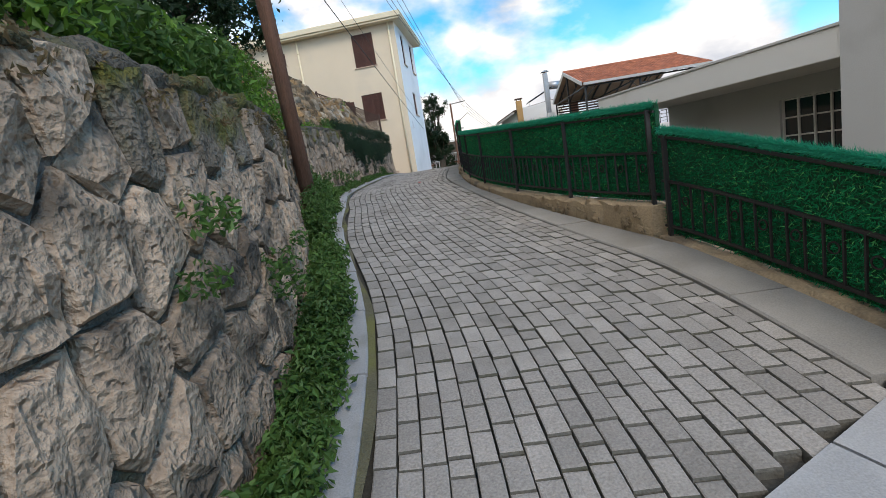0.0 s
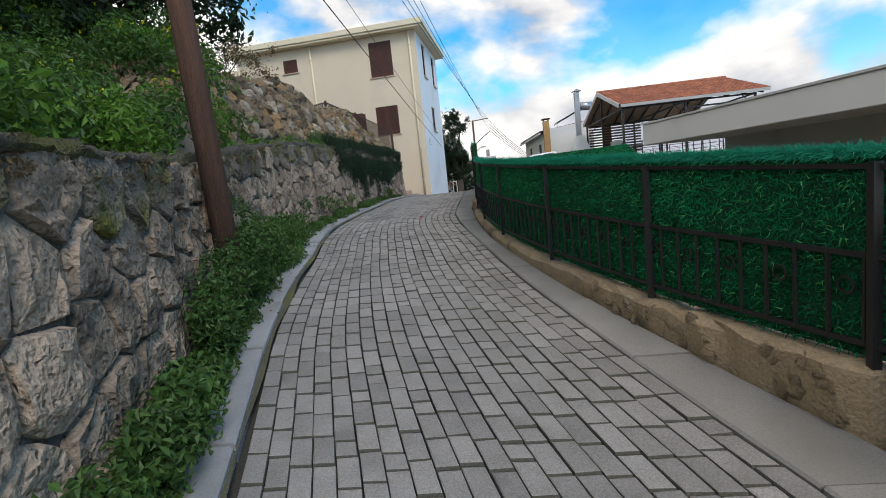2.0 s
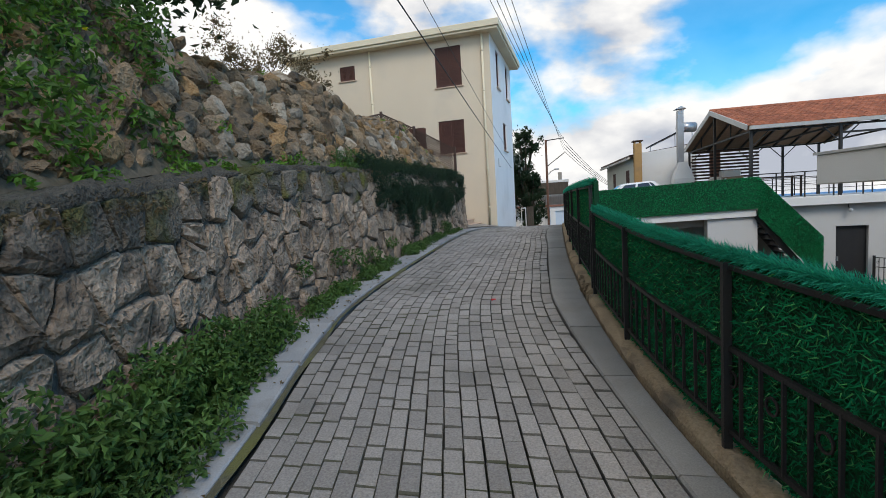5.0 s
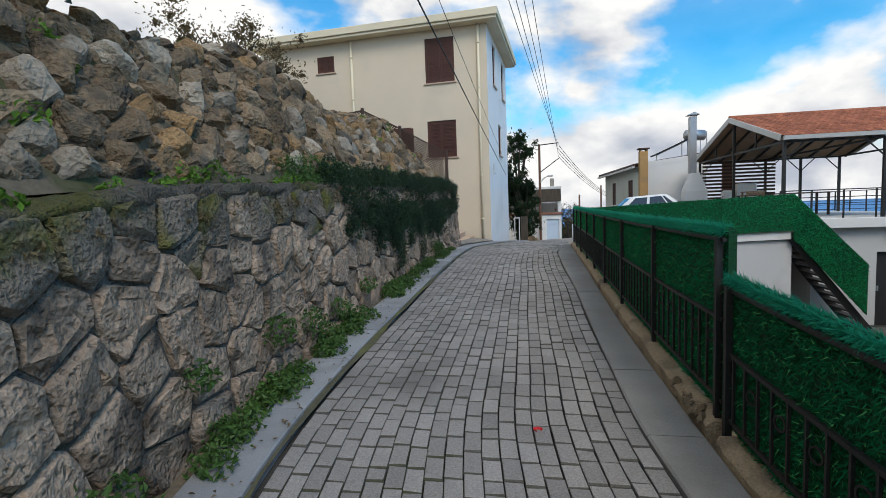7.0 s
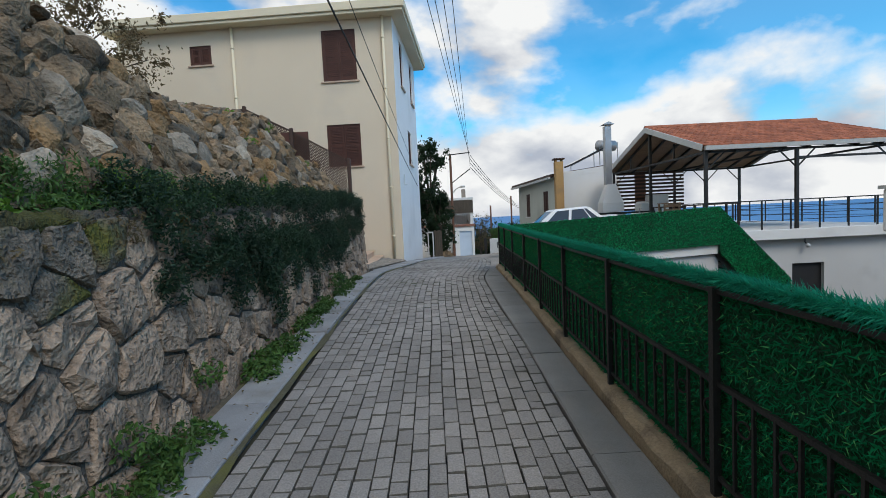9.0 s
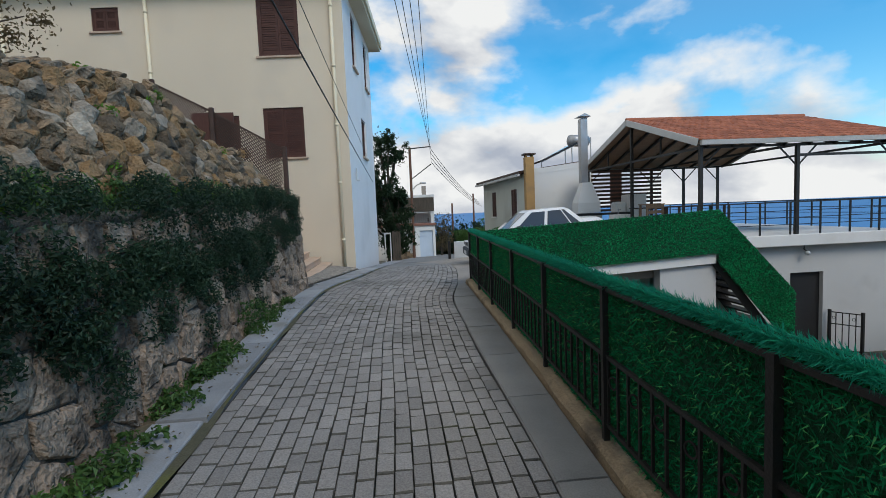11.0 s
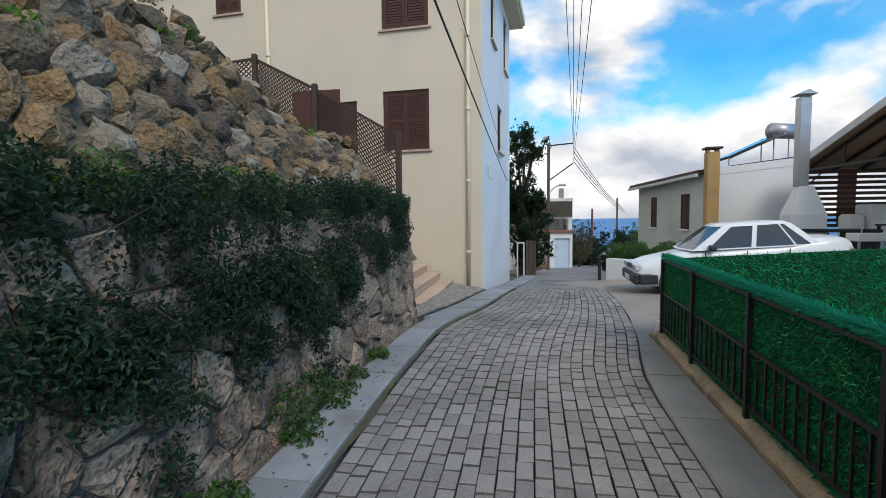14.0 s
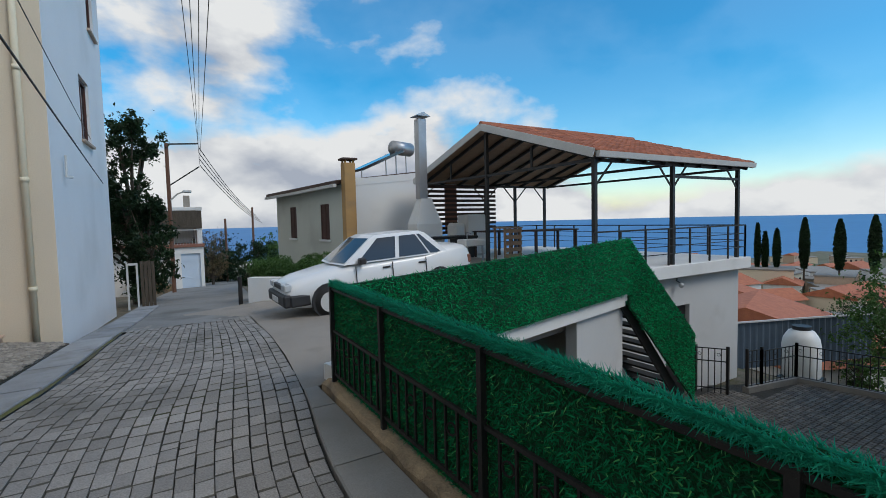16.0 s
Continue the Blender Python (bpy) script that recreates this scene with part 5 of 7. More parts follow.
# ---------------- pale green cottage with ochre chimney ----------------
cot = thing("cottage", (3.9, 31, 1.4), "pale green rendered cottage with shuttered windows and low tiled roof", "house")
bm = holed_wall(0.0, 6.2, -0.8, 2.95, 0.25, [(1.15, 1.85, 1.25, 2.40), (4.05, 4.70, 1.25, 2.40)], "y", 0.0, -1)
wall_c = part("wall", bm, M_GREENISH, cot, "pale green west wall", True)
wall_c.rotation_euler = (0, 0, radians(5.2))
for a, b in ((1.15, 1.85), (4.05, 4.70)):
    w = part("window", boxes((0.06, 0.12, a, b, 1.25, 2.40)), M_SHUTTER, cot, "closed brown louvred shutters", True)
    w.rotation_euler = (0, 0, radians(5.2))
    for lo, hi in ((a, (a + b) / 2 - 0.005), ((a + b) / 2 + 0.005, b)):
        bm = bmesh.new()
        for z in np.arange(1.3, 2.36, 0.07):
            box(bm, 0.02, 0.055, lo + 0.03, hi - 0.03, z, z + 0.05)
        box(bm, 0.012, 0.058, lo, lo + 0.03, 1.25, 2.4)
        box(bm, 0.012, 0.058, hi - 0.03, hi, 1.25, 2.4)
        part("shutter", bm, M_SHUTTER, w, "", True)
    part("sill", boxes((-0.06, 0.1, a - 0.06, b + 0.06, 1.19, 1.248)), M_WHITE, w, "", True)
part("wall", boxes((4.16, 6.6, 31.0, 31.2, 0.4, 4.55)), M_WHITE, cot, "white south wall")
bm = bmesh.new()
prism(bm, [(4.16, 30.99, 4.5), (6.6, 30.99, 4.78), (6.6, 30.99, 4.55), (4.16, 30.99, 4.3)], Vector((0, 0.23, 0)))
part("parapet", bm, M_WHITE, cot)
part("wall", boxes((6.35, 6.6, 31.21, 37.2, 0.4, 4.5)), M_WHITE, cot)
part("wall", boxes((3.5, 6.34, 37.0, 37.2, 0.4, 4.3)), M_GREENISH, cot)
bm = bmesh.new()
prism(bm, [(3.62, 31.0, 4.33), (3.02, 37.5, 4.26), (6.7, 37.5, 4.75), (6.7, 31.2, 4.72)], Vector((0, 0, 0.12)))
part("roof", bm, M_SLAT, cot, "dark weathered tile roof edge")
bm = bmesh.new()
sweep(bm, [(3.60, 30.98, 4.30), (3.30, 34.2, 4.25), (3.0, 37.5, 4.22)], 0.1, 0.09)
part("gutter", bm, M_GREYPAINT, cot)
och = thing("chimney", (4.0, 30.85, 1.4), "square ochre painted chimney with a flat cap", "chimney")
part("shaft", boxes((3.80, 4.14, 30.68, 30.985, 1.2, 4.95), bevel=0.012), M_ORANGE, och)
part("cap", boxes((3.74, 4.20, 30.62, 31.04, 5.03, 5.09), bevel=0.01), M_SLAT, och)
for sx, sy in ((3.82, 30.7), (4.07, 30.7), (3.82, 30.92), (4.07, 30.92)):
    part("cap_leg", boxes((sx, sx + 0.05, sy, sy + 0.05, 4.95, 5.03)), M_ORANGE, och)
solar = thing("solar_water_heater", (5.6, 32.4, 4.7), "solar water heater with round tank and sloping panel", "water heater")
bm = bmesh.new()
rod(bm, (6.15, 32.2, 5.72), (6.95, 32.5, 5.72), 0.24, 16)
part("tank", bm, M_METALGREY, solar, "round steel tank", flat=False)
bm = bmesh.new()
prism(bm, [(4.7, 31.5, 4.82), (4.7, 32.6, 4.82), (6.2, 32.6, 5.5), (6.2, 31.5, 5.5)], Vector((-0.03, 0, 0.07)))
part("panel", bm, M_CARGLASS, solar, "dark glazed collector")
for a, b in (((6.1, 31.9, 4.6), (6.1, 31.9, 5.55)), ((6.9, 31.9, 4.6), (6.9, 31.9, 5.8)), ((6.1, 32.7, 4.6), (6.1, 32.7, 5.55)), ((6.9, 32.7, 4.6), (6.9, 32.7, 5.8)), ((4.7, 31.55, 4.82), (6.25, 31.55, 5.52)), ((4.7, 31.55, 4.6), (4.7, 31.55, 4.85))):
    bm = bmesh.new()
    rod(bm, a, b, 0.02, 6)
    part("frame_bar", bm, M_METALGREY, solar)

# ---------------- low white house beside the lane ----------------
lowh = thing("low_house", (4.70, 16.7, -1.70), "low white house with a broad flat roof and barred window", "house", turn=-71.7)
# own x runs south along the eaves, own y runs east
part("roof", boxes((0, 5.895, 0, 8.0, 3.22, 3.66), bevel=0.012), M_WHITE, lowh, "flat roof slab with grey fascia", True)
part("roof_edge", boxes((-0.03, 5.89, -0.03, 8.0, 3.662, 3.70)), M_GREYPAINT, lowh, "", True)
part("wall", holed_wall(0.25, 5.89, -0.3, 3.22, 0.25, [(3.35, 4.65, 1.75, 2.85), (0.7, 1.5, -0.3, 2.45)], "x", 1.9, -1), M_WHITE_SHADED, lowh, "white painted wall", True)
part("wall", boxes((0.25, 0.5, 2.16, 7.9, -0.3, 3.22)), M_WHITE_SHADED, lowh, "", True)
w = part("window", boxes((3.35, 4.65, 2.00, 2.04, 1.75, 2.85)), M_GLASS, lowh, "window with white glazing bars", True)
for i in range(5):
    x = 3.35 + i * 0.3163
    part("glazing_bar", boxes((x, x + 0.035, 1.96, 2.00, 1.75, 2.85)), M_WHITE, w, "", True)
for i in range(4):
    z = 1.75 + i * 0.355
    part("glazing_bar", boxes((3.35, 4.65, 1.965, 1.995, z, z + 0.03)), M_WHITE, w, "", True)
part("door", boxes((0.7, 1.5, 2.00, 2.05, -0.3, 2.45)), M_SHUTTER, lowh, "dark brown door", True)
lowh.scale = (1.28, 1.28, 1.28)
part("tower_wall", boxes((5.9, 11.5, -0.05, 6.0, -0.3, 8.0)), M_WHITE_SHADED, lowh, "taller white block", True)

# ---------------- car ----------------
CAR_L, CAR_W = 4.15, 1.62
car = thing("car", (0.85, 26.1, 1.50), "white four-door saloon car with black bumpers, parked nose to the lane", "car", turn=0.0)
# own x from the nose to the tail


def car_section(x):
    """Half width at sill, waist; height of sill, waist and bonnet line at a distance from the nose."""
    hw = CAR_W / 2 * float(np.interp(x, [0, 0.15, 0.6, 1.5, 3.2, 3.9, 4.15], [0.78, 0.88, 0.97, 1.0, 1.0, 0.96, 0.88]))
    sill = float(np.interp(x, [0, 0.4, 3.7, 4.15], [0.27, 0.21, 0.21, 0.32]))
    deck_ = float(np.interp(x, [0, 0.06, 0.4, 1.15, 1.3, 3.1, 3.35, 4.05, 4.15], [0.55, 0.66, 0.76, 0.88, 0.90, 0.95, 1.02, 1.03, 0.92]))
    return hw, sill, deck_


bm = bmesh.new()
rings = []
for x in (0.0, 0.06, 0.2, 0.4, 0.7, 1.0, 1.25, 1.5, 2.0, 2.5, 3.0, 3.35, 3.7, 4.0, 4.1, 4.15):
    hw, sill, dk = car_section(x)
    prof = [(-hw * 0.9, sill), (-hw, sill + 0.10), (-hw, (sill + dk) / 2 + 0.03), (-hw * 0.975, dk - 0.10), (-hw * 0.90, dk - 0.02), (-hw * 0.45, dk + 0.015), (hw * 0.45, dk + 0.015), (hw * 0.90, dk - 0.02), (hw * 0.975, dk - 0.10), (hw, (sill + dk) / 2 + 0.03), (hw, sill + 0.10), (hw * 0.9, sill)]
    rings.append([bm.verts.new((x, p, z)) for p, z in prof])
for a, b in zip(rings, rings[1:]):
    for k in range(len(a)):
        bm.faces.new((a[k], a[(k + 1) % len(a)], b[(k + 1) % len(a)], b[k]))
bm.faces.new(rings[0])
bm.faces.new(rings[-1][::-1])
body = part("body", bm, M_CARWHITE, car, "white painted body", True, False)
# cabin: pillars and roof as one shell, glass panes set in


def cab(x_low, x_high, up):
    zb, zt = 0.91, 1.41
    z = zb + (zt - zb) * up
    hw = CAR_W / 2 * (0.955 - 0.20 * up)
    return x_low + (x_high - x_low) * up, hw, z


bm = bmesh.new()
lev = [0.0, 0.5, 0.88, 1.0]
rows_ = []
for up in lev:
    xa, hw, z = cab(1.14, 1.86, up)
    xb, _, _ = cab(3.56, 3.02, up)
    k = 0.06 if up == 1.0 else 0.0
    hw -= k
    rows_.append([bm.verts.new(p) for p in ((xa + k, -hw, z), (xb - k, -hw, z), (xb - k + 0.05 * (1 - up), 0, z), (xb - k, hw, z), (xa + k, hw, z), (xa + k - 0.08, 0, z))])
for a, b in zip(rows_, rows_[1:]):
    for k in range(6):
        bm.faces.new((a[k], a[(k + 1) % 6], b[(k + 1) % 6], b[k]))
top_v = rows_[-1]
bm.faces.new((top_v[0], top_v[1], top_v[2], top_v[5]))
bm.faces.new((top_v[5], top_v[2], top_v[3], top_v[4]))
part("cabin", bm, M_CARWHITE, car, "white roof and pillars", True)


def side_pane(a, b, c, d, sgn, parent, name="side_window"):
    """A pane on the cabin's side between low (a, b) and high (c, d) fractions of length."""
    bm = bmesh.new()
    pts = []
    for frac, up in ((a, 0.06), (b, 0.06), (d, 0.88), (c, 0.88)):
        xa, hw, z = cab(1.14, 1.86, up)
        xb, _, _ = cab(3.56, 3.02, up)
        pts.append((xa + (xb - xa) * frac, sgn * (hw + 0.004), z))
    prism(bm, pts, Vector((0, sgn * 0.006, 0)))
    return part(name, bm, M_CARGLASS, parent, "", True)


for sgn in (-1, 1):
    side_pane(0.11, 0.46, 0.13, 0.44, sgn, car)
    side_pane(0.50, 0.80, 0.51, 0.80, sgn, car)
    side_pane(0.82, 0.93, 0.83, 0.88, sgn, car)
for xl, xh, sgn, nm in ((1.14, 1.86, -1, "windscreen"), (3.56, 3.02, 1, "rear_window")):
    bm = bmesh.new()
    pts = []
    for wy, up in ((-0.92, 0.06), (0.92, 0.06), (0.90, 0.9), (-0.90, 0.9)):
        x, hw, z = cab(xl, xh, up)
        pts.append((x + sgn * 0.012, wy * hw, z))
    x0_, x1_ = cab(xl, xh, 0.06), cab(xl, xh, 0.9)
    bulge = -0.08 if sgn < 0 else 0.05 * 0.5
    vs = [bm.verts.new(p) for p in pts]
    ml = bm.verts.new((pts[0][0] + bulge, 0, pts[0][2]))
    mh = bm.verts.new((pts[2][0] + bulge, 0, pts[2][2]))
    bm.faces.new((vs[0], ml, mh, vs[3]))
    bm.faces.new((ml, vs[1], vs[2], mh))
    ob = part(nm, bm, M_CARGLASS, car, "", True)
for x in (0.78, 3.28):
    for sgn in (-1, 1):
        hw = CAR_W / 2
        arch = bmesh.new()
        rod(arch, (x, sgn * (hw - 0.10), 0.30), (x, sgn * (hw + 0.002), 0.30), 0.335, 20)
        part("wheel_arch", arch, M_PLASTIC, car, "dark wheel arch", True)
        bm = bmesh.new()
        rod(bm, (x, sgn * (hw - 0.16), 0.285), (x, sgn * (hw + 0.012), 0.285), 0.285, 22)
        wh = part("wheel", bm, M_RUBBER, car, "black tyre", True, False)
        bm = bmesh.new()
        rod(bm, (x, sgn * (hw + 0.002), 0.285), (x, sgn * (hw + 0.022), 0.285), 0.185, 18)
        for k in range(8):
            an = k * math.pi / 4
            rod(bm, (x + 0.12 * math.cos(an), sgn * (hw + 0.02), 0.285 + 0.12 * math.sin(an)), (x + 0.12 * math.cos(an), sgn * (hw + 0.028), 0.285 + 0.12 * math.sin(an)), 0.03, 8)
        part("rim", bm, M_GREYPAINT, wh, "grey hubcap", True)
for x0_, x1_, y_ in ((-0.07, 0.10, 0.72), (4.07, 4.20, 0.74)):
    part("bumper", boxes((x0_, x1_, -y_, y_, 0.27, 0.50), bevel=0.035), M_PLASTIC, car, "black plastic bumper", True)
for sgn in (-1, 1):
    part("bumper_side", boxes((0.05, 0.45, sgn * 0.70 - 0.06, sgn * 0.70 + 0.06, 0.27, 0.48), bevel=0.03), M_PLASTIC, car, "", True)
    part("headlight", boxes((-0.02, 0.12, sgn * 0.50 - 0.17, sgn * 0.50 + 0.17, 0.55, 0.68), bevel=0.02), M_LAMPGLASS, car, "clear headlight", True)
    part("tail_light", boxes((4.08, 4.17, sgn * 0.58 - 0.16, sgn * 0.58 + 0.16, 0.62, 0.80), bevel=0.02), M_BRICKRED, car, "red tail light", True)
    part("side_moulding", boxes((1.15, 2.9, sgn * CAR_W / 2 - 0.012, sgn * CAR_W / 2 + 0.014, 0.50, 0.56), bevel=0.005), M_PLASTIC, car, "", True)
    part("sill_trim", boxes((1.14, 2.92, sgn * CAR_W / 2 - 0.05, sgn * CAR_W / 2 + 0.004, 0.19, 0.29), bevel=0.01), M_PLASTIC, car, "", True)
    for x in (1.95, 2.78):
        part("door_handle", boxes((x, x + 0.17, sgn * CAR_W / 2 - 0.01, sgn * CAR_W / 2 + 0.022, 0.76, 0.795), bevel=0.008), M_PLASTIC, car, "black door handle", True)
    for x in (1.36, 2.16, 2.95):
        part("door_gap", boxes((x, x + 0.012, sgn * CAR_W / 2 - 0.02, sgn * CAR_W / 2 + 0.0025, 0.26, 0.87)), M_DARKVOID, car, "", True)
    part("mirror", boxes((1.42, 1.56, sgn * 0.78, sgn * 0.95, 0.90, 1.02), bevel=0.025), M_PLASTIC, car, "black wing mirror", True)
part("grille", boxes((-0.015, 0.05, -0.30, 0.30, 0.565, 0.655), bevel=0.008), M_PLASTIC, car, "black grille", True)
part("number_plate", boxes((-0.085, -0.07, -0.25, 0.25, 0.33, 0.43)), M_WHITE, car, "white number plate", True)
car.rotation_euler = (0, radians(-3.5), radians(-1.5))
car.location = (0.86, 26.5, 1.42)
car.scale = (0.95, 0.96, 1.0)

# ---------------- planter, hedge ----------------
planter = thing("planter", (1.3, 29.2, 1.2), "low white planter wall holding a hedge", "planter", turn=0)
bm = bmesh.new()
prism(bm, [(0.78, 29.4, 0.8), (2.6, 27.9, 0.8), (2.75, 28.1, 0.8), (0.95, 29.6, 0.8)], Vector((0, 0, 1.12)))
part("planter_wall", bm, M_WHITE, planter)
bm = bmesh.new()
prism(bm, [(0.96, 29.6, 0.8), (2.75, 28.11, 0.8), (3.4, 30.4, 0.8), (1.3, 31.4, 0.8)], Vector((0, 0, 1.0)))
part("soil", bm, M_EARTH, planter)
bm = bmesh.new()
rod(bm, (0.62, 29.5, 1.1), (0.62, 29.5, 1.95), 0.05, 10)
bol = thing("bollard", (0.62, 29.5, 1.1), "short dark metal bollard beside the planter", "bollard")
part("shaft", bm, M_BLACK, bol)

# ---------------- utility poles and cables ----------------
pole = thing("utility_pole", (-2.03, 6.3, 0.9), "leaning weathered brown timber utility pole", "utility pole")
bm = bmesh.new()
rod(bm, (-2.03, 6.3, 0.75), (-2.25, 6.28, 7.7), 0.10, 20, 0.08)
part("shaft", bm, M_POLE, pole, "", flat=False)
part("crossarm", boxes((-2.69, -1.79, 6.23, 6.33, 7.3, 7.4)), M_POLE, pole)
epole = thing("street_pole", (0.0, 41.3, 0.3), "dark steel pole with a square bracket and a street lamp", "utility pole")
bm = bmesh.new()
rod(bm, (0, 41.3, -0.4), (0, 41.3, 6.6), 0.085, 12, 0.075)
part("shaft", bm, M_POLE, epole)
bm = bmesh.new()
sweep(bm, [(0, 41.3, 6.55), (1.25, 41.1, 6.62)], 0.06, 0.06)
part("bracket_arm", bm, M_BLACK, epole)
bm = bmesh.new()
sweep(bm, [(1.25, 41.1, 6.6), (1.25, 41.1, 5.6)], 0.05, 0.05)
part("bracket_upright", bm, M_BLACK, epole)
bm = bmesh.new()
sweep(bm, [(1.25, 41.1, 5.6), (0.05, 41.3, 4.75)], 0.05, 0.05)
part("bracket_stay", bm, M_BLACK, epole)
bm = bmesh.new()
sweep(bm, [(0.05, 41.2, 4.1), (0.3, 41.0, 4.35), (0.55, 40.8, 4.45)], 0.05, 0.05)
part("lamp_arm", bm, M_GREYPAINT, epole)
part("lamp_head", boxes((0.5, 0.85, 40.7, 40.9, 4.40, 4.52), bevel=0.03), M_GREYPAINT, epole, "grey street lamp head")

epole.location += Vector((-0.22, 0.4, 0.25))


def cable(a, b, sag, r=0.012, label="black overhead cable"):
    bm = bmesh.new()
    a, b = Vector(a), Vector(b)
    pts = [a.lerp(b, t / 24) - Vector((0, 0, sag * 4 * (t / 24) * (1 - t / 24))) for t in range(25)]
    sweep(bm, pts, r * 2, r * 2)
    solid("cable", bm, M_CABLE, label, "cable", "overhead cables")


for k in range(4):
    cable((1.03, 41.5, 6.75 - 0.27 * k), (-2.64 + 0.26 * k, 6.28, 7.42), 0.25, 0.006, "black overhead cable between the utility poles")
for k in range(4):
    cable((1.05, 41.5, 6.70 - 0.26 * k), (6.5 + 0.15 * k, 58.0, 3.9 - 0.2 * k), 0.35, 0.012, "black overhead cable running on down the road")
cable((-2.0, 30.3, 4.2), (-2.27, 6.28, 5.4), 0.05, 0.007, "black service cable from pole to house")
cable((-2.1, 29.2, 5.0), (-2.29, 6.28, 6.1), 0.05, 0.004, "thin grey service cable from pole to house")

# ---------------- end of the lane ----------------
gate = thing("side_gate", (-1.4, 33.0, 1.0), "weathered grey-brown boarded gate with white frame posts", "gate")
for i in range(4):
    x = -1.42 + i * 0.09
    part("board", boxes((x, x + 0.08, 33.0, 33.04, 0.92, 2.25 - 0.02 * (i % 2))), M_BARK, gate)
for x in (-1.75, -1.52):
    part("frame_post", boxes((x, x + 0.05, 32.98, 33.03, 0.9, 2.2)), M_GREYPAINT, gate, "white metal frame post")
part("frame_top", boxes((-1.70, -1.52, 32.985, 33.025, 2.14, 2.2)), M_GREYPAINT, gate)

garage = thing("garage_house", (0, 46, 0), "white house with blue garage door, balcony and brown roof parapet", "house")
part("wall", holed_wall(-0.05, 1.45, -0.5, 2.05, 0.3, [(0.36, 1.28, -0.5, 1.72)], "x", 46.0, -1), M_WHITE, garage)
gd = part("garage_door", boxes((0.36, 1.28, 46.1, 46.14, -0.5, 1.72)), M_BLUEDOOR, garage, "pale blue panelled garage door")
for z in (-0.05, 0.4, 0.85, 1.3):
    part("panel_rib", boxes((0.38, 1.26, 46.085, 46.1, z, z + 0.02)), M_BLUEDOOR, gd)
part("wall", boxes((1.2, 1.45, 46.31, 52, -0.5, 4.2)), M_WHITE, garage)
part("wall", boxes((-6, -0.06, 46.6, 46.9, -0.5, 2.05)), M_WHITE, garage)
part("balcony_slab", boxes((-6, 1.5, 45.9, 48.5, 2.052, 2.22), bevel=0.02), M_BRICKRED, garage, "brown balcony edge")
part("wall", boxes((-6, 1.19, 48.5, 48.8, 2.22, 4.0)), M_WHITE, garage)
part("parapet", boxes((-6, 1.45, 46.2, 46.35, 3.05, 4.0)), M_BARK, garage, "brown lattice parapet")
part("roof", boxes((-6, 1.5, 46.36, 52, 4.0, 4.2), bevel=0.02), M_WHITE, garage)
part("chimney", boxes((0.7, 1.0, 47.2, 47.5, 4.2, 4.85)), M_CONCRETE, garage)
part("balcony_rail", boxes((-6, 1.48, 45.95, 45.98, 2.95, 3.0)), M_GREYPAINT, garage)
for x in np.arange(-3.0, 1.48, 0.14):
    part("baluster", boxes((x, x + 0.02, 45.955, 45.975, 2.22, 2.95)), M_GREYPAINT, garage)
gst = thing("garden_steps", (-0.8, 45.0, 0.1), "outdoor steps of rough brown stone with a pale rail", "steps")
for i in range(7):
    part("step", boxes((-0.15 - 0.22 * (i + 1), -0.15 - 0.22 * i, 45.2, 46.2, -0.3, 0.15 + 0.17 * i)), M_ROCK, gst)
bm = bmesh.new()
sweep(bm, [(-0.1, 45.15, 1.0), (-1.7, 45.15, 2.2)], 0.04, 0.04)
part("handrail", bm, M_GREYPAINT, gst)
for i in range(10):
    x = -0.15 - 0.16 * i
    part("baluster", boxes((x - 0.01, x + 0.01, 45.14, 45.16, 0.1 + 0.12 * i, 1.02 + 0.12 * i)), M_GREYPAINT, gst)

# ---------------- yard below the fence ----------------
yard_bm = bmesh.new()
strip(yard_bm, [[(0.4, 14, YARD - 0.02), (12.4, 14, YARD - 0.02)], [(0.4, 20.2, YARD - 0.02), (12.35, 20.2, YARD - 0.02)], [(0.4, 22.4, YARD - 0.02), (12.1, 22.4, YARD - 0.02)], [(0.4, 23.6, YARD - 0.02), (10.2, 23.5, YARD - 0.02)]])
yard = solid("yard_floor", yard_bm, M_JOINT, "yard paved with grey-brown concrete blocks", "yard", "", "structure")
yv, yf = [], []
for i in range(70):
    for j in range(56):
        x, y = 5.2 + i * 0.115 + (j % 2) * 0.05, 16.8 + j * 0.115
        if x > 12.3 or (y > 22.3 and x > 10.2):
            continue
        k = len(yv)
        h = YARD + rng.uniform(-0.004, 0.004)
        yv += [(x, y, h - 0.02), (x + 0.105, y, h - 0.02), (x + 0.105, y + 0.105, h - 0.02), (x, y + 0.105, h - 0.02), (x + 0.006, y + 0.006, h), (x + 0.099, y + 0.006, h), (x + 0.099, y + 0.099, h), (x + 0.006, y + 0.099, h)]
        yf += [(k + 4, k + 5, k + 6, k + 7)] + [(k + a, k + (a + 1) % 4, k + 4 + (a + 1) % 4, k + 4 + a) for a in range(4)]
flock("block_field", yv, yf, M_YARD_SHADED, "square concrete blocks", "blocks", yard)
yk = thing("yard_kerb", (11, 22.6, YARD), "low concrete kerb round the yard", "kerb", "", "structure")
KP = [(10.4, 22.75), (12.1, 22.42), (12.45, 20.4), (12.9, 17.5)]
for p, q in zip(KP, KP[1:]):
    bm = bmesh.new()
    bar(bm, (*p, YARD + 0.02), (*q, YARD + 0.02), 0.16, 0.2)
    part("kerb_stone", bm, M_SLAB, yk)


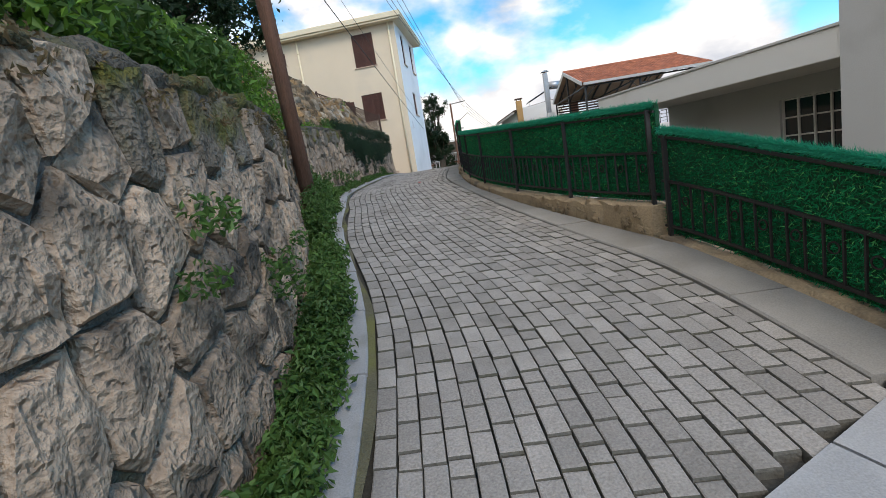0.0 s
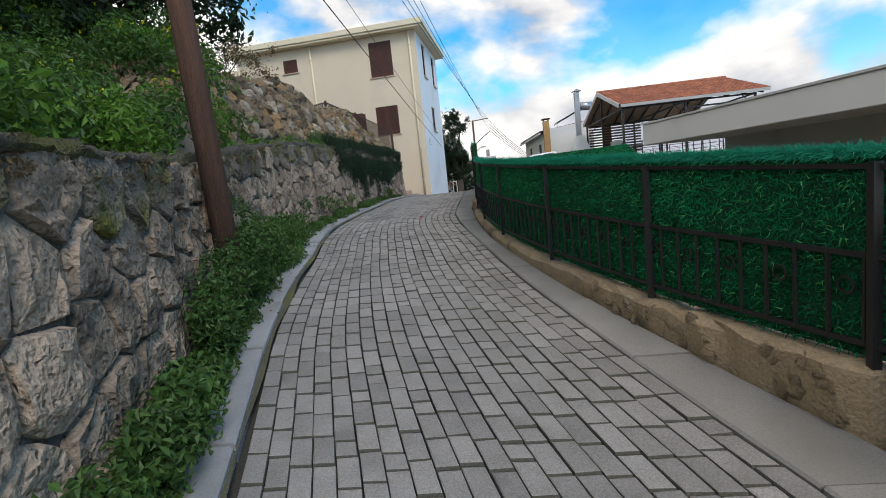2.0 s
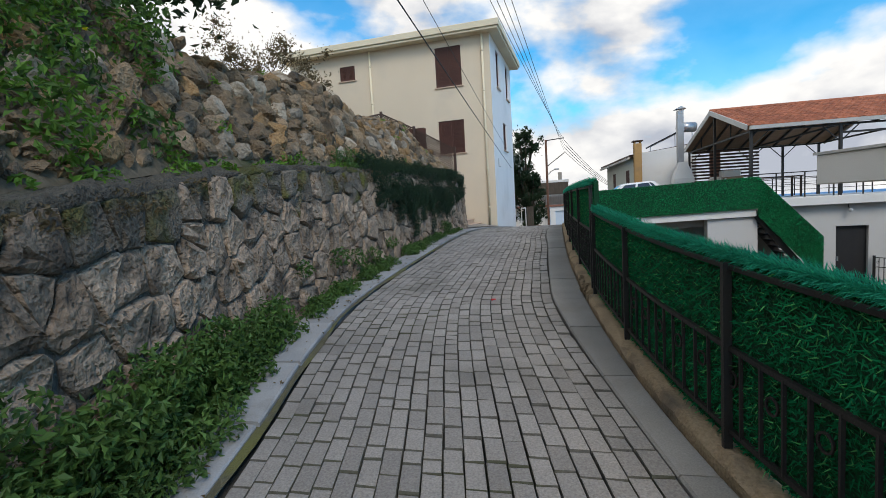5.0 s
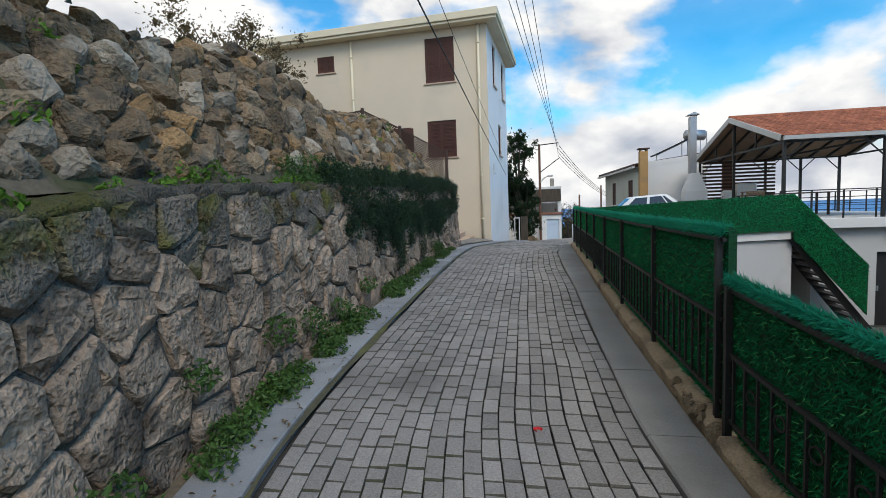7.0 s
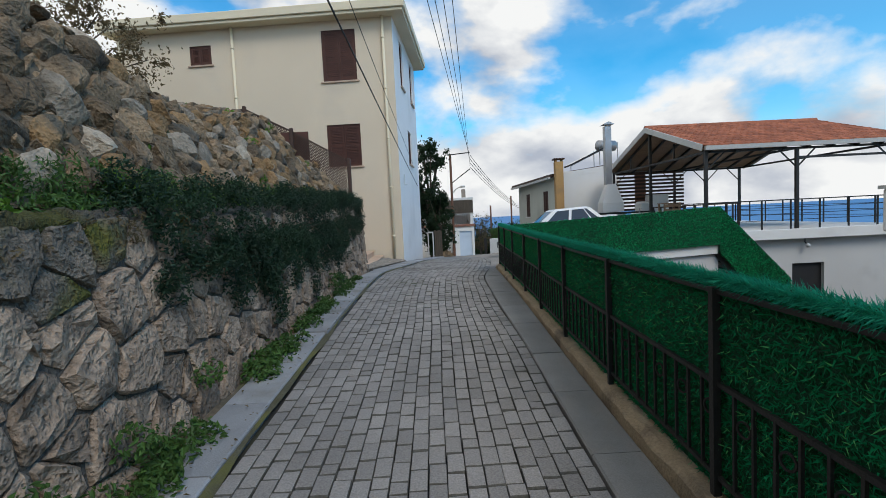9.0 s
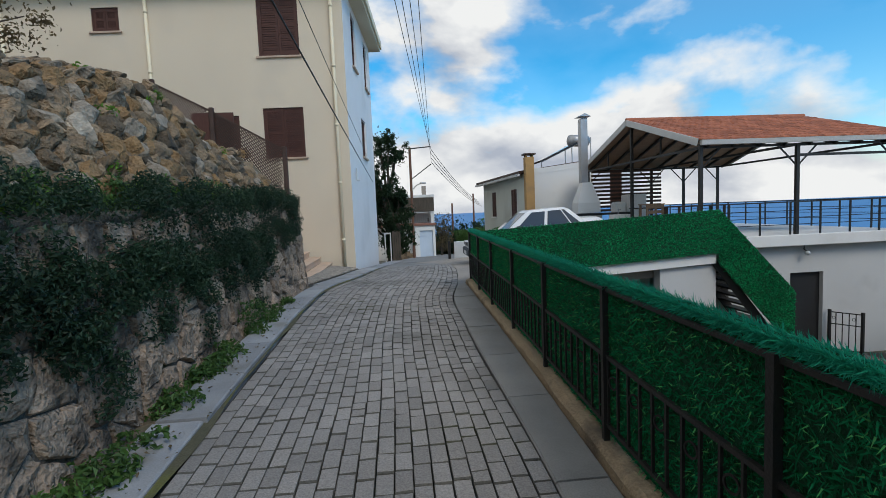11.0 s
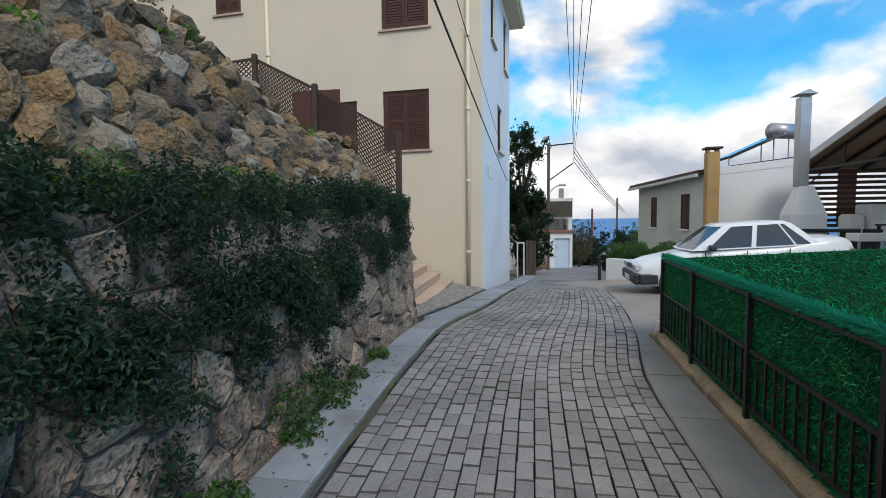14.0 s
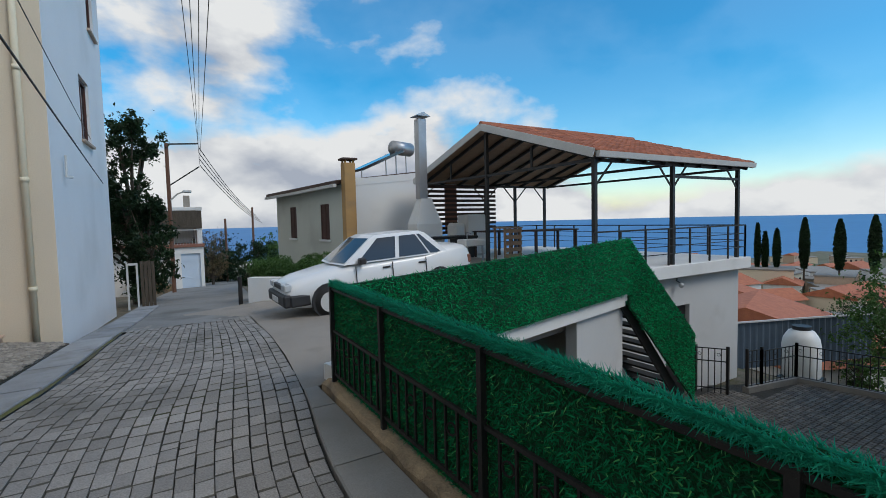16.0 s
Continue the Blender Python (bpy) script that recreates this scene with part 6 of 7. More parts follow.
def iron_rail(pts, h, label):
    r_ = thing("iron_railing", (*pts[0], YARD), label, "railing", "iron railings of the yard")
    for p, q in zip(pts, pts[1:]):
        d = math.hypot(q[0] - p[0], q[1] - p[1])
        for z in (0.12, h * 0.72, h):
            bm = bmesh.new()
            bar(bm, (*p, YARD + z), (*q, YARD + z), 0.022, 0.022)
            part("rail", bm, M_BLACK, r_)
        n = max(2, int(d / 0.13))
        for i in range(n + 1):
            x, y = p[0] + (q[0] - p[0]) * i / n, p[1] + (q[1] - p[1]) * i / n
            e = 0.028 if i in (0, n) else 0.008
            part("bar", boxes((x - e, x + e, y - e, y + e, YARD, YARD + h + (0.06 if e > 0.02 else 0))), M_BLACK, r_)
            if i % 3 == 1:
                rg_ = new("ring", RING)
                rg_.parent = r_
                rg_.location = Vector((x, y + 0.06, YARD + h * 0.86)) - world_place(r_)


iron_rail([(10.45, 22.75), (10.9, 22.65)], 0.95, "black iron railing post panel at the yard steps")
iron_rail([(10.9, 22.65), (12.1, 22.42), (12.45, 20.4), (12.9, 17.5)], 0.9, "black iron railing with rings along the yard kerb")
iron_rail([(9.55, 23.45), (9.9, 22.9)], 1.05, "open black iron gate leaf beside the door")

tank = thing("water_tank", (14.72, 23.35, -1.6), "white plastic water tank with a black lid", "water tank")
bm = bmesh.new()
prof = [(0.0, 0.0), (0.42, 0.0), (0.48, 0.08), (0.48, 0.95), (0.44, 1.16), (0.32, 1.36), (0.2, 1.42), (0.0, 1.42)]
rings = [[bm.verts.new((14.72 + r_ * math.cos(a), 23.35 + r_ * math.sin(a), -1.6 + z)) for a in np.linspace(0, 2 * math.pi, 25)[:-1]] for r_, z in prof[1:-1]]
for a, b in zip(rings, rings[1:]):
    for k in range(24):
        bm.faces.new((a[k], a[(k + 1) % 24], b[(k + 1) % 24], b[k]))
bm.faces.new(rings[0])
bm.faces.new(rings[-1])
part("vessel", bm, M_TANK, tank, "", flat=False)
bm = bmesh.new()
rod(bm, (14.72, 23.35, -0.19), (14.72, 23.35, -0.09), 0.24, 18)
part("lid", bm, M_PLASTIC, tank, "black screw lid")
part("stand", boxes((14.25, 15.2, 22.9, 23.8, -2.95, -1.602)), M_BLACK, tank)
sheet = thing("sheet_fence", (19, 27, -2.6), "blue-grey corrugated metal sheet fence", "fence")
bm = bmesh.new()
strip(bm, [[(15.5 + 9.0 * t / 160, 28.2 - 3.6 * t / 160 + 0.03 * math.sin(t * 1.3), z) for t in range(161)] for z in (-3.0, -1.15)])
part("sheet", bm, M_BLUETARP, sheet)
part("cap_rail", sweep(bmesh.new(), [(15.5, 28.15, -1.12), (24.5, 24.55, -1.12)], 0.08, 0.06), M_GREYPAINT, sheet)


# ---------------- hillside: rubble, rocks ----------------
def rock_mesh(seed, material_):
    r = np.random.default_rng(seed)
    bm = bmesh.new()
    bmesh.ops.create_icosphere(bm, subdivisions=2, radius=1.0)
    sq = np.array([r.uniform(1.2, 1.7), r.uniform(0.95, 1.3), r.uniform(0.8, 1.1)])
    cuts = r.normal(size=(11, 3))
    cuts /= np.linalg.norm(cuts, axis=1)[:, None]
    lim = r.uniform(0.42, 0.72, 11)
    for v in bm.verts:
        p = np.array(v.co[:])
        for c, l in zip(cuts, lim):
            d = p @ c
            if d > l:
                p = p - c * (d - l) * 0.97
        p = p * (1 + 0.10 * noise.noise(Vector(p * 2.1 + seed)))
        v.co = Vector(p * sq)
    return mesh_of(bm, material_, "rock")


ROCKS = [rock_mesh(100 + i, M_ROCK_PALE if i % 5 == 0 else M_ROCK) for i in range(15)]
ROCKV = []
for me in ROCKS:
    ROCKV.append((np.array([v.co[:] for v in me.vertices]), [tuple(p.vertices) for p in me.polygons]))


def slope_point(y, t):
    """A place on the rubble slope: t metres up from the wall's top."""
    d = t / 1.887 if t < 1.6 else 0.85 + (t - 1.6) / 1.04
    x = float(x_wall(min(y, 22.0))) - 0.34 - d
    return Vector((x, y, float(hill(x, y))))


def stacked_rock(poly, r):
    """A weathered block over an outline: points (along, up the slope, out) and faces."""
    c = np.mean(poly, axis=0)
    pts = []
    for i in range(len(poly)):
        a, b = np.array(poly[i]), np.array(poly[(i + 1) % len(poly)])
        k = max(1, int(round(np.linalg.norm(b - a) / 0.11)))
        for t in range(k):
            pts.append(a + (b - a) * (t + 0.3) / k)
    pts = np.array(pts)
    away_ = pts - c
    rad = np.linalg.norm(away_, axis=1)
    mean = rad.mean()
    away_ = away_ * (np.minimum(rad, mean * 1.35) / rad)[:, None] * r.normal(1.0, 0.035, len(pts))[:, None]
    deep = mean * r.uniform(0.45, 0.85)
    cuts = r.normal(size=(6, 3)) + (0, 0, 0.5)
    cuts /= np.linalg.norm(cuts, axis=1)[:, None]
    lims = mean * r.uniform(0.42, 0.8, 6)
    tilt = r.normal(0, 0.22, 2)
    seed = r.uniform(0, 90)
    out, faces = [], []
    for grow, d in ((1.04, -0.8), (1.08, -0.1), (1.02, 0.32), (0.87, 0.72), (0.60, 0.95), (0.28, 1.02)):
        for q in away_ * grow:
            h = d * deep + (tilt @ q if d > 0 else 0)
            v = Vector((c[0] + q[0], c[1] + q[1], h))
            n1 = noise.noise_vector(v * (1.3 / mean) + Vector((seed, 0, 0))) * mean * 0.20
            n2 = noise.noise_vector(v * (3.6 / mean) + Vector((0, seed, 0))) * mean * 0.08
            p = np.array(v + n1) - (c[0], c[1], 0)
            for way, lim in zip(cuts, lims):
                if p @ way > lim and d > -0.5:
                    p = p - way * (p @ way - lim)
            out.append(Vector((p[0] + c[0], p[1] + c[1], p[2])) + n2)
    n = len(pts)
    for k in range(5):
        for i in range(n):
            faces.append((k * n + i, k * n + (i + 1) % n, (k + 1) * n + (i + 1) % n, (k + 1) * n + i))
    faces.append(tuple(range(5 * n, 6 * n)))
    return out, faces


def build_rubble():
    r = np.random.default_rng(44)
    lots = []
    for y0, y1, size in ((7.6, 15.6, 0.40), (15.6, 23.6, 0.33)):
        for poly in cells(y1 - y0, 4.6, size, int(size * 100), 0.62):
            poly = [(y0 + a, b) for a, b in poly]
            my, mt = np.mean(poly, axis=0)
            area = abs(sum(poly[i][0] * poly[(i + 1) % len(poly)][1] - poly[(i + 1) % len(poly)][0] * poly[i][1] for i in range(len(poly)))) / 2
            if area < 0.006 or (my < 9.6 and r.uniform() > (my - 7.3) / 2.3) or (my > 21.9 and mt < 0.7):
                continue
            if my > 22.1 and slope_point(my, mt).x > -4.4:
                continue
            lots.append((area, poly))
    lots.sort(key=lambda q: -q[0])
    rest = [([], []), ([], []), ([], [])]
    for k, (area, poly) in enumerate(lots):
        pts, faces = stacked_rock(poly, r)
        w = []
        for v in pts:
            steep = Vector((0.80, 0, 0.60)) if v.y < 1.6 else Vector((0.27, 0, 0.96))
            w.append(slope_point(float(np.clip(v.x, 7.0, 23.8)), float(v.y)) + steep * v.z)
        if k < 280:
            c = sum(w, Vector()) / len(w)
            me = bpy.data.meshes.new("rock")
            me.from_pydata([q - c for q in w], [], faces)
            pick = r.uniform()
            me.materials.append(M_ROCK_PALE if pick < 0.17 else M_ROCK_OCHRE if pick < 0.36 else M_ROCK)
            ob = new("rock", me)
            ob.location = c
            tagged(ob, "pale weathered limestone rock stacked on the slope" if pick < 0.17 else "ochre weathered limestone rock stacked on the slope" if pick < 0.36 else "brown weathered limestone rock stacked on the slope", "rock", "rubble rocks above the wall")
        else:
            pick = r.uniform()
            rv, rf = rest[0 if pick < 0.2 else 1 if pick < 0.42 else 2]
            n = len(rv)
            rv += [tuple(q) for q in w]
            rf += [tuple(a + n for a in f) for f in faces]
    for (rv, rf), stuff_mat, tone in zip(rest, (M_ROCK_PALE, M_ROCK_OCHRE, M_ROCK_FAR), ("pale", "ochre", "brown")):
        flock("rubble", rv, rf, stuff_mat, "smaller " + tone + " rubble stones between the rocks", "rubble")
    # small stones packed behind the rocks
    rv, rf = [], []
    for poly in cells(16.0, 2.6, 0.17, 77, 0.75):
        poly = [(7.6 + a, b) for a, b in poly]
        my, mt = np.mean(poly, axis=0)
        if my > 22.1 and slope_point(my, mt).x > -4.4:
            continue
        pts, faces = stacked_rock(poly, r)
        n = len(rv)
        for v in pts:
            steep = Vector((0.80, 0, 0.60)) if v.y < 1.6 else Vector((0.27, 0, 0.96))
            rv.append(tuple(slope_point(float(np.clip(v.x, 7.0, 23.8)), float(v.y)) + steep * (v.z - 0.01)))
        rf += [tuple(a + n for a in f) for f in faces]
    flock("rubble", rv, rf, M_ROCK_FAR, "small brown stones packed between the rocks", "rubble")
    for x, y, s in ((-2.6, 2.9, 0.30), (-2.9, 3.3, 0.26), (-3.2, 2.5, 0.34), (-2.5, 3.9, 0.22), (-3.0, 4.4, 0.24), (-3.6, 5.2, 0.25), (-2.3, 1.9, 0.25), (-3.3, 6.3, 0.2), (-2.9, 5.6, 0.18)):
        ob = new("rock", ROCKS[int(r.integers(len(ROCKS)))])
        ob.location, ob.rotation_euler, ob.scale = (x, y, float(hill(x, y)) + 0.26), (r.normal(0, 0.3), r.normal(0, 0.3), r.uniform(0, 6)), (s * 1.25, s * 1.25, s)
        tagged(ob, "grey boulder among weeds on the slope", "rock", "rubble rocks above the wall")


build_rubble()
RED_AT = ((-1.03, 11.08), (-1.66, 5.36))
# bare rubble where the footing has lost its render
rb = np.random.default_rng(12)
LOWROCKS = [rock_mesh(200 + i, M_LOWWALL) for i in range(5)]
for k in range(44):
    y = 4.45 + 1.7 * rb.uniform() ** 1.4 if k < 34 else 11.15 + 0.5 * rb.uniform()
    s = rb.uniform(0.025, 0.05)
    top, foot = low_top(y), float(g(y))
    ob = new("stone", LOWROCKS[k % 5])
    ob.parent = low
    ob.location = Vector((float(x_fence(y)) - 0.10, y, foot + (top - foot) * rb.uniform(0.1, 0.95))) - world_place(low)
    ob.rotation_euler, ob.scale = (rb.uniform(0, 6), rb.uniform(0, 6), rb.uniform(0, 6)), (s, s, s)
# dry leaves and crumbs lying along the kerb
lv = []
for k in range(420):
    y = rb.uniform(6.0, 20.4)
    x = float(x_wall(y)) + 0.06 + rb.uniform(0, 1) ** 1.6 * (float(x_left(y)) - float(x_wall(y)) - 0.02)
    on_kerb = x > float(x_left(y)) - 0.30
    lv.append((x, y, float(g(y)) + (0.062 if on_kerb else 0.02)))
v, f = leaf_mesh(np.array(lv), np.tile([0, 0, 1.0], (len(lv), 1)), 0.034, 0.25, 0.5)
flock("dry_leaves", v, f, M_LEAF_DRY, "dry brown leaves scattered along the wall foot", "leaves")
# strip of bare soil between kerb and wall
soil = bmesh.new()
strip(soil, [[(float(x_wall(y)) - 0.02, y, float(g(y)) + 0.03 + 0.02 * noise.noise(Vector((0, 4 * y, 0)))), (float(x_left(y)) - 0.29, y, float(g(y)) + 0.012)] for y in lane_rows(-2, 22.0, 0.15)])
solid("soil", soil, M_EARTH, "bare soil along the foot of the wall", "soil", "", "structure", False)
for sx, sy in RED_AT:
    rd = bmesh.new()
    strip(rd, [[(sx + 0.035 * math.cos(a) * (0.6 + 0.3 * b), sy + 0.03 * math.sin(a) * (0.6 + 0.3 * b), float(g(sy)) + 0.008 + 0.014 * b) for b in (0, 1)] for a in (0, 0.9, 1.8, 2.7, 3.6, 4.5)])
    solid("plastic_scrap", rd, M_RED, "small red plastic scrap lying on the lane", "litter")


# ---------------- plants ----------------
def clump(centres, radii, per, size, mat, name, label, category, squash=0.8, spread=0.9, width=0.5, up=0.4, kind="stuff", parent=None):
    pts, nr = [], []
    for (cx, cy, cz), rad in zip(centres, radii):
        n = int(per * (rad / 0.2) ** 2)
        d = rng.normal(size=(n, 3))
        d /= np.linalg.norm(d, axis=1)[:, None]
        rr = rad * rng.uniform(0.35, 1.0, n)[:, None] ** 0.6
        p = d * rr * (1, 1, squash)
        pts.append(p + (cx, cy, cz))
        nr.append(d + (0, 0, up))
    v, f = leaf_mesh(np.concatenate(pts), np.concatenate(nr), size, spread, width)
    return flock(name, v, f, mat, label, category, parent, kind)


rg = np.random.default_rng(9)
# weeds along the foot of the wall
cs, rs = [], []
for y in np.arange(1.2, 20.3, 0.11):
    dense = 1.0 if y < 9.5 else 0.55
    if rg.uniform() > dense:
        continue
    for _ in range(2 if y < 10 else 1):
        sp_ = float(x_left(y)) - 0.30 - float(x_wall(y))
        s_ = rg.uniform(0.09, 0.17)
        cs.append((float(x_wall(y)) + 0.04 + max(0.03, sp_) * rg.uniform(), y + rg.uniform(-0.06, 0.06), float(g(y)) + s_ * 0.5))
        rs.append(s_)
    span = float(x_left(y)) - 0.22 - float(x_wall(y))
    size = rg.uniform(0.10, 0.20) if y < 10 else rg.uniform(0.06, 0.15)
    x = float(x_wall(y)) + 0.05 + max(0.05, span) * rg.uniform(0.1, 1.0)
    cs.append((x, y, float(g(y)) + size * 0.55))
    rs.append(size)
clump(cs, rs, 260, 0.05, M_LEAF_WEED, "weeds", "green nettle-like weeds along the foot of the wall", "weeds")
cs, rs = [], []
for y in np.arange(1.3, 9.6, 0.14):
    tall = 0.25 + 0.30 * (5.2 < y < 8.8) + 0.12 * math.sin(2.1 * y)
    for k in range(3):
        p = wall_point(float(y), 0.0, 0.10 + 0.14 * rg.uniform())
        cs.append((p.x, p.y + rg.uniform(-0.08, 0.08), float(g(y)) + tall * rg.uniform(0.3, 1.15)))
        rs.append(rg.uniform(0.09, 0.19))
clump(cs, rs, 220, 0.05, M_LEAF_WEED, "weeds", "taller leafy weeds against the wall", "weeds", 1.0)
# tufts growing out of the wall face
cs, rs = [], []
for y, z, s in ((2.7, 0.75, 0.12), (2.75, 0.6, 0.14), (3.4, 0.7, 0.09), (1.9, 1.2, 0.12), (1.7, 1.0, 0.1), (6.6, 0.6, 0.16), (6.9, 0.9, 0.13), (7.2, 0.45, 0.18), (7.9, 0.5, 0.14), (10.6, 0.5, 0.12), (11.6, 0.45, 0.16), (12.2, 0.35, 0.16), (12.9, 0.3, 0.15), (9.9, 0.25, 0.14), (13.8, 0.35, 0.13), (18.2, 0.3, 0.16), (18.6, 0.25, 0.18)):
    p = wall_point(y, 0.0, 0.08)
    cs.append((p.x, p.y, float(g(y)) + z))
    rs.append(s)
clump(cs, rs, 260, 0.045, M_LEAF_WEED, "wall_plants", "small plants rooted in the joints of the stone wall", "wall plants")
# green cover on the slope at the beginning, with yellow flowers
cs, rs, fl = [], [], []
for _ in range(900):
    y = rg.uniform(0.0, 10.6)
    d = rg.uniform(0.0, 5.8)
    if y > 7.4 and rg.uniform() < (y - 7.4) / 3.0 - 0.08 * d:
        continue
    x = float(x_wall(y)) - 0.32 - d
    s = rg.uniform(0.16, 0.38) + 0.12 * (d > 2.5)
    z = float(hill(x, y)) + s * 0.5
    cs.append((x, y, z))
    rs.append(s)
    if rg.uniform() < 0.35 and d > 0.3:
        fl.append((x, y, z + s * 1.02))
clump(cs[::2], rs[::2], 120, 0.06, M_LEAF_BRIGHT, "slope_weeds", "bright green sorrel and weeds over the slope", "weeds", 0.9)
clump(cs[1::2], rs[1::2], 105, 0.075, M_LEAF_WEED, "slope_weeds", "darker green leafy weeds over the slope", "weeds", 1.0)
pts = np.array([(x + rg.normal(0, 0.08), y + rg.normal(0, 0.08), z + rg.uniform(-0.03, 0.08)) for x, y, z in fl for _ in range(3)])
v, f = leaf_mesh(np.repeat(pts, 5, axis=0) + rg.normal(0, 0.008, (len(pts) * 5, 3)), np.tile([0, 0, 1.0], (len(pts) * 5, 1)), 0.035, 0.5, 0.8)
flock("sorrel_flowers", v, f, M_FLOWER, "small yellow sorrel flowers among the weeds", "flowers")
# thin grass and creeping plants on the rubble and the wall's cap
cs, rs = [], []
for _ in range(130):
    y = rg.uniform(7.5, 21)
    d = rg.choice([rg.uniform(0, 0.15), rg.uniform(0, 2.5)], p=[0.6, 0.4])
    x = float(x_wall(min(y, 22.0))) - 0.2 - d
    s = rg.uniform(0.05, 0.14)
    cs.append((x, y, float(hill(x, y)) + s * 0.6))
    rs.append(s)
clump(cs, rs, 150, 0.05, M_LEAF_BRIGHT, "slope_grass", "patches of green weeds between the rubble stones", "weeds", 0.7)
cs, rs = [], []
for _ in range(170):
    y = rg.uniform(1.0, 14.5)
    p = wall_point(y, rg.uniform(0.9, 1.0), 0.04)
    cs.append(tuple(p))
    rs.append(rg.uniform(0.03, 0.08))
clump(cs, rs, 200, 0.03, M_LEAF_DRY, "cap_moss", "dry moss and creeping plants on the wall cap", "moss", 0.5)

# dark bush hanging over the far end of the wall, clump by clump
bush = thing("hanging_bush", (float(x_wall(17)) - 0.1, 17, float(z_top(17))), "dark green small-leaved bush hanging over the stone wall", "bush")
for k in range(26):
    y0 = 13.2 + 8.5 * k / 26
    full = min(1.0, max(0.0, (y0 - 12.6) / 2.4))
    reach = (0.15 + 0.46 * full) * (0.5 + 0.5 * math.sin(1.9 * k) ** 2) + (0.34 if k % 5 == 2 and k > 6 else 0)
    if y0 > 19.6:
        reach *= 0.45
    cs, rs = [], []
    for _ in range(int(10 + 22 * full)):
        y = min(21.9, y0 + 0.30 * rg.uniform(-0.2, 1.2))
        hang = rg.uniform() ** 1.25 * reach
        p = wall_point(y, 1.0 - hang, 0.04 + 0.14 * rg.uniform() * (1 - hang))
        lift = hang < 0.15
        cs.append((p.x - (0.35 * rg.uniform() if lift else 0), p.y, p.z + (0.28 * rg.uniform() if lift else 0)))
        rs.append(rg.uniform(0.06, 0.14) if hang > 0.4 else rg.uniform(0.07, 0.155))
    clump(cs, rs, 300, 0.036, M_LEAF_DARK, "foliage", "", "", 1.0, kind="", parent=bush)
cs, rs = [], []
for _ in range(240):
    y = rg.uniform(12.5, 20.8)
    x = float(x_wall(min(y, 22.0))) - 0.22 - rg.uniform(0, 0.16)
    cs.append((x, y, float(hill(x, y)) + 0.08))
    rs.append(rg.uniform(0.06, 0.14))
clump(cs, rs, 210, 0.06, M_LEAF_WEED, "bank_grass", "fresh green grass along the top of the wall", "grass", 0.9, width=0.22, up=0.0)
tw = bmesh.new()
for _ in range(40):
    y = rg.uniform(15, 20.5)
    p = wall_point(y, rg.uniform(0.8, 1.0), 0.12)
    q = p + Vector((rg.uniform(0.0, 0.35), rg.normal(0, 0.25), rg.uniform(-0.35, 0.3)))
    rod(tw, p, q, 0.003, 4, 0.0015)
solid("twigs", tw, M_BARK, "thin bare twigs sticking out of the bush", "twigs", "", "stuff")


def tree(name, base, height, crown, n_leaf, leaf, mat, label, seed, spread=(1, 1, 1), crown_low=0.35, leaf_width=0.5):
    """A trunk with limbs that carry clumps of leaves."""
    r = np.random.default_rng(seed)
    t = thing(name, base, label, "tree")
    b = Vector(base)
    bm = bmesh.new()
    r0 = height * 0.028
    rod(bm, b - Vector((0, 0, 0.2)), b + Vector((r.normal(0, 0.1), r.normal(0, 0.1), height * 0.5)), r0, 10, r0 * 0.6)
    cen, rad = [], []
    for k in range(34):
        z = height * r.uniform(crown_low, 0.97)
        an = r.uniform(0, 6.28)
        reach = crown * math.sqrt(max(0.05, 1 - ((z / height - (crown_low + 1) / 2) / ((1 - crown_low) / 2 + 0.05)) ** 2)) * r.uniform(0.35, 1.0)
        tip = b + Vector((math.cos(an) * reach * spread[0], math.sin(an) * reach * spread[1], z))
        rod(bm, b + Vector((0, 0, z * 0.5)), tip, r0 * 0.35, 6, r0 * 0.12)
        for _ in range(6):
            cen.append(tuple(tip + Vector(r.normal(0, crown * 0.2, 3))))
            rad.append(crown * r.uniform(0.08, 0.26))
    part("trunk", bm, M_BARK, t)
    pts, nr = [], []
    per = n_leaf // len(cen)
    for c, q in zip(cen, rad):
        d = r.normal(size=(per, 3))
        d /= np.linalg.norm(d, axis=1)[:, None]
        pts.append(np.array(c) + d * q * np.abs(r.normal(0, 0.75, per))[:, None])
        nr.append(d)
    v, f = leaf_mesh(np.concatenate(pts), np.concatenate(nr), leaf, 0.9, leaf_width)
    flock("crown", v, f, mat, "", "", t, "")
    return t


tree("tree", (-5.7, 9.9, float(hill(-5.7, 9.9)) - 0.6), 4.2, 2.2, 34000, 0.12, M_LEAF_TREE, "dark evergreen tree leaning over the slope", 3, crown_low=0.14)
tree("tree", (-6.2, 7.4, float(hill(-6.2, 7.4)) - 0.6), 4.0, 2.3, 30000, 0.12, M_LEAF_TREE, "dark evergreen tree on the slope above weeds", 4, crown_low=0.12)
tree("tree", (-10.5, 22.5, float(hill(-10.5, 22.5)) - 0.8), 3.6, 2.2, 16000, 0.10, M_LEAF_DRY, "dry brown thicket above the rubble slope", 8, crown_low=0.1)
tree("tree", (-1.55, 36.8, 0.7), 6.2, 1.15, 22000, 0.13, M_LEAF_TREE, "dense dark tree beside the far end of the house", 5, crown_low=0.12)
tree("tree", (-1.2, 35.2, 0.8), 3.2, 0.75, 12000, 0.12, M_LEAF_TREE, "dark shrub below the tree", 6, crown_low=0.1)
hc, hr = [], []
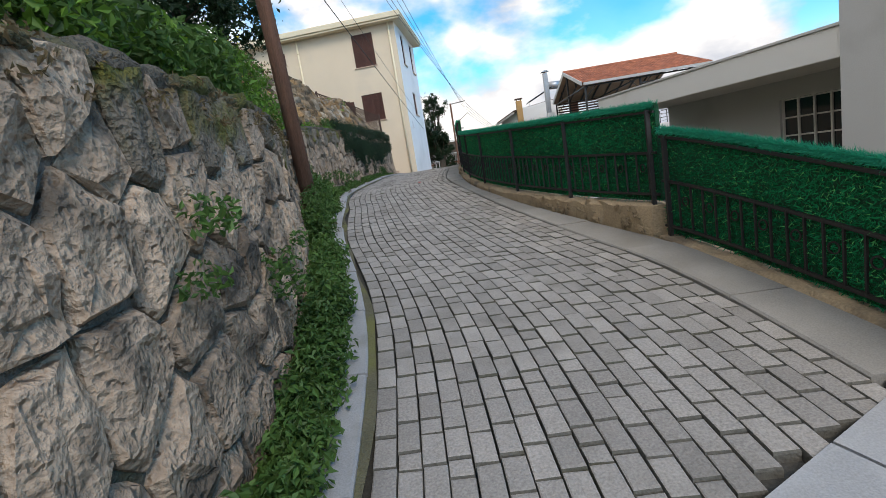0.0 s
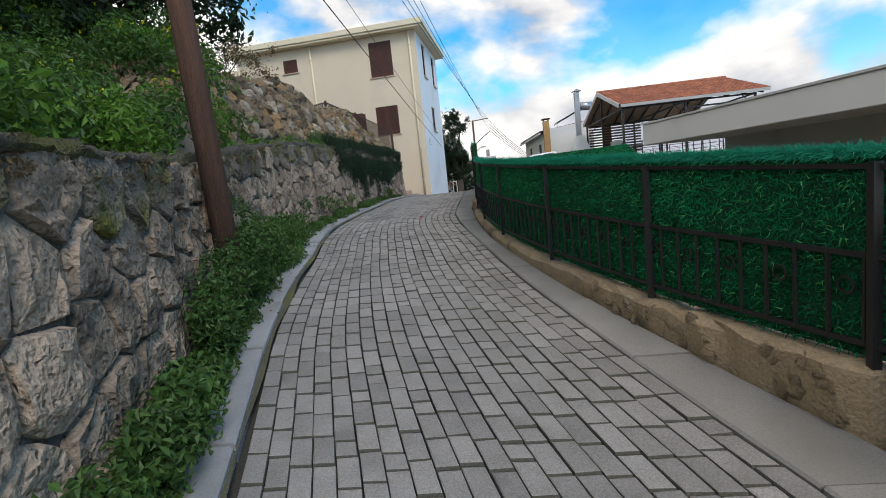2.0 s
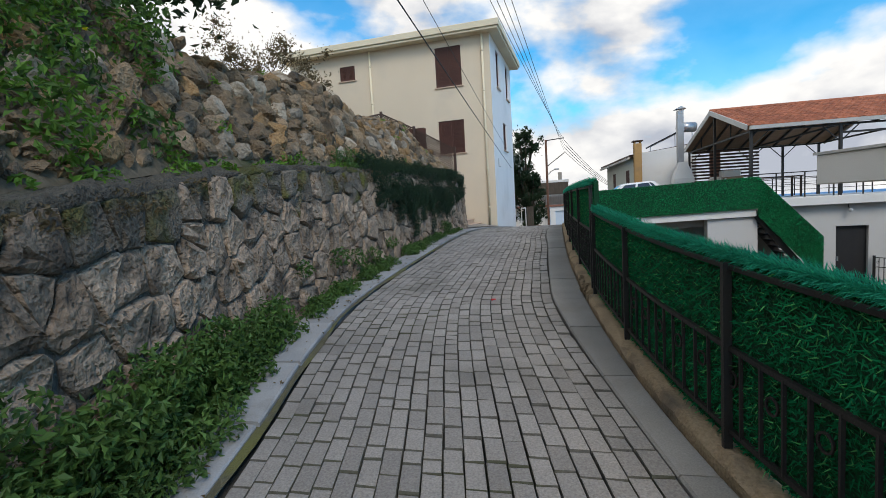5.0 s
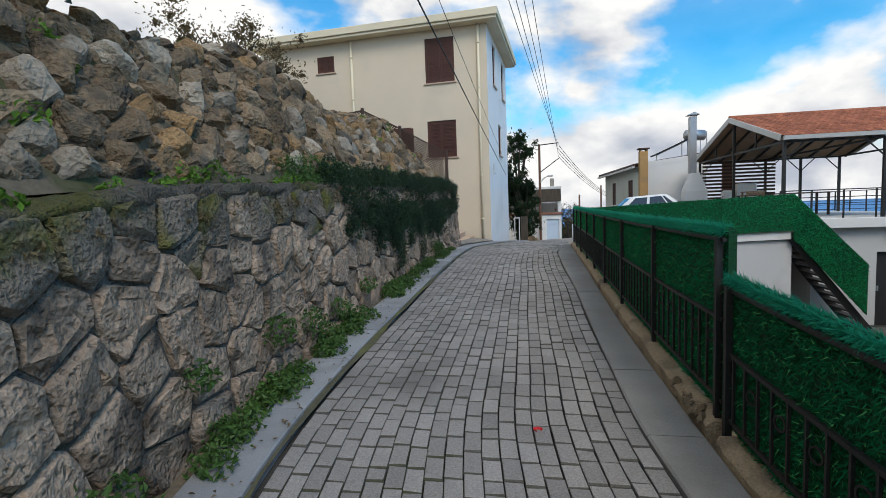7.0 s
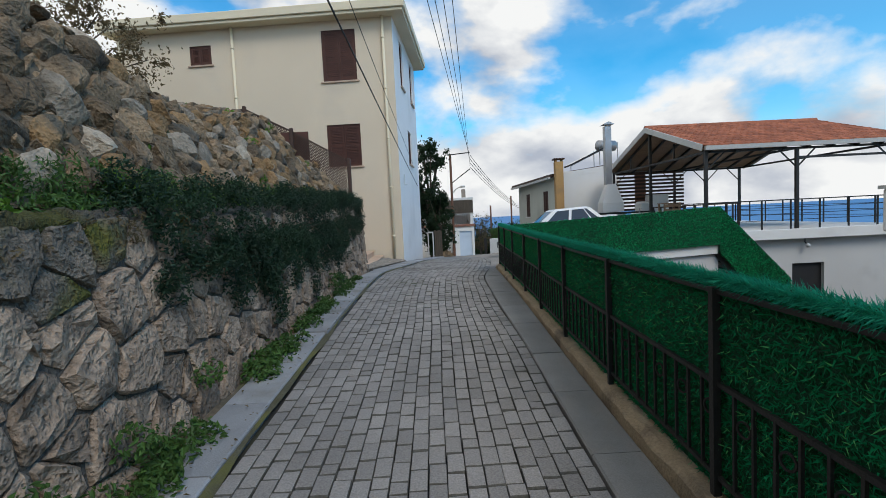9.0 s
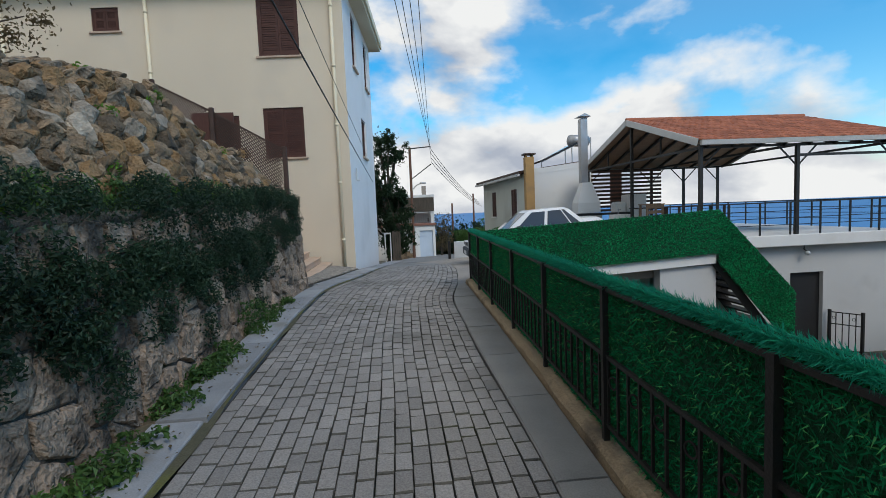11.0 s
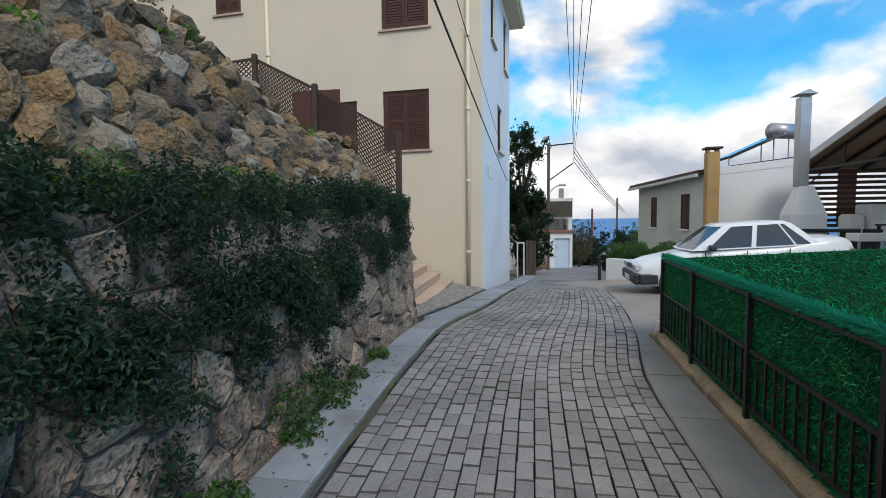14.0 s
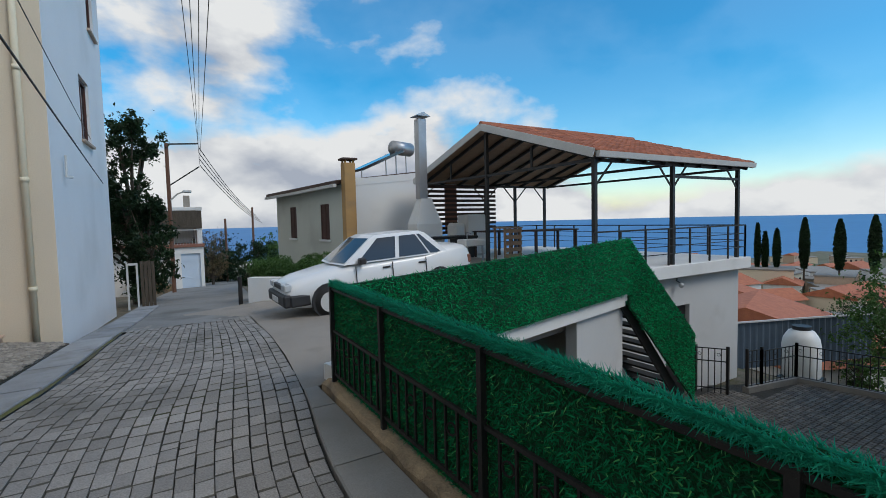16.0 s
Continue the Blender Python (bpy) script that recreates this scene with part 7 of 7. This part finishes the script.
for _ in range(70):
    t_, s_ = rg.uniform(), rg.uniform()
    p = Vector((0.95, 29.6, 0)).lerp(Vector((2.75, 28.1, 0)), t_).lerp(Vector((1.3, 31.4, 0)).lerp(Vector((3.4, 30.4, 0)), t_), s_)
    hc.append((p.x, p.y, 1.95 + rg.uniform(-0.1, 0.25)))
    hr.append(rg.uniform(0.16, 0.3))
clump(hc, hr, 170, 0.07, M_LEAF_WEED, "hedge", "clipped green hedge in the white planter", "hedge", 0.8, kind="")


# ---------------- town and trees toward the sea ----------------
def ground_z(x, y):
    far = math.hypot(max(0, abs(x - 5) - 28), max(0, abs(y - 12) - 34))
    drop = min(1.0, far / 420.0)
    return yard_side(x) * (1 - drop) - 34 * drop


def far_house(x, y, w, d, h, turn, walls, roof, rise, z=None):
    z = ground_z(x, y) if z is None else z
    t = thing("far_house", (x, y, z), "distant town house with pale walls" + (" and red tile roof" if rise else " and flat roof"), "house", "houses of the town", turn=turn)
    part("wall", boxes((-w / 2, w / 2, -d / 2, d / 2, -2.0, h)), walls, t, "", True)
    bm = bmesh.new()
    if rise:
        prism(bm, [(-w / 2 - 0.3, -d / 2 - 0.3, h), (-w / 2 - 0.3, d / 2 + 0.3, h), (-w / 2 - 0.3, 0, h + rise)], Vector((w + 0.6, 0, 0)))
    else:
        box(bm, -w / 2 - 0.15, w / 2 + 0.15, -d / 2 - 0.15, d / 2 + 0.15, h, h + 0.25)
    part("roof", bm, roof, t, "", True)
    for i in range(max(1, int(w / 2.2))):
        xx = -w / 2 + (i + 0.5) * w / max(1, int(w / 2.2))
        for side in (-1, 1):
            part("window", boxes((xx - 0.45, xx + 0.45, side * d / 2 - 0.02, side * d / 2 + 0.02, h - 1.9, h - 0.7)), M_GLASS, t, "", True)


far_house(38.6, 36.0, 9, 12, 2.6, 20, M_WHITE, M_TILE, 2.0, -8.0)
far_house(29, 28.5, 7, 5, 1.6, -25, M_WHITE, M_TILE, 0.8, -6.0)
rt = np.random.default_rng(31)
for i in range(120):
    near = i < 60
    an = radians(rt.uniform(52, 84) if near else rt.uniform(2, 80))
    D = rt.uniform(44, 150) if near else rt.uniform(90, 380)
    x, y = -1 + D * math.sin(an), 17 + D * math.cos(an)
    w = rt.uniform(6, 12)
    red = rt.uniform() < 0.3
    far_house(x, y, w, rt.uniform(5, 9), rt.uniform(2.2, 4.0) if D < 100 else rt.uniform(3, 6), rt.uniform(-40, 40), [M_WHITE, M_CREAM, M_SILL, M_GREENISH][int(rt.integers(4))], M_TILE if red else M_SLAB, 1.3 if red else 0, ground_z(x, y) - 1.0)
cs, rs = [], []
for i in range(420):
    an = radians(rt.uniform(-4, 84))
    D = rt.uniform(60, 300) if an > 0.8 else rt.uniform(75, 300)
    x, y = -1 + D * math.sin(an), 17 + D * math.cos(an)
    r_ = rt.uniform(0.8, 2.2)
    cs.append((x, y, ground_z(x, y) + r_ * 0.5))
    rs.append(r_)
clump(cs, rs, 3.2, 0.36, M_LEAF_WEED, "far_greenery", "dark green trees and shrubs between the houses", "trees", 0.9)


def cypress(x, y, h, r_):
    z = -7.6
    t = thing("cypress", (x, y, z), "tall slim dark cypress tree in the town", "tree", "cypress trees of the town")
    part("trunk", rod(bmesh.new(), (x, y, ground_z(x, y) - 0.5), (x, y, z + h * 0.5), 0.2, 8, 0.1), M_BARK, t)
    n = 2600
    u = rt.uniform(0.04, 1, n)
    a = rt.uniform(0, 6.28, n)
    rad = r_ * np.sin(np.pi * np.clip(u * 0.92 + 0.06, 0, 1)) ** 0.7 * rt.uniform(0.6, 1.05, n)
    p = np.stack([x + rad * np.cos(a), y + rad * np.sin(a), z + u * h], 1)
    v, f = leaf_mesh(p, np.stack([np.cos(a), np.sin(a), np.full(n, 0.6)], 1), 0.6, 0.5, 0.45)
    flock("crown", v, f, M_LEAF_TREE, "", "", t, "")


for x, y, h, r_ in ((98.4, 63.7, 8.6, 0.8), (98.9, 62.6, 7.0, 0.9), (99.8, 61.0, 7.6, 1.0), (101.3, 57.1, 9.6, 1.3), (103.0, 52.4, 9.2, 1.4), (104.4, 48.0, 9.8, 1.5)):
    cypress(x, y, h, r_ * 0.62)
tree("tree", (21.5, 22.6, -3.5), 5.2, 2.0, 7000, 0.13, M_LEAF_WEED, "thin leafy tree in the neighbouring garden", 15, crown_low=0.25)
for i, (x, y, h) in enumerate(((27.5, 26.0, 3.2), (31.0, 22.5, 4.2), (34.5, 27.5, 4.0), (29.0, 18.0, 4.5), (38.0, 25.0, 5.0), (44.0, 31.0, 4.6))):
    tree("tree", (x, y, yard_side(x) - 0.3), h, h * 0.42, 3500, 0.14, (M_LEAF_WEED, M_LEAF_TREE)[i % 2], "leafy garden tree among the town houses", 70 + i, crown_low=0.15)
tree("tree", (24.0, 20.0, -3.8), 5.5, 2.2, 7000, 0.13, M_LEAF_TREE, "dark garden tree beyond the yard", 16, crown_low=0.2)
for i, (x, y, h, c_) in enumerate(((4.6, 51, 3.0, 1.6), (7.5, 55, 3.4, 1.9), (2.6, 53, 2.4, 1.3), (11, 60, 4.0, 2.4), (3.5, 62, 3.5, 2.0), (15, 66, 5, 3.0))):
    tree("tree", (x, y, float(g(min(y, 60))) - 0.9), h, c_, 8000, 0.16, M_LEAF_WEED if i % 2 else M_LEAF_TREE, "green tree beside the road downhill", 40 + i, crown_low=0.1)
tree("tree", (2.0, 47.5, -0.3), 3.2, 0.9, 5000, 0.08, M_LEAF_DRY, "bare brown shrub beside the garage", 50, crown_low=0.15)
for x, y, z0, z1 in ((3.4, 52, -0.8, 3.6), (5.5, 54, -1.0, 4.4)):
    t = thing("street_pole", (x, y, z0), "slim dark timber pole beside the road", "utility pole", "poles along the road")
    part("shaft", rod(bmesh.new(), (x, y, z0), (x, y, z1), 0.09, 8, 0.07), M_POLE, t)


build_pavers()
build_wall_stones()
